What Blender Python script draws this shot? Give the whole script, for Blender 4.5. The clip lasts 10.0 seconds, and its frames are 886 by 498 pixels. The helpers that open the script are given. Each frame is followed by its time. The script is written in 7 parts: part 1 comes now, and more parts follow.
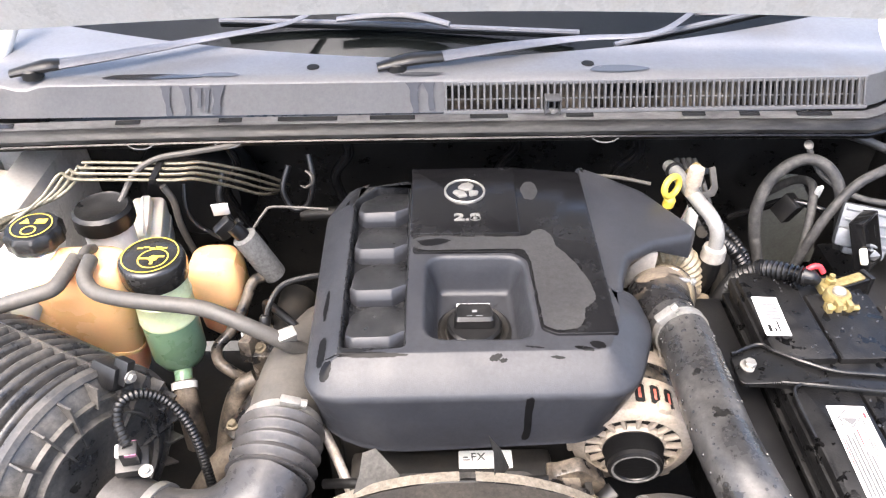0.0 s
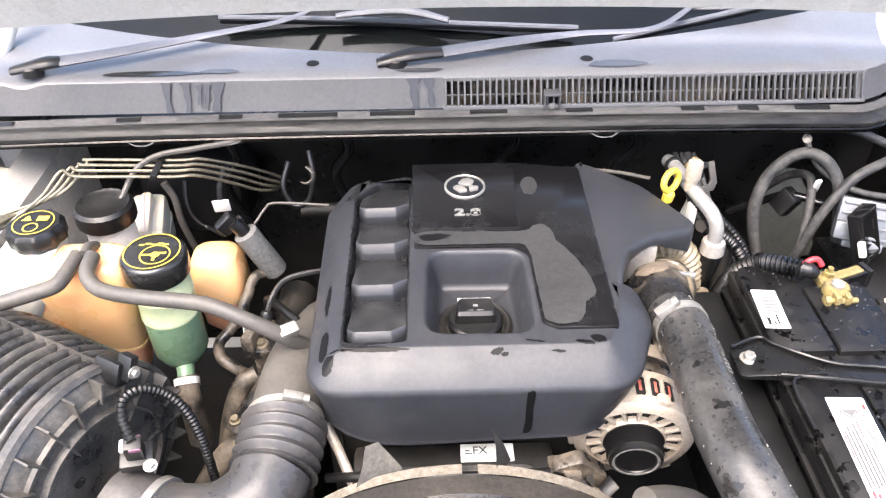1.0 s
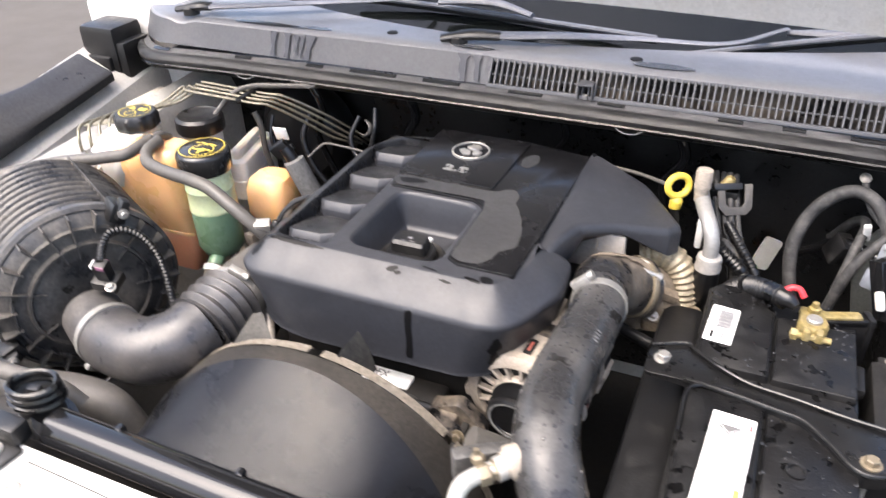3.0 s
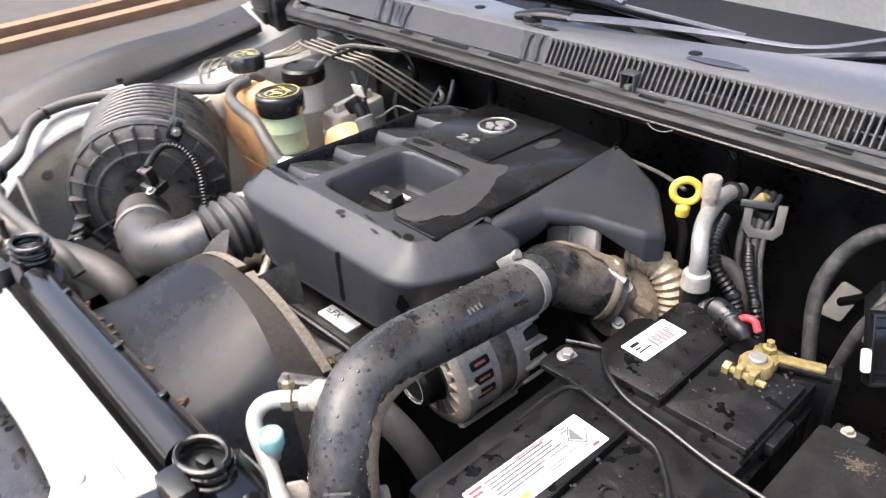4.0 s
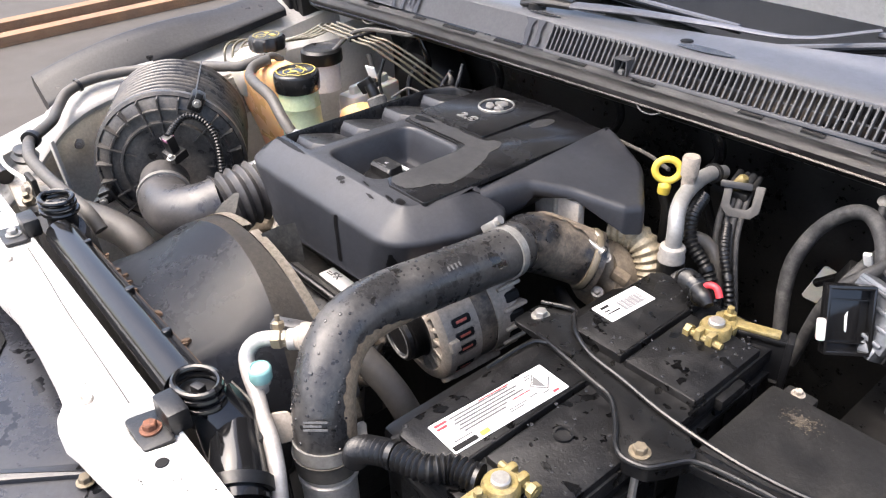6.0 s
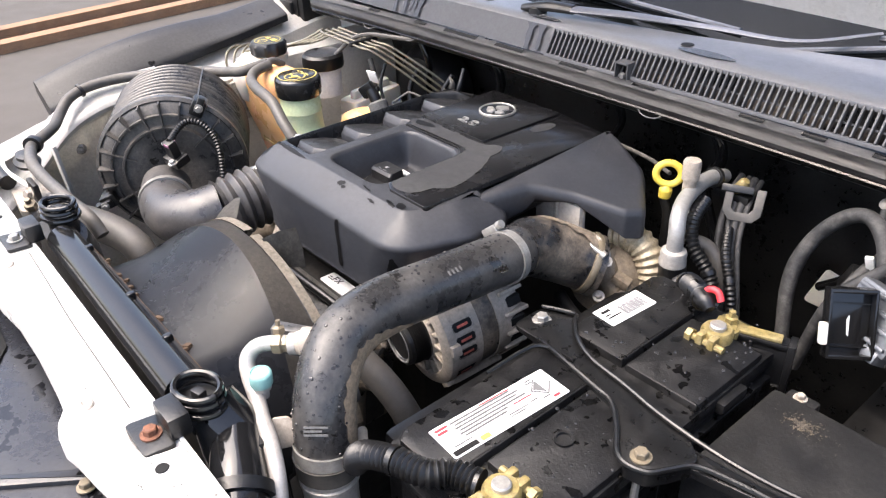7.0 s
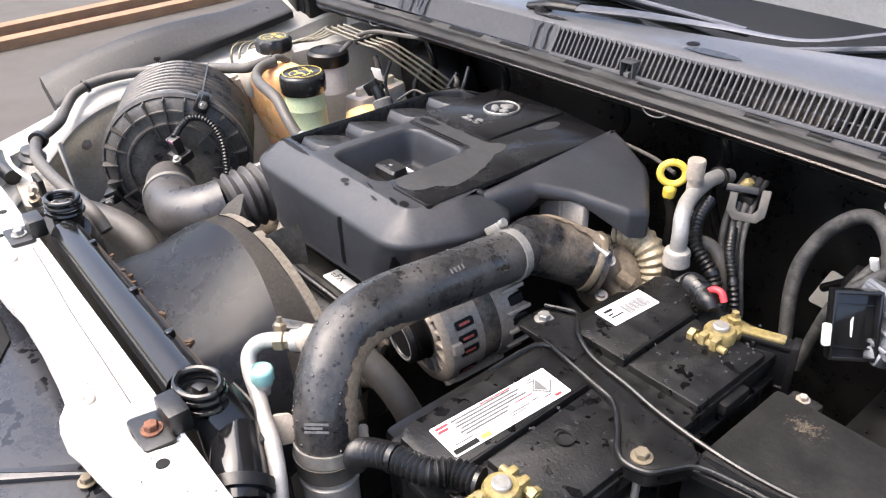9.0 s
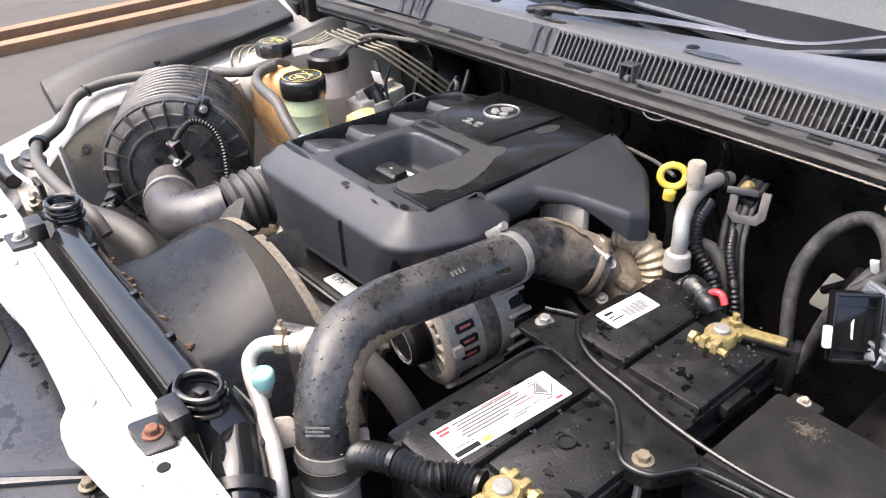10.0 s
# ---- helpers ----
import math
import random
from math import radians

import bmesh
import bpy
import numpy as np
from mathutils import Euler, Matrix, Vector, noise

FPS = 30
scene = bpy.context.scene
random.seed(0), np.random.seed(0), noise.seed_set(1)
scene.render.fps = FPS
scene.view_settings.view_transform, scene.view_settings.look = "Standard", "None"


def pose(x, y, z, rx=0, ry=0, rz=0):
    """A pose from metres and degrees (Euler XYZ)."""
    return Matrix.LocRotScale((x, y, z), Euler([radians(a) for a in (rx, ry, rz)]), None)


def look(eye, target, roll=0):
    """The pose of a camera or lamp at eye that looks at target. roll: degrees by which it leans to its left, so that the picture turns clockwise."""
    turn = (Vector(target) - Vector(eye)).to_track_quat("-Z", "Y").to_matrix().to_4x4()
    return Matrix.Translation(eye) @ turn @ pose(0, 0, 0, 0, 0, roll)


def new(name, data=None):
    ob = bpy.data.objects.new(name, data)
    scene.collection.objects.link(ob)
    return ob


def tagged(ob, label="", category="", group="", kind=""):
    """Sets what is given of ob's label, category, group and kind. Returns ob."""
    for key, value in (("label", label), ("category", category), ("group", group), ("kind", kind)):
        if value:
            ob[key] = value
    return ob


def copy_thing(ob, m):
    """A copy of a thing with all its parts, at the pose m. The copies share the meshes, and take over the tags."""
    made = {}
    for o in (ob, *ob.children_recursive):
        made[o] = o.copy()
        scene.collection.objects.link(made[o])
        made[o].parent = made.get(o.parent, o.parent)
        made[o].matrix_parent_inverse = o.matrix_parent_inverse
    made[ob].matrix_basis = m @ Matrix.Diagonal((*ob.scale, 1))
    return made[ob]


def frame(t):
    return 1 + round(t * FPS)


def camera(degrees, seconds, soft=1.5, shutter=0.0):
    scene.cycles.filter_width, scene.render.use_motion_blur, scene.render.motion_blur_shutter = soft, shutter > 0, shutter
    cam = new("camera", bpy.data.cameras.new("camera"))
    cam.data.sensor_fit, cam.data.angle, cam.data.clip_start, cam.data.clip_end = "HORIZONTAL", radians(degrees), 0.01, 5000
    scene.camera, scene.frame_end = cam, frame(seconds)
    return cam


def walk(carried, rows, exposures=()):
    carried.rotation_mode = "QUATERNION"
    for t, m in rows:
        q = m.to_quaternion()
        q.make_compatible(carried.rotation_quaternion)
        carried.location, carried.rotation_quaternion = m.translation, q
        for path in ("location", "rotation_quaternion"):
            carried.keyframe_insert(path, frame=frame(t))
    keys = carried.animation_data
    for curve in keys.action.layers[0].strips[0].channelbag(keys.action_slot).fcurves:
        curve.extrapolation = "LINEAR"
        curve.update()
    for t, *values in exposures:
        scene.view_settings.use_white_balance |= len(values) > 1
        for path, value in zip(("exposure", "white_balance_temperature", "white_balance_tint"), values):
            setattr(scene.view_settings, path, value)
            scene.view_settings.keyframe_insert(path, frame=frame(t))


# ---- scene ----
cam = camera(60.7, 10.0, soft=1.2, shutter=0.4)
PATH = [
    (0, (-0.0223, -0.0213, 1.6546), (0.0020, 1.5590, 0.3908), -0.40),
    (0.5, (-0.0233, -0.0203, 1.6515), (0.0009, 1.5570, 0.3847), -0.50),
    (1, (-0.0254, -0.0263, 1.6556), (0.0028, 1.5489, 0.3847), -0.60),
    (1.5, (-0.0294, -0.0273, 1.6536), (0.0017, 1.5459, 0.3817), -0.70),
    (2, (0.0099, -0.0330, 1.6353), (0.0007, 1.5449, 0.3665), -1.20),
    (2.1, (0.0470, -0.0558, 1.6272), (-0.0998, 1.5263, 0.3736), -2.80),
    (2.2, (0.0872, -0.0727, 1.6141), (-0.1659, 1.5061, 0.3746), -3.70),
    (2.3, (0.1335, -0.0876, 1.6040), (-0.2028, 1.4774, 0.3675), -3.50),
    (2.5, (0.2373, -0.1116, 1.6009), (-0.2807, 1.4149, 0.3766), -3.00),
    (3, (0.4167, -0.0974, 1.5463), (-0.2904, 1.4455, 0.4444), -1.80),
    (3.2, (0.4825, -0.0337, 1.5210), (-0.2804, 1.4332, 0.3544), -2.40),
    (4.3, (0.8278, 0.1002, 1.4846), (-0.5326, 1.1783, 0.4444), -2.80),
    (4.5, (0.8489, 0.0927, 1.4917), (-0.4911, 1.1806, 0.4343), -2.40),
    (5, (0.8448, 0.0888, 1.4856), (-0.4931, 1.1796, 0.4302), -2.30),
    (5.5, (0.8468, 0.0847, 1.4826), (-0.4882, 1.1694, 0.4181), -2.10),
    (7, (0.8498, 0.0877, 1.4815), (-0.4963, 1.1716, 0.4292), -2.40),
    (7.5, (0.8498, 0.0877, 1.4826), (-0.5025, 1.1646, 0.4302), -2.40),
    (8, (0.8499, 0.0897, 1.4815), (-0.5046, 1.1586, 0.4242), -2.50),
    (8.5, (0.8499, 0.0927, 1.4805), (-0.4995, 1.1625, 0.4171), -2.40),
    (9, (0.8509, 0.0907, 1.4805), (-0.5025, 1.1626, 0.4242), -2.20),
    (9.5, (0.8519, 0.0907, 1.4805), (-0.5055, 1.1677, 0.4343), -2.30),
    (10, (0.8509, 0.0897, 1.4805), (-0.5055, 1.1647, 0.4323), -2.30),
]
walk(cam, [(t, look(eye, target, roll)) for t, eye, target, roll in PATH],
     exposures=[(0.0, 2.62, 6650, 13), (2.0, 2.62, 6650, 13), (2.4, 2.38, 6650, 13), (3.0, 2.22, 6650, 13), (4.3, 2.14, 6650, 13), (10.0, 2.14, 6650, 13)])

from mathutils.bvhtree import BVHTree

# ---- light ----
world = bpy.data.worlds.new("sky")
scene.world = world
world.use_nodes = True
wn = world.node_tree.nodes
sky = wn.new("ShaderNodeTexSky")
sky.sky_type, sky.sun_disc = "NISHITA", False
sky.sun_elevation, sky.sun_rotation = radians(65), radians(217)
sky.air_density, sky.dust_density = 1.0, 4.5
wn["Background"].inputs["Strength"].default_value = 0.13
world.node_tree.links.new(sky.outputs["Color"], wn["Background"].inputs["Color"])

sun = bpy.data.lights.new("sun", "SUN")
sun.energy, sun.angle, sun.color = 1.6, radians(60), (1.0, 0.955, 0.90)
new("sun", sun).matrix_world = look((-0.95, -0.7, 4.4), (0, 0.6, 1.0))


# ---- materials ----
def material(name, base, rough=0.5, metal=0.0, second=None, scale=30.0, amount=0.5, dust=0.0, dust_colour=(0.32, 0.26, 0.19),
             dust_scale=9.0, bump=0.1, bump_scale=300.0, coat=0.0, through_light=0.0, dust_edge=0.2,
             wet=0.0, wet_scale=14.0, stretch=1.0, wet_edge=0.015, grit=0.45, shine=0.5):
    m = bpy.data.materials.new(name)
    m.use_nodes = True
    nodes, links = m.node_tree.nodes, m.node_tree.links
    b = nodes["Principled BSDF"]
    place = nodes.new("ShaderNodeNewGeometry").outputs["Position"]

    if stretch != 1.0:
        drawn = nodes.new("ShaderNodeMapping")
        drawn.inputs["Scale"].default_value = (stretch, 1, 1)
        links.new(place, drawn.inputs["Vector"])
        place = drawn.outputs["Vector"]

    def noisy(size, detail=5.0, roughness=0.6):
        n = nodes.new("ShaderNodeTexNoise")
        n.inputs["Scale"].default_value = size
        n.inputs["Detail"].default_value = detail
        n.inputs["Roughness"].default_value = roughness
        links.new(place, n.inputs["Vector"])
        return n.outputs["Fac"]

    def ramp(fac, low, high):
        r = nodes.new("ShaderNodeMapRange")
        r.inputs["From Min"].default_value, r.inputs["From Max"].default_value = low, high
        links.new(fac, r.inputs["Value"])
        return r.outputs["Result"]

    def mix(fac, a, c):
        x = nodes.new("ShaderNodeMix")
        x.data_type = "RGBA"
        links.new(fac, x.inputs["Factor"])
        for value, socket in ((a, x.inputs["A"]), (c, x.inputs["B"])):
            if isinstance(value, tuple):
                socket.default_value = (*value, 1)
            else:
                links.new(value, socket)
        return x.outputs["Result"]

    second = second or tuple(0.6 * v for v in base)
    fac = ramp(noisy(scale), 0.5 - 0.35, 0.5 + 0.35)
    scaled = nodes.new("ShaderNodeMath")
    scaled.operation = "MULTIPLY"
    scaled.inputs[1].default_value = amount
    links.new(fac, scaled.inputs[0])
    colour = mix(scaled.outputs[0], base, second)
    rough_out = ramp(noisy(scale * 2.7), 0.2, 0.8)
    rr = nodes.new("ShaderNodeMapRange")
    rr.inputs["To Min"].default_value, rr.inputs["To Max"].default_value = max(rough - 0.1, 0.02), min(rough + 0.12, 1)
    links.new(rough_out, rr.inputs["Value"])
    rough_socket = rr.outputs["Result"]
    if dust > 0:
        d = ramp(noisy(dust_scale, 8.0, 0.7), 0.76 - 0.4 * dust - dust_edge / 2, 0.76 - 0.4 * dust + dust_edge / 2)
        dm = nodes.new("ShaderNodeMath")
        dm.operation = "MULTIPLY"
        dm.inputs[1].default_value = min(0.35 + 0.6 * dust, 0.95)
        links.new(d, dm.inputs[0])
        colour = mix(dm.outputs[0], colour, dust_colour)
        rmix = nodes.new("ShaderNodeMix")
        links.new(dm.outputs[0], rmix.inputs["Factor"])
        links.new(rough_socket, rmix.inputs["A"])
        rmix.inputs["B"].default_value = 0.9
        rough_socket = rmix.outputs["Result"]
    if wet > 0:
        w = ramp(noisy(wet_scale, 4.0, 0.55), 0.76 - 0.4 * wet, 0.76 + wet_edge - 0.4 * wet)
        dark = nodes.new("ShaderNodeMix")
        dark.data_type, dark.blend_type = "RGBA", "MULTIPLY"
        links.new(w, dark.inputs["Factor"])
        links.new(colour, dark.inputs["A"])
        dark.inputs["B"].default_value = (0.4, 0.4, 0.4, 1)
        colour = dark.outputs["Result"]
        wmix = nodes.new("ShaderNodeMix")
        links.new(w, wmix.inputs["Factor"])
        links.new(rough_socket, wmix.inputs["A"])
        wmix.inputs["B"].default_value = 0.12
        rough_socket = wmix.outputs["Result"]
    if grit > 0:
        speck = nodes.new("ShaderNodeMapRange")
        speck.inputs["From Min"].default_value, speck.inputs["From Max"].default_value = 0.32, 0.68
        speck.inputs["To Min"].default_value, speck.inputs["To Max"].default_value = 1 - grit, 1 + 0.7 * grit
        links.new(noisy(170.0, 6.0, 0.75), speck.inputs["Value"])
        grain = nodes.new("ShaderNodeMix")
        grain.data_type, grain.blend_type, grain.clamp_result = "RGBA", "MULTIPLY", False
        grain.inputs["Factor"].default_value = 1.0
        links.new(colour, grain.inputs["A"])
        links.new(speck.outputs["Result"], grain.inputs["B"])
        colour = grain.outputs["Result"]
    links.new(colour, b.inputs["Base Color"])
    links.new(rough_socket, b.inputs["Roughness"])
    b.inputs["Metallic"].default_value = metal
    b.inputs["Specular IOR Level"].default_value = shine
    b.inputs["Coat Weight"].default_value = coat
    b.inputs["Coat Roughness"].default_value = 0.12
    if bump > 0:
        bn = nodes.new("ShaderNodeBump")
        bn.inputs["Strength"].default_value, bn.inputs["Distance"].default_value = bump, 0.001
        links.new(noisy(bump_scale, 3.0), bn.inputs["Height"])
        links.new(bn.outputs["Normal"], b.inputs["Normal"])
    if through_light:
        b.inputs["Subsurface Weight"].default_value = through_light
        b.inputs["Subsurface Radius"].default_value = (0.02, 0.012, 0.006)
        b.inputs["Subsurface Scale"].default_value = 0.6
    return m


M_COVER = material("cover_plastic", (0.0255, 0.0272, 0.0325), 0.38, second=(0.019, 0.020, 0.0232), scale=12, amount=0.6, dust=0.34, dust_colour=(0.046, 0.046, 0.049), dust_scale=9, dust_edge=0.35, bump=0.2, bump_scale=900, grit=0.25, shine=0.44)
M_GLOSSY = material("wet_cover", (0.007, 0.007, 0.0078), 0.16, scale=10, dust=0.3, dust_colour=(0.018, 0.018, 0.019), dust_scale=9, dust_edge=0.3, bump=0.06, bump_scale=300, grit=0.3, shine=0.4)
M_DRY = material("dry_cover", (0.030, 0.030, 0.031), 0.42, second=(0.024, 0.024, 0.025), scale=25, amount=0.7, dust=0.35, dust_colour=(0.05, 0.049, 0.047), dust_scale=14, dust_edge=0.35, bump=0.15, bump_scale=700)
M_POOL = material("water_pool", (0.006, 0.006, 0.0065), 0.35, scale=20, bump=0, grit=0, shine=0.12)
M_BLACK = material("black_plastic", (0.0065, 0.0065, 0.007), 0.36, dust=0.25, dust_colour=(0.032, 0.030, 0.026), dust_scale=17, dust_edge=0.3, wet=0.12, bump=0.3)
M_DUSTY = material("dusty_black_plastic", (0.034, 0.0342, 0.0352), 0.24, dust=0.50, dust_colour=(0.150, 0.140, 0.126), dust_scale=19, dust_edge=0.32, wet=0.25, wet_scale=26, wet_edge=0.05, bump=0.3, bump_scale=140, grit=0.5)
M_RUBBER = material("rubber", (0.042, 0.0415, 0.0435), 0.27, dust=0.48, dust_colour=(0.120, 0.108, 0.095), dust_scale=12, dust_edge=0.35, bump=0.15, bump_scale=160, wet=0.12, wet_scale=22, wet_edge=0.05, grit=0.35)
M_CHARGE = material("charge_hose_rubber", (0.026, 0.0258, 0.0264), 0.25, dust=0.46, dust_colour=(0.100, 0.094, 0.087), dust_scale=14, dust_edge=0.25, bump=0.2, bump_scale=160, wet=0.32, wet_scale=34, wet_edge=0.03, grit=0.5)
M_CASTING = material("beige_casting", (0.335, 0.292, 0.245), 0.55, 0.0, second=(0.235, 0.195, 0.15), scale=35, dust=0.3, dust_colour=(0.28, 0.218, 0.155), dust_scale=30, grit=0.3)
M_HOSE = material("heater_hose", (0.062, 0.058, 0.053), 0.45, dust=0.45, dust_colour=(0.125, 0.112, 0.094), dust_scale=20, dust_edge=0.4, grit=0.2)
M_DARK = material("grimy_metal", (0.006, 0.0058, 0.0055), 0.55, dust=0.4, dust_colour=(0.033, 0.026, 0.018), dust_scale=24, dust_edge=0.3)
M_PAINT = material("white_paint", (0.56, 0.55, 0.525), 0.28, second=(0.47, 0.455, 0.42), scale=6, amount=0.4, dust=0.2, dust_colour=(0.46, 0.41, 0.33), dust_scale=14, dust_edge=0.3, coat=0.4, bump=0.02, grit=0.12)
M_DIRTY_PAINT = material("dirty_white_paint", (0.60, 0.57, 0.50), 0.5, second=(0.47, 0.43, 0.36), scale=12, dust=0.3, dust_colour=(0.36, 0.32, 0.25), dust_edge=0.3, bump=0.05, grit=0.2)
M_INNER = material("grimy_inner_paint", (0.74, 0.715, 0.65), 0.45, second=(0.62, 0.585, 0.50), scale=9, dust=0.3, dust_colour=(0.34, 0.28, 0.20), dust_scale=11, dust_edge=0.3, bump=0.05, grit=0.2)
M_COWL = material("cowl_plastic", (0.110, 0.1125, 0.122), 0.34, second=(0.100, 0.102, 0.108), scale=7, dust=0.3, dust_colour=(0.175, 0.172, 0.17), dust_scale=6, dust_edge=0.6, bump=0.1, bump_scale=800, grit=0.15, coat=0.25)
M_STRAP = material("black_strap", (0.0055, 0.0055, 0.0058), 0.3, dust=0.2, dust_colour=(0.022, 0.021, 0.019), dust_scale=20, dust_edge=0.3, wet=0.2, wet_scale=30, bump=0.3, bump_scale=200)
M_SEAL = material("seal_rubber", (0.022, 0.022, 0.023), 0.3, dust=0.56, dust_colour=(0.115, 0.113, 0.11), dust_scale=60, dust_edge=0.3, stretch=0.2, grit=0.4)
M_LIP = material("dusty_seal_lip", (0.12, 0.12, 0.122), 0.35, dust=0.6, dust_colour=(0.24, 0.237, 0.233), dust_scale=50, dust_edge=0.3, stretch=0.3, grit=0.3)
M_FIREWALL = material("firewall", (0.006, 0.006, 0.006), 0.28, dust=0.35, dust_colour=(0.034, 0.031, 0.027), dust_scale=10, dust_edge=0.35, bump=0.3, bump_scale=60)
M_TANK = material("tank_plastic", (0.86, 0.45, 0.17), 0.28, second=(0.90, 0.62, 0.36), scale=6, amount=0.8, through_light=0.45, bump=0.02, grit=0.04)
M_TANK_WHITE = material("milky_plastic", (0.68, 0.65, 0.58), 0.38, second=(0.56, 0.52, 0.45), scale=9, through_light=0.3, bump=0.02, dust=0.25, dust_colour=(0.45, 0.41, 0.34), dust_edge=0.4, grit=0.08)
M_FLUID = material("green_fluid_bottle", (0.16, 0.27, 0.17), 0.3, second=(0.2, 0.32, 0.2), scale=7, through_light=0.3, bump=0.02, grit=0.12)
M_BOTTLE = material("pale_green_bottle", (0.55, 0.62, 0.38), 0.3, second=(0.6, 0.66, 0.42), scale=7, through_light=0.3, bump=0.02, grit=0.12)
M_RED_TANK = material("red_coolant", (0.85, 0.38, 0.22), 0.32, second=(0.88, 0.50, 0.34), scale=8, through_light=0.4, bump=0.02, grit=0.05)
M_ALU = material("cast_aluminium", (0.42, 0.39, 0.35), 0.45, 0.35, second=(0.32, 0.28, 0.23), scale=40, dust=0.4, dust_colour=(0.26, 0.21, 0.15), dust_scale=30)
M_STEEL = material("steel", (0.40, 0.39, 0.365), 0.34, 0.6, second=(0.28, 0.27, 0.25), scale=60, amount=0.7, grit=0.2)
M_BRIGHT = material("bare_aluminium", (0.33, 0.325, 0.315), 0.4, 0.4, second=(0.25, 0.245, 0.23), scale=30, amount=0.6, dust=0.25, dust_colour=(0.22, 0.2, 0.17), grit=0.15)
M_BRASS = material("yellow_zinc", (0.30, 0.235, 0.085), 0.4, 0.25, second=(0.19, 0.14, 0.055), scale=60, amount=0.9, dust=0.45, dust_colour=(0.27, 0.235, 0.15), dust_scale=70, dust_edge=0.3)
M_PIPE = material("brake_pipe", (0.25, 0.225, 0.165), 0.38, 0.6, scale=60)
M_YELLOW = material("yellow_plastic", (0.66, 0.50, 0.07), 0.4, second=(0.56, 0.41, 0.06), bump=0.02, grit=0.12)
M_WHITE = material("white_plastic", (0.75, 0.75, 0.72), 0.4, scale=20, amount=0.3, grit=0.12)
M_LABEL = material("white_label", (0.82, 0.82, 0.8), 0.4, second=(0.74, 0.74, 0.72), scale=15, amount=0.3, bump=0.0, grit=0.12)
# Black for print and rubber, and for shade painted into holes and slots.
M_INK_AND_DARK = material("black_ink_and_hole_dark", (0.012, 0.012, 0.012), 0.6, bump=0, grit=0, shine=0.15)
M_RED = material("red_plastic", (0.6, 0.04, 0.05), 0.4, grit=0.12)
M_PINK = material("violet_clip", (0.26, 0.1, 0.17), 0.45, dust=0.3)
M_TEAL = material("turquoise_cap", (0.23, 0.45, 0.42), 0.5, second=(0.2, 0.38, 0.36), scale=40, bump=0.02, dust=0.2, dust_colour=(0.3, 0.4, 0.37), grit=0.15)
M_RUST = material("rust", (0.20, 0.075, 0.035), 0.8, second=(0.10, 0.045, 0.03), scale=160, amount=1.0, bump=0.6)
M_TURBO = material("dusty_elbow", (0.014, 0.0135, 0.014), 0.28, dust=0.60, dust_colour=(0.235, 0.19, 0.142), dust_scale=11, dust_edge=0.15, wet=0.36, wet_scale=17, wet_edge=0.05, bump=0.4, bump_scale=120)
M_HOSE_TAN = material("dust_streak", (0.27, 0.2, 0.13), 0.8, scale=30)
M_CONCRETE = material("concrete", (0.056, 0.049, 0.041), 0.8, second=(0.040, 0.034, 0.028), scale=1.3, amount=0.8, dust=0.34, dust_colour=(0.076, 0.067, 0.055), dust_scale=0.9, dust_edge=0.4, bump=0.3, bump_scale=60, grit=0.25)
M_BEAM = material("weathered_timber", (0.30, 0.155, 0.072), 0.7, second=(0.13, 0.06, 0.032), scale=7, amount=0.9, dust=0.4, dust_colour=(0.24, 0.165, 0.105), dust_scale=4, dust_edge=0.4)
M_GLASS = material("dark_windscreen", (0.01, 0.012, 0.012), 0.05, scale=3, bump=0.0, dust=0.05, dust_colour=(0.05, 0.05, 0.05), grit=0.12)
M_BLUE = material("blue_tie", (0.02, 0.06, 0.4), 0.4)

M_BATTERY = material("battery_plastic", (0.006, 0.006, 0.0064), 0.38, dust=0.42, dust_colour=(0.019, 0.0185, 0.018), dust_scale=26, dust_edge=0.25, bump=0.5, bump_scale=350, wet=0.42, wet_scale=45, wet_edge=0.02, grit=0.5, shine=0.3)
M_INK_GREY = material("grey_ink", (0.10, 0.10, 0.10), 0.5, bump=0, grit=0)
M_DROP = material("water_bead", (0.03, 0.03, 0.032), 0.06, bump=0, grit=0.12)
M_BELLOWS = material("beige_metal", (0.38, 0.32, 0.22), 0.45, 0.3, dust=0.3, dust_colour=(0.2, 0.15, 0.1))
M_COPPER = material("red_copper", (0.52, 0.12, 0.085), 0.4, 0.1, dust=0.15)
M_FILTER = material("filter_plastic", (0.032, 0.032, 0.033), 0.24, dust=0.54, dust_colour=(0.142, 0.127, 0.108), dust_scale=15, dust_edge=0.3, wet=0.24, wet_scale=26, wet_edge=0.05, bump=0.3, bump_scale=140, grit=0.5)
M_LINER = material("grey_green_liner", (0.15, 0.155, 0.14), 0.5, second=(0.10, 0.104, 0.093), scale=14, dust=0.35, dust_colour=(0.07, 0.066, 0.056), dust_scale=18, dust_edge=0.3, grit=0.25)
M_GRIME = material("grimy_brown_casting", (0.23, 0.185, 0.13), 0.6, 0.1, second=(0.12, 0.09, 0.06), scale=40, amount=0.9, dust=0.4, dust_colour=(0.30, 0.23, 0.15), dust_scale=35, grit=0.35)
# Damp fin tops, darkened in colour so the front bands look lit.
M_FIN = material("damp_shaded_fin_top", (0.019, 0.0195, 0.021), 0.32, second=(0.013, 0.0133, 0.0142), scale=22, amount=0.9, dust=0.42, dust_colour=(0.042, 0.042, 0.042), dust_scale=24, dust_edge=0.2, bump=0.15, bump_scale=600, grit=0.35)
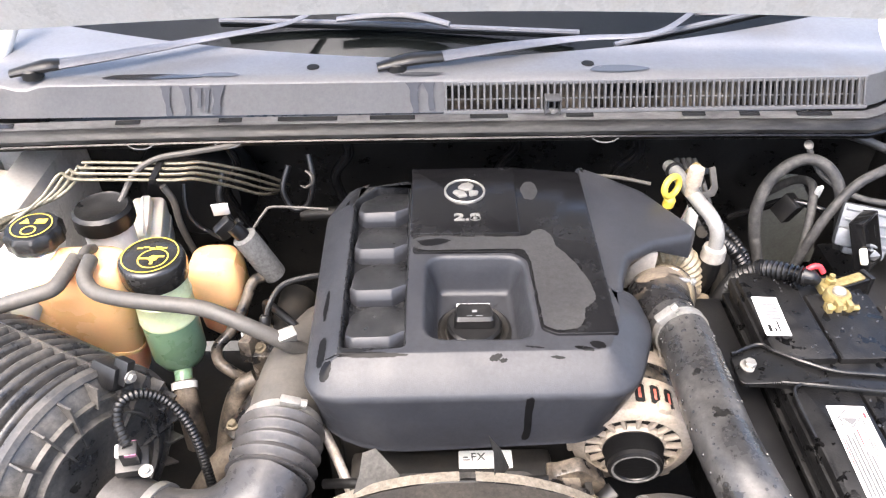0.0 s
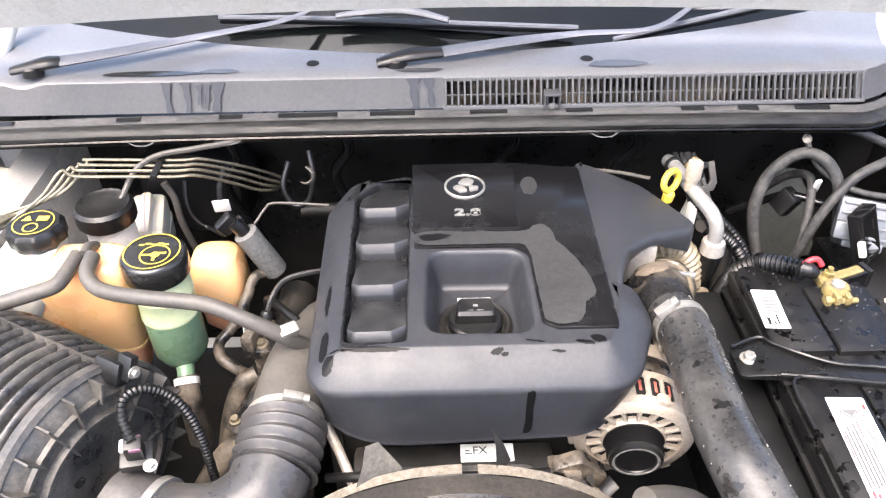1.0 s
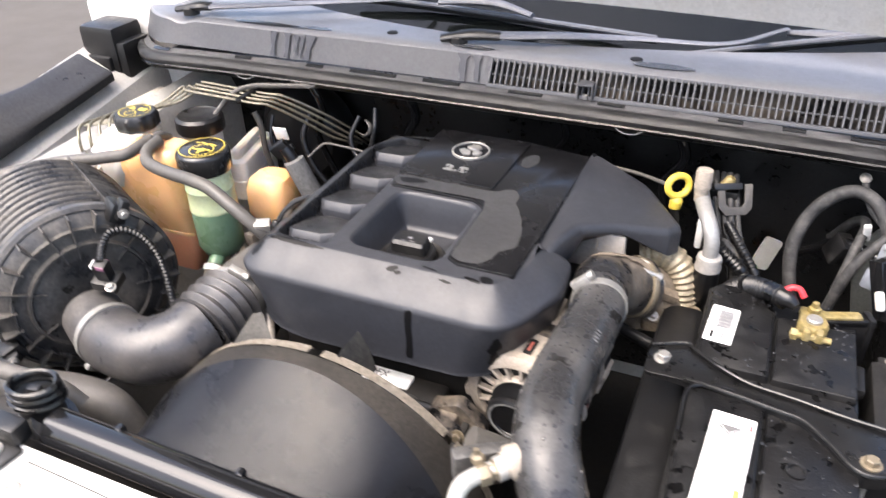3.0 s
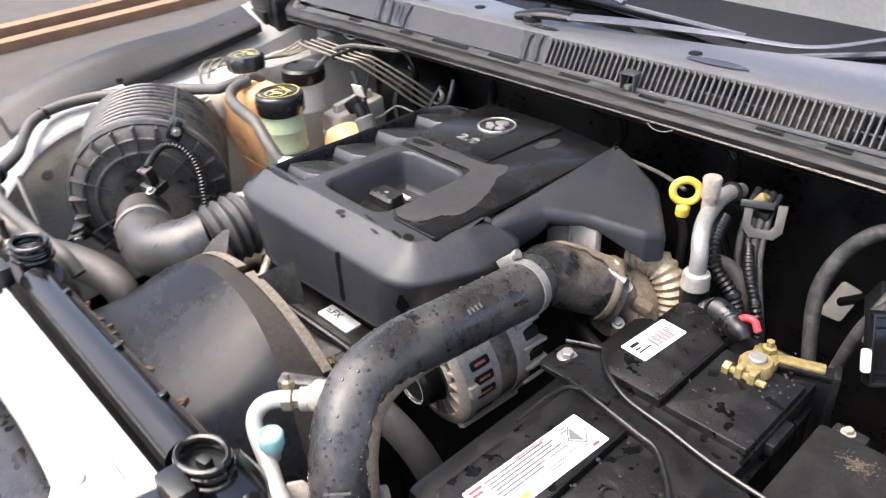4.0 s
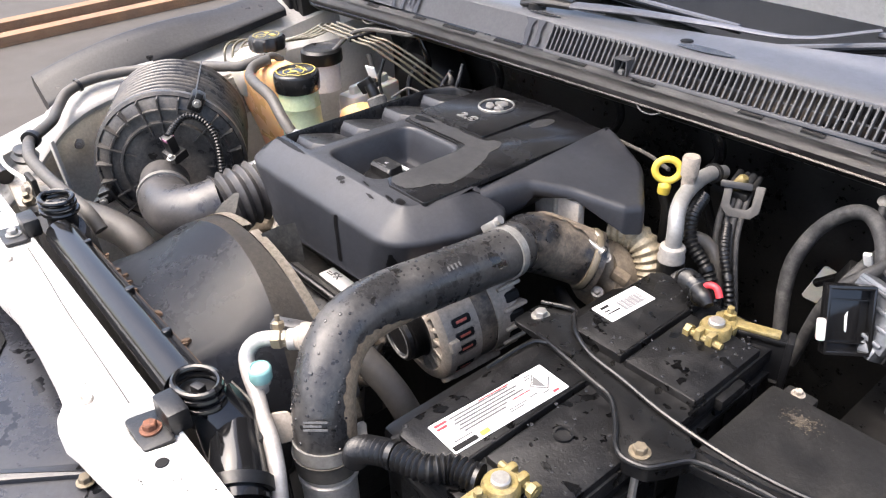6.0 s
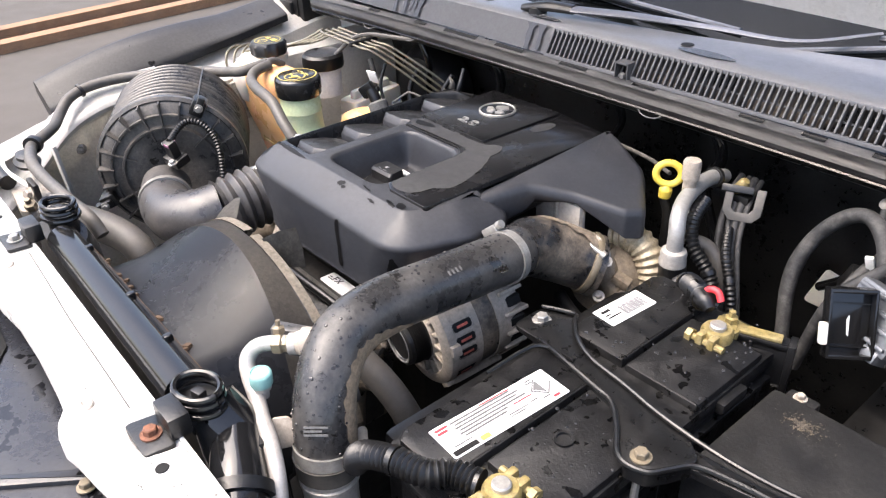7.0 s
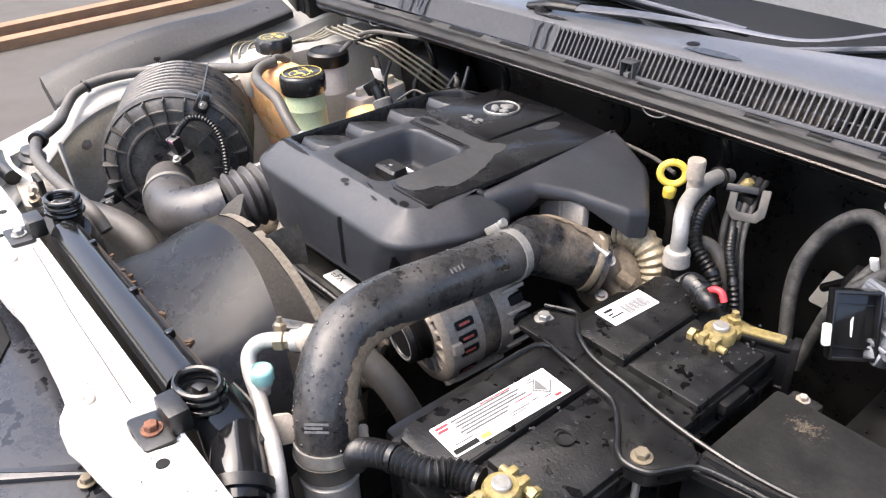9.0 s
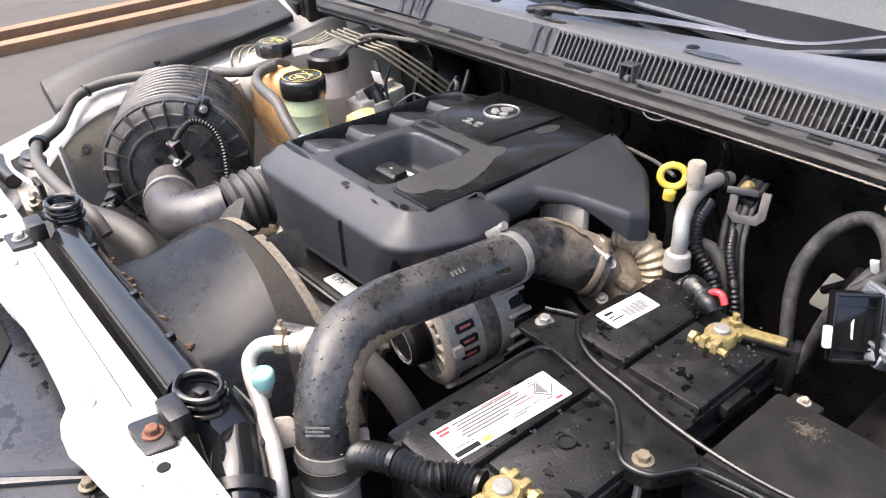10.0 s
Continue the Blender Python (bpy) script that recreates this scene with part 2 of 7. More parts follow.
M_CRUST = material("dust_crust", (0.205, 0.165, 0.122), 0.85, second=(0.12, 0.095, 0.07), scale=45, amount=0.9, dust=0.35, dust_colour=(0.07, 0.058, 0.046), dust_scale=26, bump=0.5)
M_SHROUD = material("shroud_plastic", (0.018, 0.0192, 0.0235), 0.25, second=(0.014, 0.015, 0.0185), scale=4, amount=0.8, dust=0.2, dust_colour=(0.040, 0.043, 0.050), dust_scale=7, dust_edge=0.35, bump=0.15, bump_scale=40, grit=0.2, shine=0.38)
M_BARREL = material("dusty_barrel_plastic", (0.03, 0.028, 0.026), 0.45, dust=0.6, dust_colour=(0.105, 0.091, 0.073), dust_scale=9, dust_edge=0.4, wet=0.15, wet_scale=18, bump=0.3)
M_PANEL = material("wet_front_panel", (0.019, 0.0205, 0.026), 0.24, dust=0.35, dust_colour=(0.028, 0.028, 0.029), dust_scale=8, dust_edge=0.4, wet=0.36, wet_scale=16)
M_GUTTER = material("grey_gutter_plastic", (0.020, 0.020, 0.0212), 0.33, dust=0.3, dust_colour=(0.050, 0.048, 0.045), dust_scale=7, dust_edge=0.4, wet=0.28, wet_scale=9, wet_edge=0.02, shine=0.3)
M_RIM = material("tan_dust", (0.34, 0.30, 0.245), 0.7, second=(0.24, 0.205, 0.16), scale=40)
M_SILT = material("dried_silt", (0.13, 0.082, 0.048), 0.9, second=(0.07, 0.042, 0.026), scale=120, amount=1.0, bump=0.6)
M_FLAP = material("dusty_flap", (0.07, 0.066, 0.06), 0.6, second=(0.11, 0.103, 0.09), scale=60, amount=0.9, dust=0.4, dust_colour=(0.17, 0.155, 0.13), dust_scale=40)
M_TANK_BLACK = material("shiny_black_tank", (0.009, 0.009, 0.0095), 0.085, dust=0.12, dust_colour=(0.03, 0.028, 0.026), bump=0.0, grit=0.1)
M_CAP = material("glossy_black_cap", (0.02, 0.02, 0.02), 0.2, dust=0.2, dust_colour=(0.08, 0.08, 0.08), dust_scale=20, bump=0.03, grit=0.12)
M_FOAM = material("grey_foam", (0.13, 0.13, 0.128), 0.9, second=(0.09, 0.09, 0.088), scale=60, bump=0.4)
M_TAPE = material("cloth_tape", (0.024, 0.024, 0.0245), 0.6, dust=0.5, dust_colour=(0.100, 0.096, 0.09), dust_scale=55, dust_edge=0.25, bump=0.6, bump_scale=120)
M_ALU_CLEAN = material("clean_aluminium", (0.155, 0.165, 0.18), 0.42, 0.45, second=(0.10, 0.106, 0.116), scale=40, amount=0.6, grit=0.2)
M_FUSE = material("fuse_box_plastic", (0.010, 0.010, 0.0102), 0.42, dust=0.42, dust_colour=(0.033, 0.031, 0.028), dust_scale=9, dust_edge=0.4, bump=0.4, bump_scale=300, grit=0.5, shine=0.32)
M_ZINC = material("dull_zinc", (0.22, 0.185, 0.13), 0.45, 0.4, second=(0.15, 0.12, 0.08), scale=60, amount=0.8, grit=0.2)
M_PRINT = material("grey_print", (0.16, 0.16, 0.165), 0.6, bump=0, grit=0.1)
M_WIPER = material("wiper_paint", (0.115, 0.12, 0.138), 0.55, dust=0.2, dust_colour=(0.17, 0.17, 0.17), dust_scale=15, grit=0.2)

# Darker cover plastic: wet, with the top's weaker reflection put into the colour.
M_TOP = material("wet_shaded_cover_top", (0.014, 0.0145, 0.016), 0.27, second=(0.010, 0.0102, 0.0112), scale=14, amount=0.8, dust=0.36, dust_colour=(0.034, 0.034, 0.035), dust_scale=12, dust_edge=0.2, bump=0.1, bump_scale=600, grit=0.3, shine=0.34)
M_OUTLET = material("silvery_cast_pipe", (0.46, 0.44, 0.41), 0.4, 0.4, second=(0.36, 0.33, 0.29), scale=40, dust=0.3, dust_colour=(0.30, 0.25, 0.19), dust_scale=35, grit=0.2)
M_DAMP = material("damp_plastic", (0.07, 0.072, 0.078), 0.22, scale=20, bump=0.05, grit=0.1)
M_SLAT = material("slat_plastic", (0.07, 0.071, 0.075), 0.4, scale=12, dust=0.4, dust_colour=(0.11, 0.104, 0.098), dust_scale=20, grit=0.2)
M_MUD = material("mud", (0.075, 0.060, 0.041), 0.9, second=(0.035, 0.030, 0.024), scale=90, amount=0.95)
M_WET = material("wet_streak", (0.028, 0.0285, 0.031), 0.06, scale=20, bump=0.0, grit=0.1)


# ---- mesh helpers ----
def part(name, bm, mat, parent=None, label="", smooth=40.0):
    me = bpy.data.meshes.new(name)
    bmesh.ops.recalc_face_normals(bm, faces=bm.faces[:])
    if smooth:
        for f in bm.faces:
            f.smooth = True
        for e in bm.edges:
            if len(e.link_faces) == 2 and e.calc_face_angle(0) > radians(smooth):
                e.smooth = False
    bm.to_mesh(me)
    bm.free()
    me.materials.append(mat)
    ob = new(name, me)
    if parent is not None:
        ob.parent = parent
    if label:
        ob["label"] = label
    return ob


def thing(name, label, category, group="", kind=""):
    return tagged(new(name), label, category, group, kind)


def curve_points(points, per=8):
    """A smooth line through the points."""
    p = [Vector(v) for v in points]
    p = [2 * p[0] - p[1], *p, 2 * p[-1] - p[-2]]
    out = []
    for i in range(1, len(p) - 2):
        a, b, c, d = p[i - 1 : i + 3]
        for k in range(per):
            t = k / per
            out.append(0.5 * (2 * b + (c - a) * t + (2 * a - 5 * b + 4 * c - d) * t * t + (3 * b - a - 3 * c + d) * t**3))
    out.append(p[-2])
    return out


def tube(points, radius, sides=16, per=8, ribs=0, depth=0.0, caps=True, squash=1.0, bm=None):
    """A round hose along the points. radius: a number, or one for each point. ribs: rings along it, depth deep."""
    bm = bm or bmesh.new()
    line = curve_points(points, per)
    if ribs:
        total = [0.0]
        for a, b in zip(line, line[1:]):
            total.append(total[-1] + (b - a).length)
        steps = ribs * 6
        fine = []
        k = 0
        for s in range(steps + 1):
            want = total[-1] * s / steps
            while k < len(line) - 2 and total[k + 1] < want:
                k += 1
            fine.append(line[k].lerp(line[k + 1], (want - total[k]) / max(total[k + 1] - total[k], 1e-9)))
        line = fine
    n = len(line)
    radii = [radius] * len(points) if isinstance(radius, (int, float)) else list(radius)
    up = Vector((0, 0, 1))
    last = None
    rings = []
    for i, c in enumerate(line):
        way = (line[min(i + 1, n - 1)] - line[max(i - 1, 0)]).normalized()
        if last is None:
            side = way.cross(up if abs(way.z) < 0.9 else Vector((0, 1, 0))).normalized()
        else:
            side = (last - way * last.dot(way)).normalized()
        last = side
        other = way.cross(side)
        f = i / (n - 1) * (len(radii) - 1)
        j = min(int(f), len(radii) - 2)
        r = radii[j] + (radii[j + 1] - radii[j]) * (f - j)
        if ribs:
            r += depth * (0.5 + 0.5 * math.cos(2 * math.pi * i / 6)) - depth / 2
        rings.append([bm.verts.new(c + side * r * math.cos(a) + other * r * squash * math.sin(a)) for a in (2 * math.pi * s / sides for s in range(sides))])
    for a, b in zip(rings, rings[1:]):
        for s in range(sides):
            bm.faces.new((a[s], a[(s + 1) % sides], b[(s + 1) % sides], b[s]))
    if caps:
        bm.faces.new(rings[0][::-1])
        bm.faces.new(rings[-1])
    return bm


def frame_on(origin, axis, ahead=(0, 0, 1)):
    """A matrix at origin whose z runs along axis."""
    z = Vector(axis).normalized()
    x = Vector(ahead) - z * Vector(ahead).dot(z)
    if x.length < 1e-4:
        x = Vector((0, 1, 0)) - z * z.y
    x.normalize()
    m = Matrix((x, z.cross(x), z)).transposed().to_4x4()
    m.translation = origin
    return m


def lathe(profile, m=None, sides=32, bm=None, lobes=0, lobe_depth=0.0, caps=True):
    """Turns (radius, height) pairs round z, then places the result by m."""
    bm = bm or bmesh.new()
    m = m or Matrix()
    rings = []
    for r, z in profile:
        if r < 1e-6:
            rings.append([bm.verts.new(m @ Vector((0, 0, z)))])
        else:
            ring = []
            for s in range(sides):
                a = 2 * math.pi * s / sides
                q = r * (1 + lobe_depth * math.cos(lobes * a)) if lobes else r
                ring.append(bm.verts.new(m @ Vector((q * math.cos(a), q * math.sin(a), z))))
            rings.append(ring)
    for a, b in zip(rings, rings[1:]):
        if len(a) == 1 and len(b) == 1:
            continue
        for s in range(sides):
            quad = [a[s % len(a)], a[(s + 1) % len(a)], b[(s + 1) % len(b)], b[s % len(b)]]
            bm.faces.new(list(dict.fromkeys(quad)))
    for ring, flip in ((rings[0], True), (rings[-1], False)):
        if caps and len(ring) > 2:
            bm.faces.new(ring[::-1] if flip else ring)
    return bm


def box(x0, x1, y0, y1, z0, z1, bevel=0.004, m=None, segments=2, taper=0.0, bm=None):
    """A box with rounded edges; taper narrows its foot."""
    own = bmesh.new()
    bmesh.ops.create_cube(own, size=1)
    for v in own.verts:
        low = v.co.z < 0
        k = 1 - taper if low else 1
        v.co = Vector(((x0 + x1) / 2 + (x1 - x0) * v.co.x * k, (y0 + y1) / 2 + (y1 - y0) * v.co.y * k, z0 if low else z1))
    if bevel:
        bmesh.ops.bevel(own, geom=own.edges[:], offset=bevel, segments=segments, profile=0.6, affect="EDGES")
    if m:
        own.transform(m)
    if bm is None:
        return own
    join(bm, own)
    return bm


def join(bm, other):
    me = bpy.data.meshes.new("joint")
    other.to_mesh(me)
    other.free()
    bm.from_mesh(me)
    bpy.data.meshes.remove(me)
    return bm


def rounded(corners, radius, steps=6):
    """Rounds the corners of a plan outline: points (x, y); radius a number or one for each corner."""
    n = len(corners)
    radii = [radius] * n if isinstance(radius, (int, float)) else radius
    out = []
    for i in range(n):
        p, c, q = (Vector(corners[j % n]) for j in (i - 1, i, i + 1))
        a, b = (p - c).normalized(), (q - c).normalized()
        half = a.angle(b) / 2
        d = min(radii[i] / math.tan(half), (p - c).length * 0.48, (q - c).length * 0.48)
        s, e = c + a * d, c + b * d
        for k in range(steps + 1):
            t = k / steps
            out.append(s * (1 - t) ** 2 + c * 2 * t * (1 - t) + e * t * t)
    return out


def offset_loop(loop, d):
    """Moves a plan outline inwards by d (the loop runs anticlockwise)."""
    n = len(loop)
    out = []
    for i in range(n):
        way = (loop[(i + 1) % n] - loop[i - 1])
        way = way.normalized() if way.length > 1e-9 else Vector((1, 0))
        out.append(loop[i] + Vector((-way.y, way.x)) * d)
    return out


def stack(layers, top=True, bottom=True, m=None, bm=None):
    """Skins outlines: each layer is a list of 3D points, all of one count."""
    bm = bm or bmesh.new()
    rings = [[bm.verts.new(m @ Vector(v) if m else v) for v in layer] for layer in layers]
    n = len(rings[0])
    for a, b in zip(rings, rings[1:]):
        for s in range(n):
            bm.faces.new((a[s], a[(s + 1) % n], b[(s + 1) % n], b[s]))
    if bottom:
        bm.faces.new(rings[0][::-1])
    if top:
        bm.faces.new(rings[-1])
    return bm


def slab(corners, radius, z0, z1, edge=0.003, m=None, bm=None, top_z=None):
    """A plate cut to a rounded outline, with softened upper edges."""
    loop = rounded(corners, radius)
    if sum(a.x * b.y - b.x * a.y for a, b in zip(loop, loop[1:] + loop[:1])) < 0:
        loop.reverse()
    inner = offset_loop(loop, edge)
    mid = offset_loop(loop, edge * 0.3)
    zf = top_z or (lambda v: 0.0)
    layers = [[(v.x, v.y, z0) for v in loop], [(v.x, v.y, z1 - edge + zf(v)) for v in loop],
              [(v.x, v.y, z1 - edge * 0.3 + zf(v)) for v in mid], [(v.x, v.y, z1 + zf(v)) for v in inner]]
    return stack(layers, m=m, bm=bm)


def bolt(at, axis, size, mat, name="bolt", parent=None, label=""):
    bm = lathe([(0, 0), (size * 1.5, 0), (size * 1.5, size * 0.25), (size, size * 0.3)], frame_on(at, axis), 20)
    lathe([(size, size * 0.25), (size, size * 1.1), (size * 0.85, size * 1.25), (0, size * 1.25)], frame_on(at, axis), 6, bm)
    return part(name, bm, mat, parent, label, 30)


def bars(lines, mat, m, name, parent, height=0.0006):
    """Flat printed bars on a surface: (x0, y0, x1, y1) in the surface's own plane."""
    bm = bmesh.new()
    for x0, y0, x1, y1 in lines:
        box(x0, x1, y0, y1, 0, height, 0, m, bm=bm)
    return part(name, bm, mat, parent, smooth=0)


def words(text, size, mat, m, parent, name="lettering", depth=0.0004, bold=0.0):
    cu = bpy.data.curves.new(name, "FONT")
    cu.body, cu.size, cu.extrude, cu.align_x, cu.align_y, cu.offset = text, size, depth, "CENTER", "CENTER", bold
    tmp = new(name, cu)
    me = bpy.data.meshes.new_from_object(tmp.evaluated_get(bpy.context.evaluated_depsgraph_get()))
    bpy.data.objects.remove(tmp)
    me.transform(m)
    me.materials.clear()
    me.materials.append(mat)
    ob = new(name, me)
    ob.parent = parent
    return ob


# ---- the setting ----
def sheet(name, x0, x1, y0, y1, z, mat, thick=0.1):
    return part(name, box(x0, x1, y0, y1, z - thick, z, 0), mat, smooth=0)


ground = tagged(sheet("ground", -60, 60, -60, 60, 0, M_CONCRETE), "pale worn concrete workshop floor", "floor", kind="structure")


def timber_beam(x, y, turn):
    """Two boards nailed on a third, open at the end."""
    t = thing("timber_beam", "weathered orange-brown timber beam lying on the concrete", "beam", "beams on the floor")
    part("board", box(-1.9, 1.9, -0.08, 0.08, 0.0, 0.02, 0.003), M_BEAM, t, smooth=0)
    part("board", box(-1.75, 1.9, -0.08, -0.006, 0.02, 0.070, 0.004), M_BEAM, t, smooth=0)
    part("board", box(-1.82, 1.9, 0.004, 0.08, 0.02, 0.064, 0.004), M_BEAM, t, smooth=0)
    t.matrix_basis = pose(x, y, 0, 0, 0, turn)
    return t


first_beam = timber_beam(-5.36, 2.25, 95.5)
copy_thing(first_beam, pose(-5.80, 2.25, 0, 0, 0, 96.5))


# ---- the truck's body ----
body = thing("pickup_truck", "white pickup truck with its bonnet raised over the open engine bay", "truck")


def lerp_x(f, x0=-0.64, x1=0.64, n=40):
    return [(x0 + (x1 - x0) * i / n, *f(x0 + (x1 - x0) * i / n)) for i in range(n + 1)]


def cowl_rear(x):
    return 1.108 + 0.30 * x * x


def strip(rows, thickness=0.0, bm=None):
    """A skin over rows of points; thickness gives it a back."""
    bm = bm or bmesh.new()
    grid = [[bm.verts.new(p) for p in row] for row in rows]
    for a, b in zip(grid, grid[1:]):
        for i in range(len(a) - 1):
            bm.faces.new((a[i], a[i + 1], b[i + 1], b[i]))
    if thickness:
        bmesh.ops.solidify(bm, geom=bm.faces[:], thickness=thickness)
    return bm


def cowl_row(y, z, drop=0.0, n=96, x0=-0.80, x1=0.80, dip=0.0):
    """A row across the cowl; its ends turn back, and a small fold dips near each end."""
    out = []
    for i in range(n + 1):
        x = x0 + (x1 - x0) * i / n
        end = max(0.0, abs(x + 0.02) - 0.66)
        fold = max(0.0, 1 - abs(abs(x + 0.02) - 0.62) / 0.03)
        out.append(Vector((x, y + 5.0 * end * end + 0.25 * end, z - drop * x * x - dip * fold)))
    return out


cowl = thing("cowl_panel", "grey plastic windscreen cowl with a slatted air intake and water streaks", "cowl")
rows = [cowl_row(1.032, 1.137, dip=0.010), cowl_row(1.036, 1.1405, dip=0.009), cowl_row(1.06, 1.1425, dip=0.005), cowl_row(1.085, 1.143)]
rows.append([Vector((p.x * 1.0, max(cowl_rear(p.x), p.y + 0.02), 1.140 + 0.02 * abs(p.x))) for p in rows[-1]])
part("top_panel", strip(rows), M_COWL, cowl)
blank = [p for p in cowl_row(1.010, 1.0965, n=96) if p.x <= 0.001]
blank_top = [p for p in cowl_row(1.032, 1.137, dip=0.010) if p.x <= 0.001]
part("front_panel", strip([blank, [a.lerp(b, 0.5) for a, b in zip(blank, blank_top)], blank_top], 0.003), M_COWL, cowl)
end = [p for p in cowl_row(1.010, 1.0965) if p.x >= 0.63]
end_top = [p for p in cowl_row(1.032, 1.137, dip=0.010) if p.x >= 0.63]
part("end_panel", strip([end, end_top], 0.003), M_COWL, cowl)
# Dusty sheet whose dark colour stands in for the shaded depth behind the slats.
part("intake_back", box(-0.004, 0.645, 1.05, 1.06, 1.08, 1.132, 0), M_TURBO, cowl, "dusty dark sheet standing in for the cavity behind the slats")
part("lower_rail", box(-0.004, 0.645, 1.0075, 1.013, 1.094, 1.0995, 0.001), M_COWL, cowl)
part("upper_rail", box(-0.004, 0.645, 1.029, 1.034, 1.131, 1.137, 0.001), M_COWL, cowl)
for k in (0.36,):
    part("cross_rail", box(-0.002, 0.645, 1.014 + 0.022 * k, 1.0165 + 0.022 * k, 1.0965 + 0.0405 * k - 0.001, 1.0965 + 0.0405 * k + 0.001, 0), M_COWL, cowl)
slat_bm = box(-0.0017, 0.0017, -0.004, 0.004, -0.0205, 0.0205, 0.0008, segments=1)
slat_bm.transform(pose(0, 1.0215, 1.1165, -29))
slat = part("slat", slat_bm, M_SLAT, cowl)
for k in range(1, 67):
    s = new("slat", slat.data)
    s.parent = cowl
    s.location = (0.0097 * k, 0, 0)
pocket_bm = box(0.149, 0.1515, 1.000, 1.022, 1.095, 1.119, 0.001)
box(0.1715, 0.174, 1.000, 1.022, 1.095, 1.119, 0.001, bm=pocket_bm)
box(0.149, 0.174, 1.000, 1.022, 1.117, 1.120, 0.001, bm=pocket_bm)
part("drain_pocket", pocket_bm, M_SLAT, cowl, "square drain pocket")
# Black plate paints the shade inside the pocket.
part("drain_dark_back", box(0.151, 0.172, 1.018, 1.022, 1.095, 1.118, 0), M_INK_AND_DARK, cowl, smooth=0)
part("drain_clip", box(0.158, 0.166, 1.001, 1.010, 1.095, 1.103, 0.002), M_FOAM, cowl)
# Flat black discs stand for the shade in two clip holes.
for x in (-0.205, 0.222):
    part("clip_hole_dark", lathe([(0, 0.001), (0.009, 0.001), (0.010, 0.0), (0, 0.0)], pose(x, 1.075, 1.1434), 20), M_INK_AND_DARK, cowl)

BAND = Matrix(((1, 0, 0, 0), (0, 0.4775, -0.8786, 1.0085), (0, 0.8786, 0.4775, 1.0972), (0, 0, 0, 1)))
rng = random.Random(2)


def streak(x, top, length, width):
    """A thin run of water down the cowl's front."""
    n = 9
    left, right = [], []
    for k in range(n):
        t = k / (n - 1)
        w = width * (0.45 + 0.35 * abs(math.sin(5 * t + x * 90)) + (0.9 * (1 - t) ** 6))
        c = x + 0.002 * math.sin(3 * t + x * 50)
        y = top - length * t
        left.append((c - w, y))
        right.append((c + w, y))
    loop = [Vector((*p, 0.0024)) for p in left + right[::-1]]
    bm = bmesh.new()
    bm.faces.new([bm.verts.new(BAND @ v) for v in loop])
    part("water_streak", bm, M_WET, cowl, "dark water streak", 0)


for x, top, length, width in ((-0.420, 0.045, 0.044, 0.006), (-0.392, 0.045, 0.044, 0.006), (-0.374, 0.042, 0.030, 0.0035), (-0.362, 0.042, 0.036, 0.004), (-0.346, 0.045, 0.043, 0.008), (-0.047, 0.045, 0.045, 0.008), (-0.024, 0.045, 0.042, 0.006)):
    streak(x, top, length, width)
for x, y, rx, ry in ((-0.45, 1.049, 0.075, 0.008), (-0.345, 1.053, 0.03, 0.007), (-0.04, 1.046, 0.036, 0.006), (0.265, 1.056, 0.045, 0.012)):
    loop = [Vector((x + rx * math.cos(t) * (1 + 0.12 * math.sin(3 * t + x * 9)), y + ry * math.sin(t), 1.1437)) for t in (2 * math.pi * k / 28 for k in range(28))]
    bm = bmesh.new()
    bm.faces.new([bm.verts.new(v) for v in loop])
    part("water_patch", bm, M_WET if x < -0.4 else M_DAMP, cowl, "damp patch", 0)

# Bonnet seal
seal = thing("bonnet_seal", "dusty black rubber bonnet seal along the cowl edge", "seal")
base = cowl_row(1.01, 1.09, n=60, x0=-0.84, x1=0.84)


def seal_row(dy, z):
    return [Vector((p.x, p.y + dy, z - 0.02 * abs(p.x) ** 3)) for p in base]


part("lip", strip([seal_row(0.000, 1.094), seal_row(-0.010, 1.0905), seal_row(-0.016, 1.0895)], 0.002), M_LIP, seal)
part("bulb", strip([seal_row(-0.013, 1.086), seal_row(-0.018, 1.0905), seal_row(-0.026, 1.0915), seal_row(-0.034, 1.088), seal_row(-0.038, 1.082), seal_row(-0.037, 1.076), seal_row(-0.031, 1.0725)], 0.002), M_SEAL, seal)
part("base", strip([seal_row(-0.034, 1.0735), seal_row(-0.037, 1.071), seal_row(-0.036, 1.066), seal_row(-0.03, 1.062), seal_row(0.03, 1.060)], 0.002), M_FIREWALL, seal)
rng = random.Random(8)
lip_x = -0.70
while lip_x < 0.66:
    wide = rng.uniform(0.03, 0.09)
    piece = [Vector((lip_x + wide * k / 6, 0, 0)) for k in range(7)]
    edge_y = lambda x: 1.01 + 5.0 * max(0.0, abs(x + 0.02) - 0.66) ** 2 + 0.25 * max(0.0, abs(x + 0.02) - 0.66)
    part("worn_patch", strip([[Vector((p.x, edge_y(p.x) - 0.0025, 1.0945 - 0.02 * abs(p.x) ** 3)) for p in piece], [Vector((p.x, edge_y(p.x) - 0.0105, 1.0918 - 0.02 * abs(p.x) ** 3)) for p in piece]]), M_TANK_BLACK, seal, "bare black stretch of the seal", 0)
    lip_x += wide + rng.uniform(0.02, 0.16)
for x in (-0.46, -0.33, 0.24):
    part("seal_clip", tube([(x - 0.022, 0.973, 1.071), (x - 0.012, 0.969, 1.066), (x, 0.968, 1.0645), (x + 0.012, 0.969, 1.066), (x + 0.022, 0.973, 1.071)], 0.0011, 6, 4), M_FOAM, seal, "wire clip under the seal")
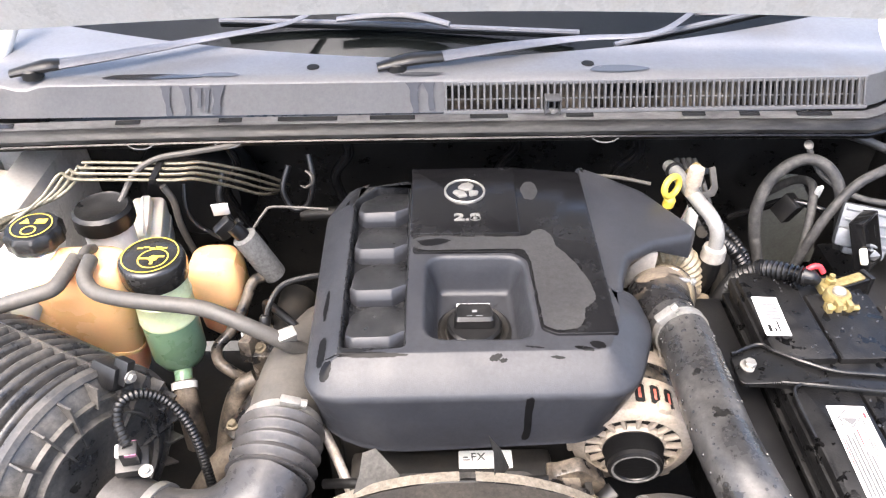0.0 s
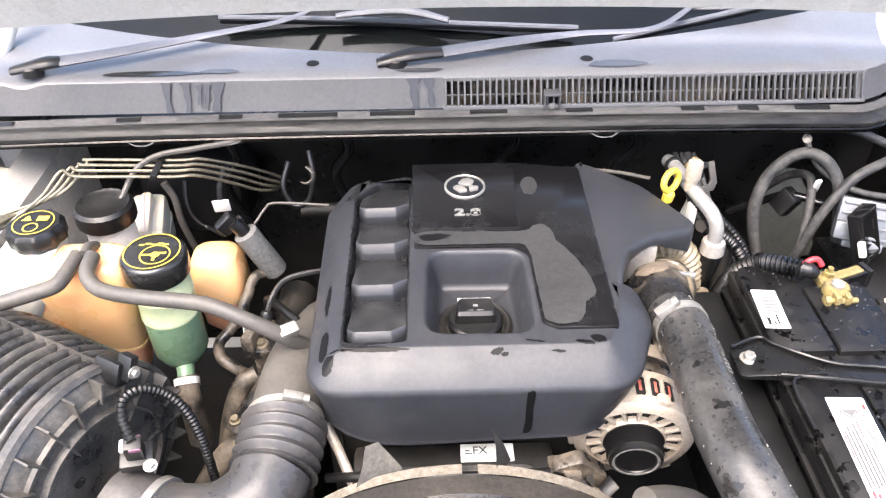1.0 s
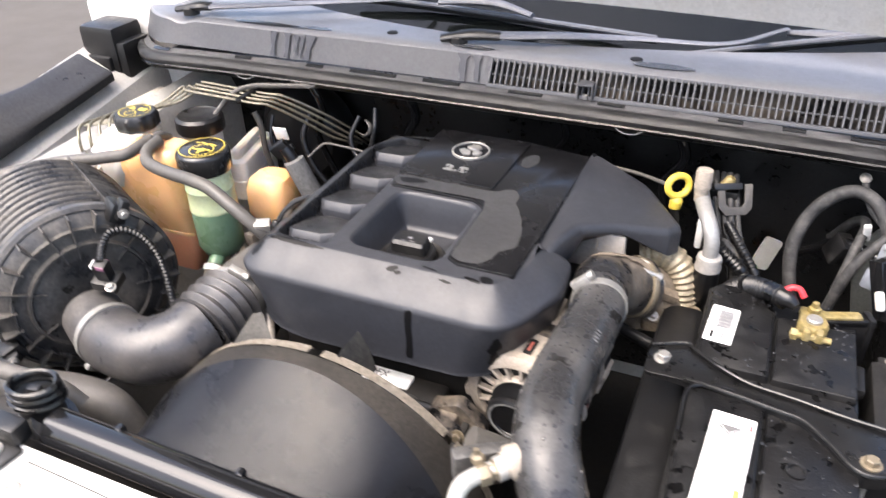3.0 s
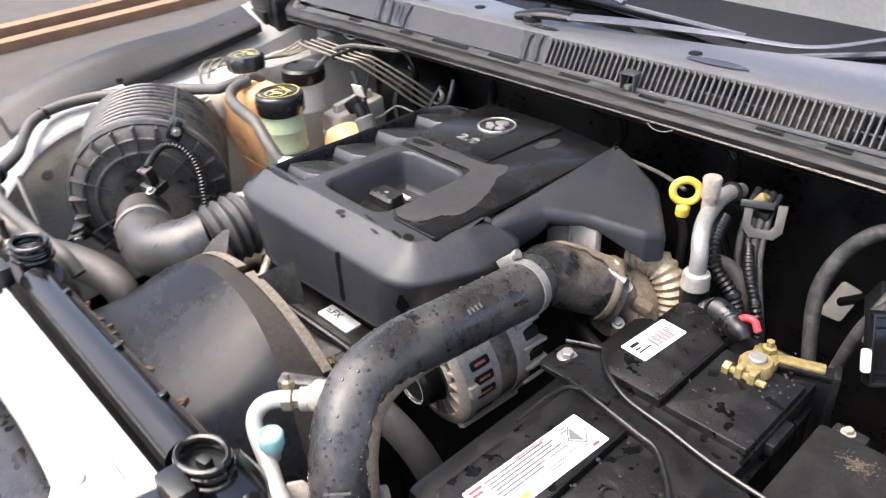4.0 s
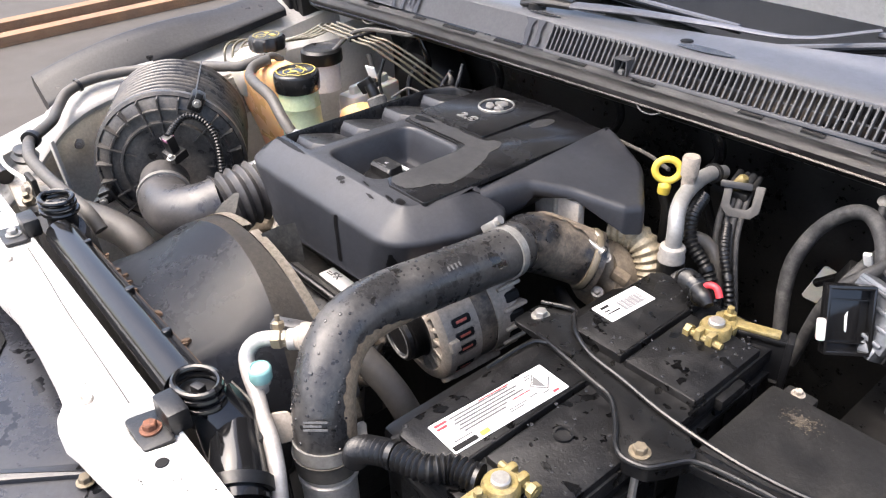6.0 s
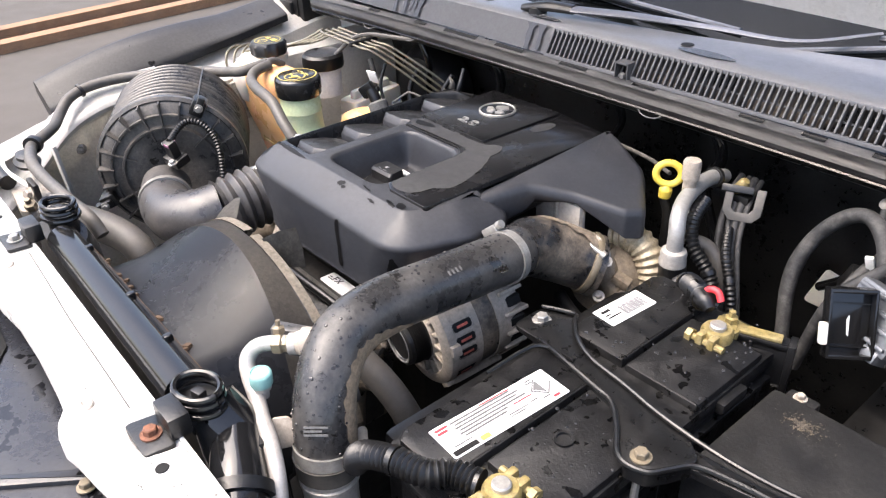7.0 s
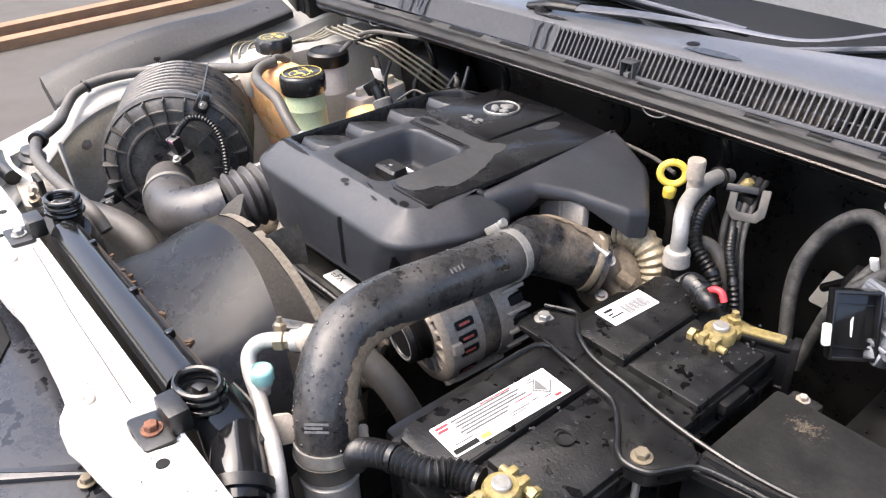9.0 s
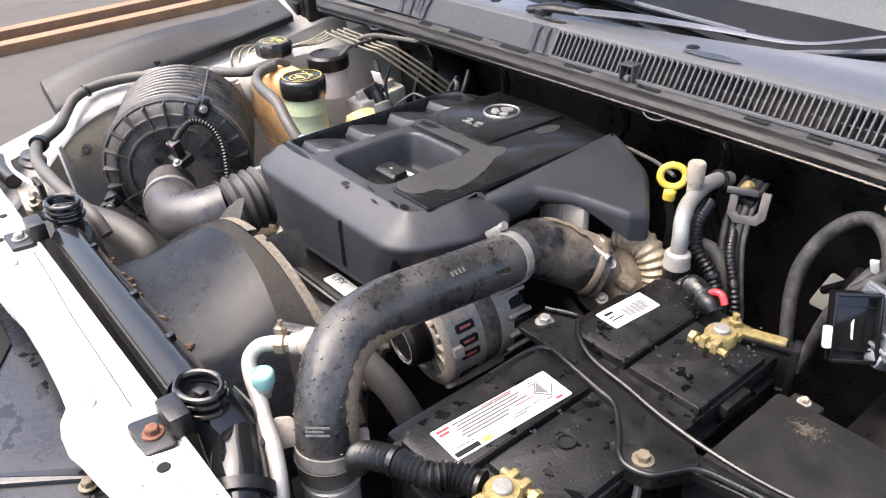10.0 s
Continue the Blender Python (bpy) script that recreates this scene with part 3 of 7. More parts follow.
part("drip_edge", strip([seal_row(-0.0375, 1.0745), seal_row(-0.0395, 1.0725), seal_row(-0.0385, 1.0705)], 0.0012), M_TANK_BLACK, seal)

part("seal_branch", tube([(0.56, 1.045, 1.064), (0.62, 1.06, 1.040), (0.666, 1.06, 1.018), (0.695, 1.05, 1.011), (0.725, 1.04, 1.001), (0.78, 1.02, 0.985)], 0.0075, 12), M_SEAL, seal, "grey lower seal tube")

# Firewall and the inner sides
part("firewall", box(-0.80, 0.80, 1.17, 1.19, 0.45, 1.10, 0.004), M_FIREWALL, body)
part("firewall_ledge", box(-0.72, 0.72, 1.03, 1.18, 1.052, 1.062, 0.003), M_FIREWALL, body)
part("floor_tray", box(-0.78, 0.78, 0.24, 1.17, 0.40, 0.42, 0), M_DARK, body)


def fender(side, out=0.0):
    s = side
    rail_z = lambda y: 0.915 + 0.10 * min(max((y - 0.38) / 0.57, -0.6), 1.15)
    tuck = lambda y: max(0.0, min(1.0, (0.455 - y) / 0.04))
    ys = [0.22 + 0.03 * k for k in range(32)]
    inset = 0.752 if s < 0 else 0.70
    inner = [[Vector((s * (inset + out), y, 0.45)) for y in ys], [Vector((s * (inset + out), y, rail_z(y) - 0.12)) for y in ys],
             [Vector((s * (inset + 0.004 + out), y, rail_z(y) - 0.03)) for y in ys], [Vector((s * (inset + 0.008 + out), y, rail_z(y) - 0.012)) for y in ys],
             *[[Vector((s * (x + out - tuck(y) * (w + 0.25 * (0.40 - y))), y, rail_z(y) + z - d * tuck(y))) for y in ys]
               for x, z, w, d in ((0.77, -0.006, 0.0, 0.0), (0.84, 0.03, 0.045, 0.026), (0.875, 0.048, 0.055, 0.040), (0.90, 0.02, 0.055, 0.02), (0.935, -0.15, 0.055, 0.0))],
             [Vector((s * (0.94 + out), y, 0.0)) for y in ys]]
    part("fender", strip(inner, 0.004), M_PAINT, body)
    sy = [0.40 + 0.046 * k for k in range(13)]
    shape = [(0.762, -0.006), (0.763, 0.014), (0.766, 0.019), (0.776, 0.024), (0.812, 0.042), (0.838, 0.058), (0.844, 0.058), (0.847, 0.052), (0.847, 0.03), (0.80, -0.006)]
    loops = [[Vector((s * (x + out + 0.012 * math.sin(3 * y)), y, rail_z(y) + 0.018 + z * (0.86 - 0.3 * (y - 0.4)) + 0.026 * max(0.0, math.sin(math.pi * (y - 0.33) / 0.5)) * min(1.0, max(0.0, (x - 0.755) / 0.06)))) for x, z in shape] for y in sy]
    part("fender_gutter", stack(loops), M_GUTTER, body, "dark grey plastic gutter along the fender edge", 30)


fender(-1)
fender(1, 0.14)
hinge = box(-0.875, -0.785, 0.990, 1.075, 0.97, 1.118, 0.014, taper=0.0)
box(-0.80, -0.768, 0.996, 1.070, 0.97, 1.088, 0.008, bm=hinge)
box(-0.868, -0.800, 0.982, 0.994, 0.985, 1.06, 0.005, bm=hinge)
part("hinge_cover", hinge, M_BLACK, body, "black plastic cover over the bonnet hinge")
part("hinge_arm", tube([(-0.72, 1.10, 1.12), (-0.70, 1.16, 1.17), (-0.69, 1.20, 1.22)], 0.012, 10), M_PAINT, body)
# White inner panels on the passenger side
part("inner_panel", strip([[Vector((-0.70, y, 0.995 + 0.03 * (y - 0.8))) for y in (0.60, 0.75, 0.9, 1.05, 1.16)], [Vector((-0.655, y, 0.985)) for y in (0.60, 0.75, 0.9, 1.05, 1.16)],
                           [Vector((-0.64, y, 0.95)) for y in (0.60, 0.75, 0.9, 1.05, 1.16)], [Vector((-0.635, y, 0.60)) for y in (0.60, 0.75, 0.9, 1.05, 1.16)]], 0.004), M_PAINT, body)
part("corner_bracket", slab([(-0.76, 0.95), (-0.675, 0.955), (-0.685, 1.04), (-0.76, 1.06)], 0.012, 0.955, 0.982, 0.006), M_DIRTY_PAINT, body)
for k, (x, y) in enumerate(((-0.36, 1.02), (-0.18, 1.05), (0.10, 1.06), (0.30, 1.04))):
    part("firewall_pipe", tube([(x, y, 1.06), (x + 0.02, y + 0.01, 1.0), (x - 0.01, y + 0.03, 0.93), (x + 0.03, y + 0.05, 0.80)], 0.007 + 0.002 * (k % 2), 10), M_TANK_BLACK, body)
part("inner_panel", box(0.80, 0.815, 0.45, 1.18, 0.45, 1.035, 0.004), M_FIREWALL, body)
# White arch over the recessed wheel side panel
ARCH = [(0.24, 0.800), (0.30, 0.845), (0.345, 0.886), (0.40, 0.932), (0.452, 0.957), (0.505, 0.968), (0.56, 0.974), (0.62, 0.976)]
arch_line = curve_points([(-0.69, y, z) for y, z in ARCH], 5)
part("inner_arch", strip([[p + Vector((-0.075, 0, 0.022)) for p in arch_line], [p + Vector((-0.02, 0, 0.010)) for p in arch_line], [p + Vector((-0.004, 0, 0.004)) for p in arch_line], [p + Vector((0, 0, -0.003)) for p in arch_line], [p + Vector((-0.003, 0, -0.012)) for p in arch_line]], 0.003), M_PAINT, body, "white painted arch over the wheel side panel")
part("inner_side", strip([[p + Vector((-0.024, 0.004, -0.008)) for p in arch_line], [p + Vector((-0.040, 0.01, -0.03)) for p in arch_line], [p + Vector((-0.044, 0.012, -0.09)) for p in arch_line], [Vector((-0.715, p.y + 0.02, 0.60)) for p in arch_line]], 0.003), M_INNER, body, "dirty white recessed side panel")
part("inner_stay", box(-0.005, 0.005, -0.004, 0.004, -0.055, 0.050, 0.002, pose(-0.664, 0.365, 0.875, 4, 0, 20)), M_PAINT, body)
part("side_stud", lathe([(0, 0), (0.011, 0), (0.011, 0.004), (0.006, 0.006), (0.006, 0.014), (0, 0.015)], frame_on((-0.734, 0.424, 0.878), (1, -0.3, 0.1)), 16), M_ALU, body)

# Front crossmember
cross = [(-0.75, 0.15), (-0.75, 0.222), (0.75, 0.218), (0.75, 0.155), (0.32, 0.150), (0.256, 0.139), (0.22, 0.134), (0.198, 0.129), (0.178, 0.134), (0.160, 0.145), (0.10, 0.150), (0.02, 0.153), (-0.06, 0.152), (-0.11, 0.146), (-0.2, 0.14)]
part("crossmember", slab(cross, 0.012, 0.935, 0.965, 0.005), M_PAINT, body, "white painted front crossmember")
part("crossmember_lip", box(-0.74, 0.74, 0.215, 0.220, 0.90, 0.9675, 0.002), M_PAINT, body)
pocket = [(0.232, 0.215), (0.228, 0.190), (0.236, 0.180), (0.262, 0.177), (0.282, 0.181), (0.291, 0.191), (0.296, 0.212)]
part("pocket_edge", tube([(x, y, 0.9648) for x, y in pocket], 0.0038, 10, 5), M_PAINT, body)
part("pocket_edge", tube([(0.296, 0.212, 0.9648), (0.32, 0.211, 0.9648), (0.36, 0.206, 0.9648), (0.42, 0.204, 0.9648)], 0.0032, 8, 5), M_PAINT, body)
for x, y in ((0.171, 0.165), (-0.176, 0.176)):
    part("plug", lathe([(0, 0.0012), (0.004, 0.0012), (0.0055, 0.0022), (0.008, 0.002), (0.0098, 0.0), (0, 0)], pose(x, y, 0.9655) @ Matrix.Diagonal((1.15, 0.8, 1, 1)), 20), M_ALU, body)
rng = random.Random(12)
flecks = bmesh.new()
for _ in range(170):
    x, y, r = rng.uniform(-0.5, 0.5), rng.uniform(0.162, 0.214), rng.uniform(0.0003, 0.0012)
    flecks.faces.new([flecks.verts.new((x + r * rng.uniform(0.5, 2.2) * math.cos(t), y + r * rng.uniform(0.5, 1.4) * math.sin(t), 0.9656)) for t in (2 * math.pi * k / 7 for k in range(7))])
tagged(part("dirt", flecks, M_HOSE, body, "dirt specks on the paint", 0), kind="stuff")
# No holes are cut: black discs paint their shade on the crossmember.
for x, y in ((0.306, 0.189), (-0.255, 0.178), (-0.33, 0.200)):
    part("hole", lathe([(0, 0.0008), (0.006, 0.0008), (0.0065, 0), (0, 0)], pose(x, y, 0.9655), 16), M_INK_AND_DARK, body)
part("sealer_line", tube([(-0.188, 0.206, 0.9652), (-0.09, 0.203, 0.9652), (0.006, 0.199, 0.9652), (0.12, 0.1975, 0.9652), (0.207, 0.196, 0.9652)], 0.0008, 6), M_HOSE, body)
# Panel in front of the crossmember; a black plate paints the shade of its opening
part("grille_panel", slab([(-0.75, -0.02), (0.75, -0.02), (0.75, 0.16), (-0.75, 0.16)], 0.02, 0.885, 0.90, 0.004), M_PANEL, body)
part("opening_dark", slab([(-0.26, 0.04), (-0.035, 0.04), (-0.01, 0.07), (-0.01, 0.095), (-0.05, 0.112), (-0.09, 0.135), (-0.26, 0.14)], 0.015, 0.9, 0.9035, 0.001), M_INK_AND_DARK, body)
part("panel_fold", slab([(0.10, 0.02), (0.12, 0.02), (0.215, 0.15), (0.195, 0.15)], 0.004, 0.898, 0.906, 0.003), M_PANEL, body)
bolt((0.213, 0.135, 0.903), (0, 0, 1), 0.0065, M_ZINC, "bolt", body, "dull stained bolt")
part("front_face", box(-0.75, 0.75, -0.04, -0.02, 0.0, 0.9, 0.004), M_PAINT, body)

# Windscreen and bonnet
rows = []
for k in range(8):
    t = k / 7
    rows.append([Vector((x, cowl_rear(x) + 0.04 + 0.85 * t, 1.085 + 0.47 * t)) for x in [(-0.84 + 1.68 * i / 24) for i in range(25)]])
part("windscreen", strip(rows, 0.005), M_GLASS, body, "dark glass reflecting the raised bonnet")
for side in (-1, 1):
    part("scuttle_corner", slab([(side * 0.70, 1.10), (side * 0.92, 1.06), (side * 0.94, 1.60), (side * 0.79, 1.60), (side * 0.74, 1.24)], 0.02, 0.95 if side < 0 else 1.065, 1.150, 0.012), M_PAINT, body, "white painted corner beside the windscreen")
part("cabin", box(-0.78, 0.78, 1.5, 2.6, 0.0, 1.1, 0.02), M_PAINT, body)

bonnet_rows = []
for k in range(13):
    t = k / 12
    y, z = 1.12 - 0.44 * t, 1.211 + 1.02 * t
    bonnet_rows.append([Vector((x, y - 0.03 * (x / 0.72) ** 2 * (1 - t), z - 0.012 * (x / 0.72) ** 2 - 0.04 * t * (x / 0.72) ** 2)) for x in [(-0.76 + 1.52 * i / 20) for i in range(21)]])
part("bonnet", strip(bonnet_rows, -0.012), M_PAINT, body)
# Unseen pad, added to darken reflections; the bare lower rows brighten the cowl's.
pad_rows = [[p + Vector((0, -0.012, -0.008)) for p in row[2:-2]] for row in bonnet_rows[2:-1]]
part("bonnet_reflection_pad", strip(pad_rows, 0.008), M_DARK, body, "unseen dark pad added under the bonnet to darken reflections")

# ---- engine ----
engine = thing("engine_block", "grimy dark diesel engine below its cover", "engine")
part("block", box(-0.15, 0.19, 0.575, 0.98, 0.42, 0.93, 0.03), M_DARK, engine)
part("timing_case", box(-0.13, 0.12, 0.49, 0.565, 0.5, 0.865, 0.01), M_DARK, engine)

cover = thing("engine_cover", "black plastic engine cover with wet patches and an oil filler well", "engine cover")
OUT = [(-0.177, 0.525), (0.205, 0.525), (0.247, 0.63), (0.238, 0.695), (0.180, 0.735), (0.180, 0.95), (-0.06, 0.955), (-0.15, 0.945), (-0.180, 0.87)]
RAD = [0.05, 0.06, 0.08, 0.03, 0.03, 0.012, 0.03, 0.03, 0.06]


LOW_RAD = [0.12, 0.10, 0.09, 0.03, 0.03, 0.012, 0.03, 0.03, 0.06]


def shell_ring(d, z):
    # The front corners are rounder towards the foot.
    k = min(1.0, max(0.0, (1.003 - z) / 0.07))
    radii = [a + (b - a) * k for a, b in zip(RAD, LOW_RAD)]
    ring = []
    for v in offset_loop(rounded(OUT, radii, 8), d):
        tuck = k * k * max(0.0, min(1.0, (v.x - 0.09) / 0.12))
        ring.append(Vector((v.x - 0.022 * tuck, v.y + (0.014 * tuck if v.y < 0.62 else 0.0), z)))
    return ring


bm = stack([shell_ring(-0.003, 0.918), shell_ring(-0.001, 0.925), shell_ring(0.001, 0.96), shell_ring(0.0025, 0.996), shell_ring(0.0038, 1.0015), shell_ring(0.0070, 1.0055),
            shell_ring(0.018, 1.0155), shell_ring(0.028, 1.0225), shell_ring(0.038, 1.0290), shell_ring(0.044, 1.0325), shell_ring(0.046, 1.0335)], top=False, bottom=False)
edges = [e for e in bm.edges if all(abs(v.co.z - 1.0335) < 1e-5 for v in e.verts)]


def sink(corners, radius, steps):
    """A hollow let into the cover's top; returns the edges of its rim."""
    hole = rounded(corners, radius, 6)
    rings = [[bm.verts.new((v.x, v.y, z)) for v in offset_loop(hole, d)] for d, z in steps]
    for a, b in zip(rings, rings[1:]):
        for s in range(len(a)):
            bm.faces.new((a[s], a[(s + 1) % len(a)], b[(s + 1) % len(a)], b[s]))
    centre = bm.verts.new(sum((v.co for v in rings[-1]), Vector()) / len(rings[-1]))
    for s in range(len(hole)):
        bm.faces.new((rings[-1][s], rings[-1][(s + 1) % len(hole)], centre))
    return [bm.edges.get((rings[0][s], rings[0][(s + 1) % len(hole)])) for s in range(len(hole))]


edges += sink([(-0.040, 0.588), (0.098, 0.585), (0.096, 0.742), (-0.036, 0.744)], 0.030,
              [(0.0, 1.0335), (0.003, 1.0325), (0.006, 1.028), (0.012, 1.008), (0.017, 0.99), (0.021, 0.984), (0.026, 0.982)])
edges += sink([(-0.133, 0.578), (-0.056, 0.578), (-0.053, 0.90), (-0.056, 0.918), (-0.105, 0.905), (-0.134, 0.87)], [0.012, 0.008, 0.003, 0.006, 0.02, 0.03],
              [(0.0, 1.0335), (0.0015, 1.0325), (0.003, 1.028), (0.004, 1.014), (0.006, 1.0115)])
bmesh.ops.triangle_fill(bm, edges=edges, use_beauty=True)
SHELL = BVHTree.FromBMesh(bm)
shell = part("shell", bm, M_COVER, cover)
shell.data.materials.append(M_TOP)
weighted = shell.modifiers.new("weighted_normals", "WEIGHTED_NORMAL")
weighted.keep_sharp, weighted.weight = True, 90
# Level top and fin recess get the darker, wet and shaded tone.
for face in shell.data.polygons:
    if (face.normal.z > 0.95 and face.center.z > 1.032) or (-0.14 < face.center.x < -0.052 and 0.572 < face.center.y < 0.925 and face.center.z > 1.008 and face.center.x > -0.136):
        face.material_index = 1


def film_of_water(points, way, mat, name, parent, label="", seed=1, wobble=0.0012, lift=0.0006, flat=0.0):
    """A thin film with a ragged edge, laid on a surface along the given way; points run round its outline."""
    rng = random.Random(seed)
    way = Vector(way).normalized()
    ring = [Vector(p) for p in points]
    middle = sum(ring, Vector()) / len(ring)
    ring = curve_points(ring + ring[:1], 6)[:-1]
    ring = [p + Vector((rng.uniform(-1, 1), rng.uniform(-1, 1), rng.uniform(-1, 1))) * wobble for p in ring]
    bm = bmesh.new()
    if flat:
        bm.faces.new([bm.verts.new((p.x, p.y, flat)) for p in ring])
        return part(name, bm, mat, parent, label, 0)
    loops = []
    for k in (1.0, 0.75, 0.5, 0.25):
        loop = []
        for p in ring:
            q = middle.lerp(p, k)
            hit, normal, _, _ = SHELL.ray_cast(q - way * 0.2, way)
            loop.append(bm.verts.new((hit + normal * (lift if normal.dot(way) < 0 else -lift)) if hit else q))
        loops.append(loop)
    for a, b in zip(loops, loops[1:]):
        for i in range(len(a)):
            bm.faces.new((a[i], a[(i + 1) % len(a)], b[(i + 1) % len(a)], b[i]))
    bm.faces.new(loops[-1])
    return part(name, bm, mat, parent, label)


DOWN = (0, 0, -1)
for k, (x, y, rx, ry) in enumerate(((0.045, 0.564, 0.0075, 0.0035), (0.054, 0.561, 0.004, 0.0025), (0.115, 0.563, 0.007, 0.0022), (0.146, 0.572, 0.011, 0.0030), (0.162, 0.577, 0.010, 0.0045),
                                    (-0.153, 0.585, 0.006, 0.022), (-0.146, 0.556, 0.007, 0.010), (-0.155, 0.665, 0.003, 0.028), (-0.10, 0.569, 0.04, 0.003), (0.09, 0.575, 0.010, 0.002))):
    film_of_water([(x + rx * math.cos(t) * (1 + 0.2 * math.sin(2 * t + k)), y + ry * math.sin(t) + 0.15 * rx * math.cos(t + k), 1.03) for t in (2 * math.pi * i / 8 for i in range(8))], DOWN, M_POOL, "water_spot", cover, "dark wet spot", k, 0.0007)
film_of_water([(0.0775, 0.53, 1.0), (0.0865, 0.53, 1.0), (0.0855, 0.53, 0.975), (0.086, 0.53, 0.95), (0.084, 0.53, 0.930), (0.076, 0.53, 0.930), (0.0775, 0.53, 0.95), (0.0768, 0.53, 0.975)], (0, 1, 0), M_POOL, "drip", cover, "dark wet drip down the front", 6, 0.0003)
film_of_water([(0.188, 0.53, 0.985), (0.194, 0.53, 0.985), (0.196, 0.53, 0.967), (0.190, 0.53, 0.962), (0.193, 0.53, 0.945), (0.186, 0.53, 0.935), (0.180, 0.53, 0.938), (0.184, 0.53, 0.955), (0.181, 0.53, 0.965)],
              (-0.2, 1, 0), M_POOL, "drip", cover, "dark wet drip", 3)
deck = [(-0.050, 0.7455), (0.080, 0.7445), (0.098, 0.730), (0.1005, 0.602), (0.118, 0.592), (0.190, 0.592), (0.196, 0.93), (0.10, 0.946), (-0.05, 0.944)]
part("deck", slab(deck, [0.006, 0.02, 0.02, 0.01, 0.006, 0.008, 0.01, 0.01, 0.01], 1.030, 1.0372, 0.0022), M_GLOSSY, cover, "wet glossy upper deck")
film_of_water([(x, y, 1.04) for x, y in ((0.104, 0.607), (0.103, 0.66), (0.101, 0.72), (0.097, 0.738), (0.088, 0.748), (0.02, 0.749), (-0.043, 0.751), (-0.044, 0.776), (0.03, 0.776), (0.095, 0.775), (0.112, 0.787), (0.126, 0.788), (0.135, 0.772), (0.138, 0.753), (0.150, 0.733), (0.165, 0.697), (0.172, 0.664), (0.170, 0.646), (0.157, 0.634), (0.152, 0.614), (0.141, 0.600), (0.118, 0.598))],
              DOWN, M_DRY, "dry_patch", cover, "dull dry patch with a ragged edge", 11, 0.0007, flat=1.0377)
film_of_water([(x, y, 1.04) for x, y in ((0.107, 0.862), (0.120, 0.860), (0.128, 0.880), (0.124, 0.902), (0.112, 0.903), (0.104, 0.885))], DOWN, M_DRY, "dry_patch", cover, "", 12, 0.0004, flat=1.0377)
film_of_water([(x, y, 1.04) for x, y in ((-0.045, 0.768), (-0.02, 0.772), (0.0, 0.768), (-0.015, 0.760), (-0.035, 0.757))], DOWN, M_POOL, "water_spot", cover, "", 13, 0.0006, flat=1.0381)
part("badge_plate", slab([(-0.053, 0.781), (0.094, 0.779), (0.099, 0.941), (-0.053, 0.941)], 0.005, 1.034, 1.0405, 0.0018), M_GLOSSY, cover)


def wing_top(v):
    return -0.22 * max(0.0, v.x - 0.20) - 0.022 * max(0.0, min(1.0, (0.73 - v.y) / 0.12))


wing_loop = rounded([(0.192, 0.60), (0.206, 0.64), (0.217, 0.695), (0.232, 0.735), (0.275, 0.772), (0.338, 0.803), (0.352, 0.828), (0.29, 0.905), (0.215, 0.938), (0.192, 0.944)],
                    [0.005, 0.03, 0.02, 0.03, 0.05, 0.012, 0.014, 0.06, 0.03, 0.005], 6)


def wing_skirt(v):
    """How far the wing's edge hangs down: an arch over the pipe, a longer tip."""
    if v.y > 0.845 or v.x < 0.222:
        return 0.050
    if v.x < 0.238:
        return 0.050 - 0.034 * (v.x - 0.222) / 0.016
    return 0.016 if v.x < 0.285 else 0.016 + 0.027 * min(1.0, (v.x - 0.285) / 0.055) ** 1.4


layers = []
for d, k, z in ((0.003, 1, 0.0), (0.0, 1, 0.003), (0.0, 0, -0.010), (0.002, 0, -0.004), (0.006, 0, -0.0008), (0.010, 0, 0.0)):
    layers.append([Vector((v.x, v.y, 1.0400 + z - k * wing_skirt(v) + wing_top(v))) for v in offset_loop(wing_loop, d)])
part("wing", stack(layers), M_COVER, cover, "raised wing over the turbo pipe")
for k in range(4):
    y = 0.588 + 0.0815 * k
    right = -0.0548
    fin = [(-0.130, y + 0.012), (-0.120, y + 0.001), (right - 0.020, y), (right, y + 0.016), (right, y + 0.075), (-0.10, y + 0.0785), (-0.126, y + 0.064)]
    loop = rounded(fin, [0.010, 0.012, 0.008, 0.004, 0.003, 0.03, 0.03], 6)
    layers = []
    for d, z in ((-0.0005, 1.009), (0.0004, 1.0215), (0.0012, 1.0235), (0.0020, 1.0312), (0.0045, 1.0325)):
        fall = 1.0 if z > 1.02 else 0.0
        layers.append([Vector((v.x, v.y + (0.0060 * max(0.0, 1 - (v.y - y) / 0.018) if z > 1.03 else 0.0), z - fall * (0.26 * max(0, v.y - y - 0.022) + 0.14 * max(0, -0.105 - v.x)))) for v in offset_loop(loop, d)])
    fin_ob = part("fin", stack(layers), M_COVER, cover)
    fin_ob.data.materials.append(M_FIN)
    # Upward faces take the darker tone; the fronts keep the lighter cover plastic.
    for face in fin_ob.data.polygons:
        if face.normal.z > 0.9:
            face.material_index = 1

badge = thing("badge", "round chrome badge and chrome capacity number on the cover", "badge")
part("disc", lathe([(0, 0), (0.028, 0), (0.028, 0.0015), (0, 0.0015)], pose(0.023, 0.876, 1.0405), 40), M_GLOSSY, badge)
part("ring", lathe([(0.0265, 0.0), (0.0295, 0.0), (0.0295, 0.003), (0.028, 0.004), (0.0265, 0.003), (0.0265, 0)], pose(0.023, 0.876, 1.0405), 40), M_STEEL, badge)
emblem = bmesh.new()
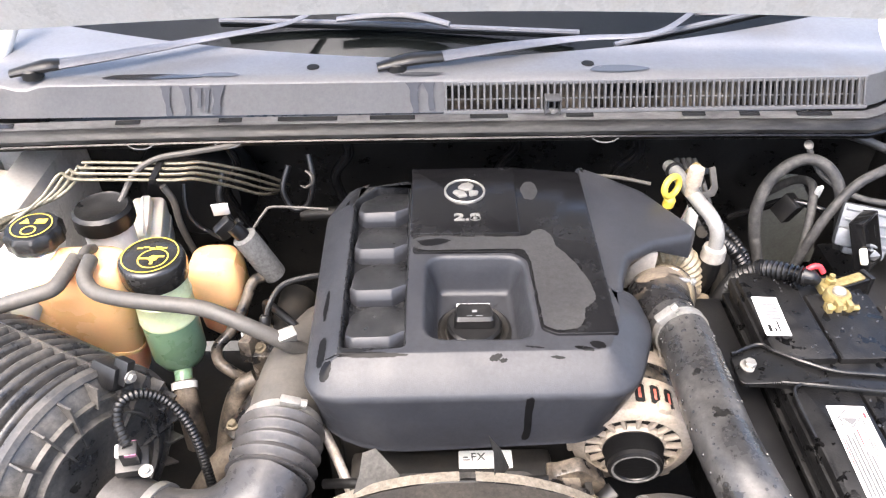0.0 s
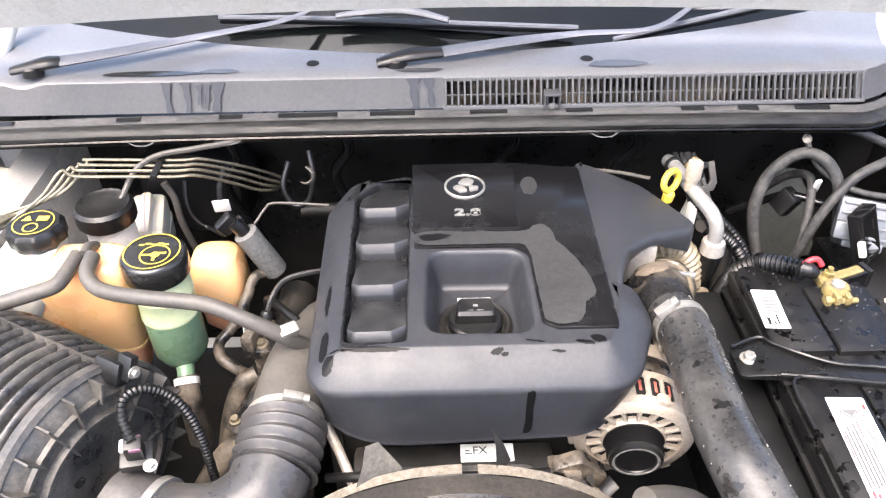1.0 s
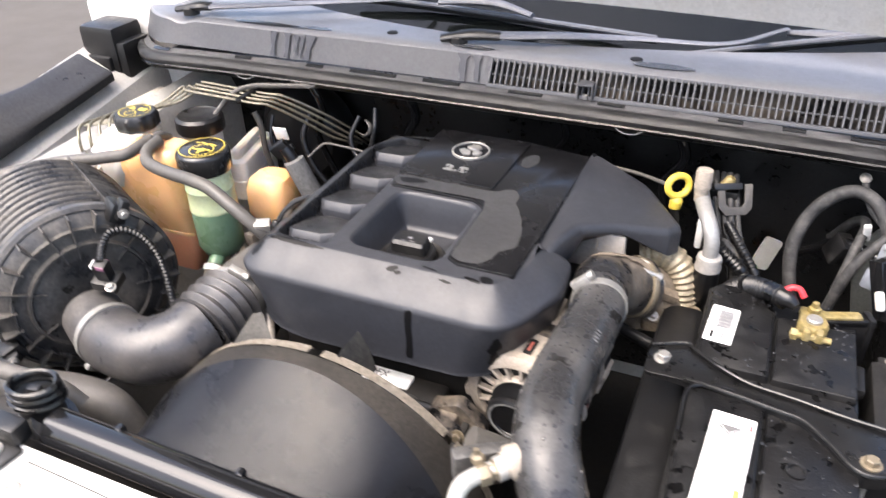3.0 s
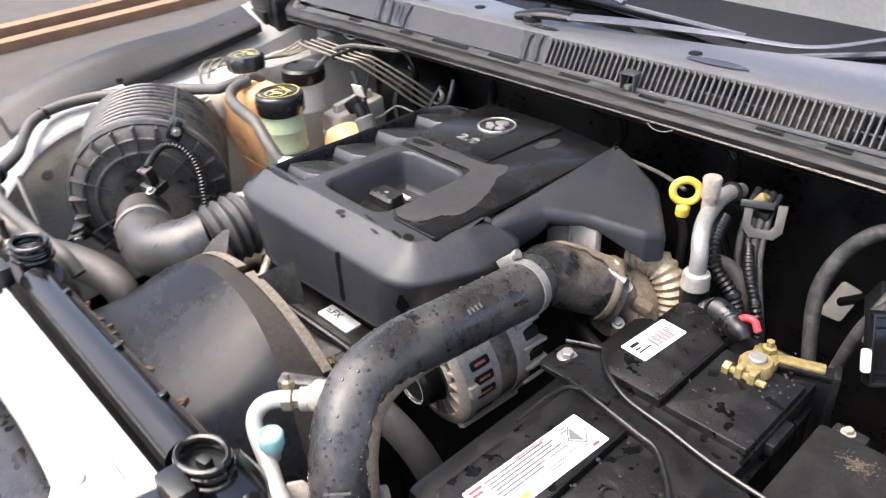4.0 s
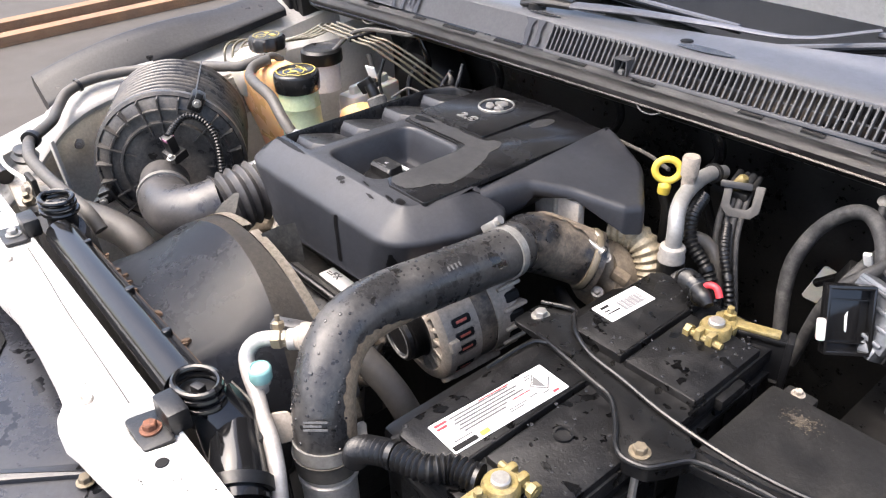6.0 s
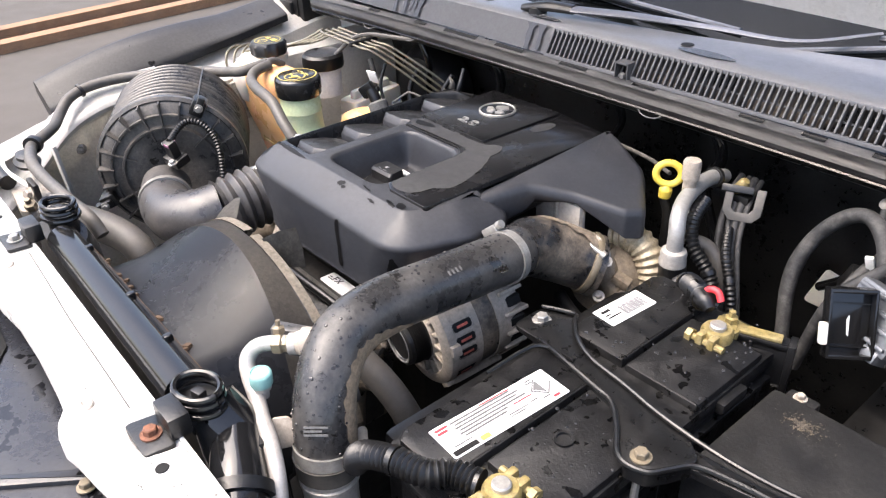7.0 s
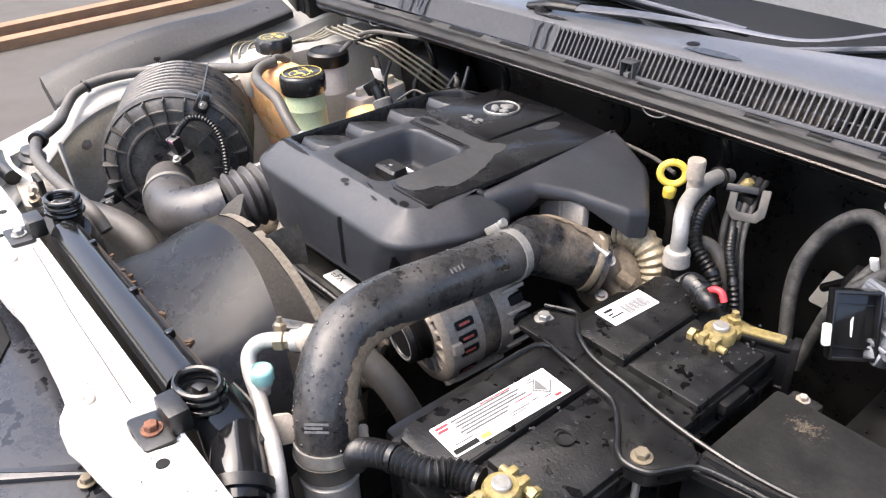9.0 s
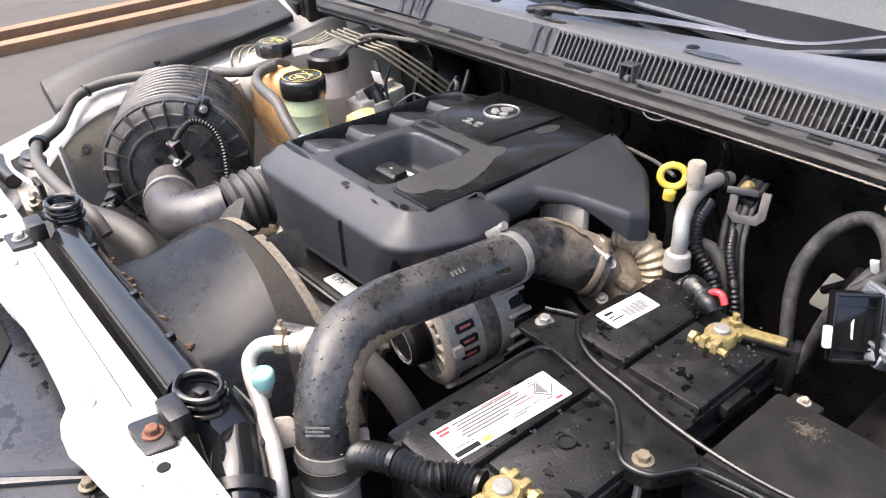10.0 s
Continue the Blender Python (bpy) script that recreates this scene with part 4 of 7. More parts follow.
for pts in ([(-0.018, -0.004), (-0.008, -0.016), (0.004, -0.014), (0.0, -0.004), (-0.012, 0.002)], [(0.006, -0.014), (0.018, -0.01), (0.02, -0.002), (0.006, 0.0)],
            [(-0.006, 0.002), (0.01, 0.0), (0.014, 0.012), (0.006, 0.02), (-0.004, 0.016), (-0.01, 0.008)]):
    slab(pts, 0.003, 0.001, 0.004, 0.001, pose(0.023, 0.876, 1.041), emblem)
part("emblem", emblem, M_STEEL, badge)
words("2.8", 0.021, M_STEEL, pose(0.024, 0.814, 1.0412) @ Matrix.Diagonal((1.45, 1, 1, 1)), badge, "number", 0.0012, 0.0005)

filler = thing("oil_filler_cap", "black oil filler cap with a raised grip and pale print", "cap")
OC = pose(0.026, 0.652, 0)
part("collar", lathe([(0.030, 0.981), (0.046, 0.981), (0.047, 0.986), (0.043, 0.990), (0.039, 0.988), (0.036, 0.984), (0.030, 0.984)], OC, 36), M_DARK, filler, "muddy filler collar")
part("disc", lathe([(0, 0.983), (0.033, 0.983), (0.0345, 0.988), (0.0340, 0.996), (0.031, 0.999), (0, 0.999)], OC, 36), M_BLACK, filler)
grip = rounded([(-0.026, -0.012), (0.026, -0.012), (0.023, 0.016), (-0.023, 0.016)], 0.006)
part("grip", stack([[Vector((v.x, v.y, 1.0)) for v in grip], [Vector((v.x * 0.95, v.y, 1.012)) for v in grip], [Vector((v.x * 0.88, v.y * 0.85 + 0.002, 1.016)) for v in grip]], m=OC), M_BLACK, filler)
bars([(-0.021 + 0.0072 * k, -0.0035, -0.0155 + 0.0072 * k, 0.0035) for k in range(6)], M_LABEL, OC @ pose(0, 0.024, 1.0025), "print", filler, 0.003)
bars([(-0.003, -0.002, 0.003, 0.002), (-0.010, -0.0085, -0.003, -0.0077), (0.001, -0.0085, 0.010, -0.0077)], M_PRINT, OC @ pose(0, 0.002, 1.0162), "mark", filler)

# ---- battery ----
battery = thing("battery", "black car battery with white labels, wet with droplets", "battery")
part("case", box(0.404, 0.573, 0.378, 0.788, 0.72, 0.93, 0.006), M_BATTERY, battery)
part("lid", box(0.400, 0.577, 0.373, 0.792, 0.925, 0.944, 0.004), M_BATTERY, battery)
for y0, y1 in ((0.376, 0.578), (0.622, 0.789)):
    part("lid_pad", slab([(0.404, y0 + 0.012), (0.414, y0), (0.482, y0), (0.482, y1), (0.414, y1), (0.404, y1 - 0.012)], 0.003, 0.94, 0.955, 0.003), M_BATTERY, battery)
    part("lid_pad", slab([(0.486, y0 + 0.045 * (y0 < 0.5)), (0.574, y0 + 0.045 * (y0 < 0.5)), (0.574, y1 - 0.045 * (y0 > 0.5)), (0.486, y1 - 0.045 * (y0 > 0.5))], 0.003, 0.94, 0.953, 0.003), M_BATTERY, battery)
    if y0 < 0.5:
        part("vent_plug", lathe([(0, 0.9535), (0.007, 0.9535), (0.0075, 0.956), (0.010, 0.956), (0.010, 0.953), (0, 0.953)], pose(0.517, 0.492, 0), 20), M_BLACK, battery)
part("lid_rib", tube([(0.402, 0.500, 0.958), (0.402, 0.56, 0.958), (0.415, 0.578, 0.958), (0.45, 0.582, 0.958)], 0.0022, 6, 3), M_BLACK, battery)
part("handle_lug", box(0.572, 0.586, 0.655, 0.70, 0.925, 0.940, 0.004), M_BATTERY, battery)
part("case_rim", box(0.398, 0.5795, 0.371, 0.794, 0.905, 0.912, 0.002), M_BATTERY, battery)
for x in (0.4065, 0.5705):
    for k in range(7):
        part("case_rib", box(x - 0.0035, x + 0.0035, 0.40 + 0.058 * k, 0.405 + 0.058 * k, 0.74, 0.906, 0.001, segments=1), M_BATTERY, battery, smooth=0)
part("label", slab([(0.405, 0.664), (0.438, 0.662), (0.443, 0.735), (0.410, 0.738)], 0.002, 0.955, 0.9556, 0.0002), M_LABEL, battery, "white barcode label")
bars([(0.0, 0.0022 * k, 0.017, 0.0022 * k + (0.0012 if k % 3 else 0.0017)) for k in range(16)], M_PRINT, pose(0.4175, 0.693, 0.9556, 0, 0, -4), "barcode", battery)
bars([(0.0, 0.0, 0.004, 0.013), (0.008, 0.0, 0.010, 0.008), (0.013, 0.0, 0.015, 0.02)], M_INK_AND_DARK, pose(0.412, 0.670, 0.9556, 0, 0, -4), "print", battery)
LB = pose(0.4250, 0.402, 0.9556, 0, 0, -3.3)
part("label", slab([(0, 0), (0.044, 0), (0.044, 0.146), (0, 0.146)], 0.002, -0.0006, 0.0, 0.0002, LB), M_LABEL, battery, "white warning label with small print")
bars([(0.004 + 0.0042 * r, 0.022 + 0.003 * (r % 2), 0.0062 + 0.0042 * r, 0.022 + (0.075, 0.083, 0.078, 0.086, 0.06, 0.055)[r]) for r in range(6)]
     + [(0.031, 0.008, 0.0325, 0.03), (0.031, 0.075, 0.0325, 0.10), (0.034, 0.075, 0.0355, 0.094)], M_INK_GREY, LB, "small_print", battery)
for piece in ((0.0035, 0.004, 0.0065, 0.019), (0.0085, 0.004, 0.0115, 0.016), (0.0018, 0.06, 0.0032, 0.10), (0.022, 0.088, 0.0235, 0.112), (0.038, 0.128, 0.041, 0.136)):
    bars([piece], M_RED, LB, "red_print", battery)
bars([(0.036, 0.002, 0.042, 0.03)], M_INK_AND_DARK, LB, "black_block", battery)
bars([(0.036, 0.034, 0.042, 0.045)], M_YELLOW, LB, "yellow_block", battery)
diamond = bmesh.new()
box(-0.0095, 0.0095, -0.0095, 0.0095, 0, 0.0006, 0, LB @ pose(0.020, 0.1275, 0, 0, 0, 45), bm=diamond)
part("hazard_diamond", diamond, M_INK_GREY, battery, smooth=0)
part("hazard_field", box(-0.0078, 0.0078, -0.0078, 0.0078, 0.0004, 0.0009, 0, LB @ pose(0.020, 0.1275, 0, 0, 0, 45)), M_LABEL, battery, smooth=0)
part("hazard_mark", slab([(-0.0075, -0.0075), (0.0075, -0.0075), (-0.0075, 0.0075)], 0.0003, 0.0006, 0.0012, 0.0002, LB @ pose(0.020, 0.1275, 0, 0, 0, 45)), M_INK_GREY, battery)
bars([(0.030, 0.104, 0.0315, 0.114), (0.034, 0.118, 0.0355, 0.127), (0.005, 0.118, 0.0065, 0.126), (0.0085, 0.116, 0.010, 0.124)], M_INK_GREY, LB, "small_print", battery)
droplets = bmesh.new()
rng = random.Random(4)
for _ in range(170):
    x, y = rng.uniform(0.406, 0.572), rng.uniform(0.38, 0.785)
    if 0.578 < y < 0.622 or 0.404 < x < 0.474 and (0.39 < y < 0.56 or 0.655 < y < 0.745):
        continue
    r = rng.uniform(0.0006, 0.0022)
    lathe([(r, 0), (r * 0.8, r * 0.35), (0, r * 0.5)], pose(x, y, 0.955 if x < 0.483 else 0.953), 8, droplets)
tagged(part("water", droplets, M_DROP, battery), kind="stuff")

clamp = thing("battery_clamp", "black pressed steel battery hold-down strap with two bolts", "bracket")
strap = [(0.350, 0.590), (0.350, 0.636), (0.390, 0.650), (0.404, 0.634), (0.429, 0.610), (0.464, 0.593), (0.512, 0.586), (0.563, 0.577), (0.60, 0.573), (0.620, 0.556), (0.608, 0.529), (0.597, 0.511), (0.578, 0.505), (0.563, 0.512), (0.544, 0.535), (0.519, 0.558), (0.495, 0.563), (0.441, 0.572), (0.396, 0.586)]


def strap_z(v):
    """The strap rises from its bolted end on to the lid."""
    return -0.013 * max(0.0, min(1.0, (0.425 - v.x) / 0.045))


part("strap", slab(strap, 0.010, 0.9425, 0.9605, 0.002, top_z=strap_z), M_STRAP, clamp)
upper_edge = [(0.352, 0.637), (0.390, 0.650), (0.404, 0.634), (0.429, 0.610), (0.464, 0.593), (0.512, 0.586), (0.563, 0.577), (0.62, 0.574), (0.67, 0.579), (0.72, 0.592), (0.80, 0.625)]
lower_edge = [(0.396, 0.586), (0.441, 0.572), (0.495, 0.563), (0.519, 0.558), (0.544, 0.535), (0.563, 0.512), (0.578, 0.505), (0.597, 0.511), (0.608, 0.529), (0.622, 0.550), (0.66, 0.562), (0.72, 0.576), (0.80, 0.61)]
part("edge", tube([(x, y, 0.962 + strap_z(Vector((x, y))) + 0.001 - 0.05 * max(0.0, x - 0.6)) for x, y in upper_edge], 0.0026, 8, 5), M_STRAP, clamp)
part("edge", tube([(x, y, 0.9615 + strap_z(Vector((x, y))) - 0.06 * max(0.0, x - 0.6)) for x, y in lower_edge], 0.0028, 8, 5), M_STRAP, clamp)
part("web", slab([(0.60, 0.572), (0.67, 0.578), (0.72, 0.590), (0.80, 0.624), (0.80, 0.606), (0.72, 0.572), (0.66, 0.558), (0.615, 0.548)], 0.004, 0.944, 0.954, 0.003), M_STRAP, clamp)
part("hook_rod", tube([(0.582, 0.522, 0.958), (0.582, 0.515, 0.85), (0.582, 0.50, 0.70)], 0.004, 8), M_STEEL, clamp)
bolt((0.369, 0.618, 0.9475), (0, 0, 1), 0.0075, M_STEEL, parent=clamp)
bolt((0.582, 0.522, 0.9605), (0, 0, 1), 0.0068, M_ZINC, parent=clamp)
part("tray", box(0.345, 0.40, 0.40, 0.80, 0.70, 0.90, 0.01), M_BLACK, clamp)
part("blue_tie", tube([(0.575, 0.50, 0.90), (0.585, 0.48, 0.87), (0.60, 0.46, 0.80)], 0.005, 8), M_BLUE, clamp)


def terminal(x, y, turn, label):
    t = thing("battery_terminal", label, "terminal", "battery terminals")
    m = pose(x, y, 0.945, 0, 0, turn) @ Matrix.Diagonal((0.95, 0.95, 1.25, 1))
    part("post", lathe([(0, 0), (0.0105, 0), (0.0095, 0.020), (0.008, 0.021), (0, 0.021)], m, 20), M_STEEL, t)
    bm = lathe([(0.0105, 0.001), (0.0185, 0.001), (0.0185, 0.014), (0.016, 0.017), (0.0105, 0.017)], m, 24)
    box(-0.012, -0.003, -0.027, -0.012, 0.001, 0.017, 0.003, m, bm=bm)
    box(0.003, 0.012, -0.027, -0.012, 0.001, 0.017, 0.003, m, bm=bm)
    box(-0.016, 0.016, 0.012, 0.04, 0.002, 0.012, 0.003, m, bm=bm)
    part("clamp", bm, M_BRASS, t)
    part("clamp_bolt", tube([m @ Vector((-0.026, -0.021, 0.009)), m @ Vector((0.0, -0.021, 0.009)), m @ Vector((0.022, -0.021, 0.009))], 0.0042, 8), M_BRASS, t)
    part("nut", lathe([(0, 0), (0.008, 0), (0.008, 0.007), (0, 0.007)], frame_on(m @ Vector((-0.025, -0.021, 0.009)), m.to_3x3() @ Vector((1, 0, 0))), 6), M_BRASS, t, smooth=25)
    part("stud_bolt", lathe([(0, 0), (0.008, 0), (0.008, 0.006), (0.0045, 0.007), (0.0045, 0.012), (0, 0.012)], m @ pose(0, 0.028, 0.012), 6), M_BRASS, t, smooth=25)
    return t


rear_post = terminal(0.525, 0.731, 0, "yellow zinc clamp on the battery's rear post with a fuse link")
FM = pose(0.527, 0.755, 0.952, 0, 0, 20)
bm = box(-0.012, 0.055, -0.007, 0.007, 0.004, 0.008, 0.0015, FM)
box(-0.016, 0.008, -0.011, 0.011, 0.002, 0.009, 0.002, FM, bm=bm)
part("fuse_link", bm, M_BRASS, rear_post, "yellow zinc link bar")
bm = box(0.006, 0.066, -0.009, -0.003, -0.050, 0.004, 0.002, FM)
box(0.006, 0.070, -0.009, 0.010, -0.006, 0.003, 0.002, FM, bm=bm)
box(0.062, 0.070, -0.011, 0.012, -0.062, 0.006, 0.002, FM, bm=bm)
box(0.022, 0.026, -0.012, -0.002, -0.050, 0.0, 0.001, FM, bm=bm)
part("fuse_holder", bm, M_BLACK, rear_post, "black fuse holder frame")
terminal(0.526, 0.402, 180, "yellow zinc clamp on the battery's front post")


def conduit(name, label, points, radius, ribs, mat=None):
    t = thing(name, label, "cable conduit")
    part("sleeve", tube(points, radius, 14, 8, ribs=ribs, depth=radius * 0.25), mat or M_BLACK, t)
    middle = len(points) // 2
    part("tie", lathe([(radius, -0.003), (radius * 1.18, -0.003), (radius * 1.18, 0.003), (radius, 0.003)], frame_on(points[middle], Vector(points[middle + 1]) - Vector(points[middle - 1])), 18), M_STRAP, t)
    part("tie", lathe([(radius, -0.002), (radius * 1.15, -0.002), (radius * 1.15, 0.002), (radius, 0.002)], frame_on(points[-1], Vector(points[-1]) - Vector(points[-2])), 18), M_STRAP, t)
    return t


red = conduit("cable_conduit", "black corrugated conduit to the battery's rear terminal", [(0.418, 0.835, 0.86), (0.419, 0.818, 0.905), (0.428, 0.805, 0.936), (0.445, 0.795, 0.955), (0.466, 0.776, 0.967), (0.488, 0.758, 0.972)], 0.0125, 26)
part("red_boot", tube([(0.486, 0.760, 0.980), (0.494, 0.760, 0.988), (0.503, 0.760, 0.988), (0.510, 0.757, 0.980)], 0.0042, 10), M_RED, red)
part("tape", tube([(0.484, 0.759, 0.974), (0.494, 0.753, 0.974), (0.503, 0.748, 0.97)], [0.0128, 0.011, 0.006], 12), M_BLACK, red)
conduit("cable_conduit", "black corrugated conduit to the battery's front terminal", [(0.368, 0.352, 0.905), (0.385, 0.347, 0.932), (0.405, 0.349, 0.947), (0.432, 0.357, 0.955), (0.465, 0.368, 0.957), (0.48, 0.385, 0.957), (0.505, 0.395, 0.957)], 0.0125, 30)
conduit("cable_conduit", "black corrugated conduit beside the air conditioning pipe", [(0.372, 0.93, 0.992), (0.384, 0.888, 0.982), (0.402, 0.866, 0.960), (0.432, 0.862, 0.934), (0.452, 0.852, 0.902), (0.456, 0.845, 0.84)], 0.0085, 36)
conduit("cable_conduit", "thin black corrugated conduit behind the battery", [(0.405, 0.945, 0.955), (0.428, 0.905, 0.945), (0.452, 0.882, 0.922), (0.466, 0.872, 0.89), (0.469, 0.87, 0.83)], 0.0065, 30)

# ---- air filter ----
AZ = radians(28)
AIR = frame_on((-0.40, 0.49, 0.92), (-math.cos(AZ), math.sin(AZ), 0))
filt = thing("air_filter_housing", "large ribbed black round air filter housing, dusty", "air filter")
profile = [(0.126, 0.026), (0.126, 0.032)]
for k in range(10):
    z = 0.036 + 0.0185 * k
    profile += [(0.1165, z), (0.1250, z + 0.0010), (0.1280, z + 0.0030), (0.1290, z + 0.0056), (0.1280, z + 0.0082), (0.1250, z + 0.0102), (0.1165, z + 0.0112)]
profile += [(0.122, 0.225), (0.10, 0.235), (0, 0.235)]
part("barrel", lathe(profile, AIR, 72), M_FILTER, filt)
part("lid", lathe([(0, 0.002), (0.052, 0.002), (0.056, 0.0), (0.078, 0.002), (0.080, -0.004), (0.083, -0.004), (0.085, 0.004), (0.100, 0.006), (0.101, 0.001), (0.104, 0.001), (0.105, 0.007), (0.116, 0.012), (0.122, 0.018), (0.1245, 0.016), (0.130, 0.020), (0.130, 0.030)], AIR, 72), M_FILTER, filt)
for k in range(22):
    a = 2 * math.pi * k / 22
    part("rib", box(0.060 if k % 3 == 0 else 0.098, 0.124, -0.0012, 0.0012, -0.003, 0.016, 0, AIR @ pose(0, 0, 0, 0, 0, math.degrees(a))), M_FILTER, filt, smooth=0)
for k in (-1, 1, 3):
    part("seam", box(0.122, 0.1296, -0.0013, 0.0013, 0.03, 0.224, 0, AIR @ pose(0, 0, 0, 0, 0, 38 * k - 10)), M_FILTER, filt, smooth=0)


def on_air(r, deg, z):
    a = radians(deg)
    return AIR @ Vector((r * math.cos(a), r * math.sin(a), z))


for deg in (30, 250):
    bm = box(0.112, 0.140, -0.012, 0.012, -0.006, 0.03, 0.004, AIR @ pose(0, 0, 0, 0, 0, deg))
    box(0.120, 0.150, -0.006, 0.006, -0.016, 0.004, 0.003, AIR @ pose(0, 0, 0, 0, 0, deg), bm=bm)
    part("latch", bm, M_BLACK, filt)
    bolt(on_air(0.132, deg, -0.016), AIR.to_3x3() @ Vector((0, 0, -1)), 0.005, M_STEEL, "screw", filt)
sensor = thing("air_sensor", "black air flow sensor with a violet locking clip and corrugated cable", "sensor")
SM = frame_on((-0.353, 0.484, 0.964), (0.15, -0.25, 1.0), (1, 0.2, 0)) @ Matrix.Diagonal((0.8, 0.8, 1.0, 1))
part("foot", box(-0.022, 0.022, -0.018, 0.018, -0.012, 0.004, 0.003, SM), M_BLACK, sensor)
part("plug", box(-0.012, 0.012, -0.010, 0.010, 0.002, 0.034, 0.003, SM), M_BLACK, sensor)
part("clip", box(-0.005, 0.011, -0.011, 0.011, 0.026, 0.033, 0.002, SM), M_PINK, sensor, "violet plastic clip")
part("tab", box(-0.017, -0.006, -0.009, 0.009, 0.024, 0.031, 0.003, SM), M_WHITE, sensor, "white plastic tab")
bolt(SM @ Vector((0.018, -0.020, 0.004)), SM.to_3x3() @ Vector((0, 0, 1)), 0.005, M_STEEL, "screw", sensor)
part("cable", tube([SM @ Vector((0, 0.002, 0.032)), (-0.362, 0.499, 1.006), (-0.365, 0.520, 1.014), (-0.352, 0.538, 1.010), (-0.335, 0.548, 0.992), (-0.318, 0.548, 0.965), (-0.305, 0.540, 0.92), (-0.30, 0.53, 0.84)], 0.0055, 12, 8, ribs=48, depth=0.0016), M_BLACK, sensor)

# ---- intake elbow ----
pipe = thing("intake_hose", "dusty black ribbed rubber intake elbow with steel hose clamps", "hose")
part("elbow", tube([(-0.385, 0.468, 0.905), (-0.352, 0.452, 0.902), (-0.31, 0.438, 0.90), (-0.262, 0.438, 0.902), (-0.226, 0.462, 0.908), (-0.213, 0.495, 0.914)], [0.041, 0.042, 0.044, 0.045, 0.046, 0.0465], 28), M_RUBBER, pipe)
part("bellows", tube([(-0.2135, 0.492, 0.913), (-0.210, 0.52, 0.917), (-0.208, 0.553, 0.920)], 0.0485, 28, ribs=4, depth=0.0075), M_RUBBER, pipe)
part("neck", tube([(-0.208, 0.55, 0.920), (-0.206, 0.60, 0.922), (-0.20, 0.66, 0.915), (-0.19, 0.74, 0.88), (-0.19, 0.80, 0.84)], 0.0435, 28), M_HOSE, pipe, "dusty plastic intake neck")


def hose_clamp(at, axis, radius, parent, screw, wide=0.010):
    band = part("clamp", lathe([(radius - 0.001, -wide / 2), (radius + 0.0012, -wide / 2), (radius + 0.0012, wide / 2), (radius - 0.001, wide / 2)], frame_on(at, axis), 36), M_STEEL, parent, "steel worm-drive clamp")
    m = frame_on(at, axis) @ pose(0, 0, 0, 0, 0, screw)
    bm = box(radius - 0.001, radius + 0.009, -0.012, 0.012, -wide * 0.55, wide * 0.55, 0.002, m)
    lathe([(0, 0), (0.0055, 0), (0.0055, 0.007), (0, 0.007)], m @ pose(radius + 0.005, 0.012, 0, -90), 12, bm)
    part("screw", bm, M_STEEL, band)


hose_clamp((-0.2075, 0.560, 0.9205), (0.02, 1, 0.04), 0.0462, pipe, 18)
hose_clamp((-0.335, 0.446, 0.901), (1, -0.35, 0), 0.0445, pipe, 140)

# ---- charge hose ----
charge = thing("charge_air_hose", "thick black rubber charge hose with water beads and steel clamps", "hose")
CH = [(0.276, 0.675, 0.980), (0.284, 0.63, 0.987), (0.283, 0.575, 0.991), (0.281, 0.52, 0.995), (0.280, 0.468, 0.999), (0.285, 0.42, 0.999), (0.296, 0.385, 0.988), (0.314, 0.357, 0.960), (0.327, 0.344, 0.925), (0.331, 0.340, 0.885)]
part("hose", tube(CH, 0.0325, 28), M_CHARGE, charge)
bend = curve_points(CH, 8)[30:70]
bend_rows = []
for k in range(7):
    row = []
    for i, p in enumerate(bend):
        way = (bend[min(i + 1, len(bend) - 1)] - bend[max(i - 1, 0)]).normalized()
        inward = Vector((p.x, 0.47, 0.895)) - p
        inward = (inward - way * inward.dot(way)).normalized() * 0.62 + Vector((0.78, 0, 0))
        inward = (inward - way * inward.dot(way)).normalized()
        side = way.cross(inward)
        wide = 0.8 * math.sin(math.pi * (i + 0.5) / len(bend)) ** 0.6 * (1 + 0.08 * math.sin(i * 1.9))
        a = (k / 3 - 1) * wide
        row.append(p + (inward * math.cos(a) + side * math.sin(a)) * 0.0330)
    bend_rows.append(row)
part("dried_mud", strip(bend_rows), M_HOSE_TAN, charge, "tan dried mud inside the bend")
part("outlet", tube([(0.331, 0.340, 0.892), (0.332, 0.338, 0.86), (0.334, 0.335, 0.70)], [0.0295, 0.0295, 0.0295], 28), M_OUTLET, charge)
part("outlet_bead", lathe([(0.029, -0.004), (0.032, -0.002), (0.032, 0.002), (0.029, 0.004)], frame_on((0.3318, 0.3385, 0.868), (0, -0.05, -1)), 28), M_OUTLET, charge)
part("elbow", tube([(0.278, 0.668, 0.981), (0.275, 0.695, 0.975), (0.277, 0.725, 0.960), (0.290, 0.757, 0.940), (0.312, 0.782, 0.925)], [0.034, 0.039, 0.041, 0.040, 0.039], 28), M_TURBO, charge, "dust-caked turbo elbow")
crust_line = curve_points([(0.278, 0.668, 0.981), (0.275, 0.695, 0.975), (0.277, 0.725, 0.960), (0.290, 0.757, 0.940), (0.312, 0.782, 0.925)], 8)
crust_rows = []
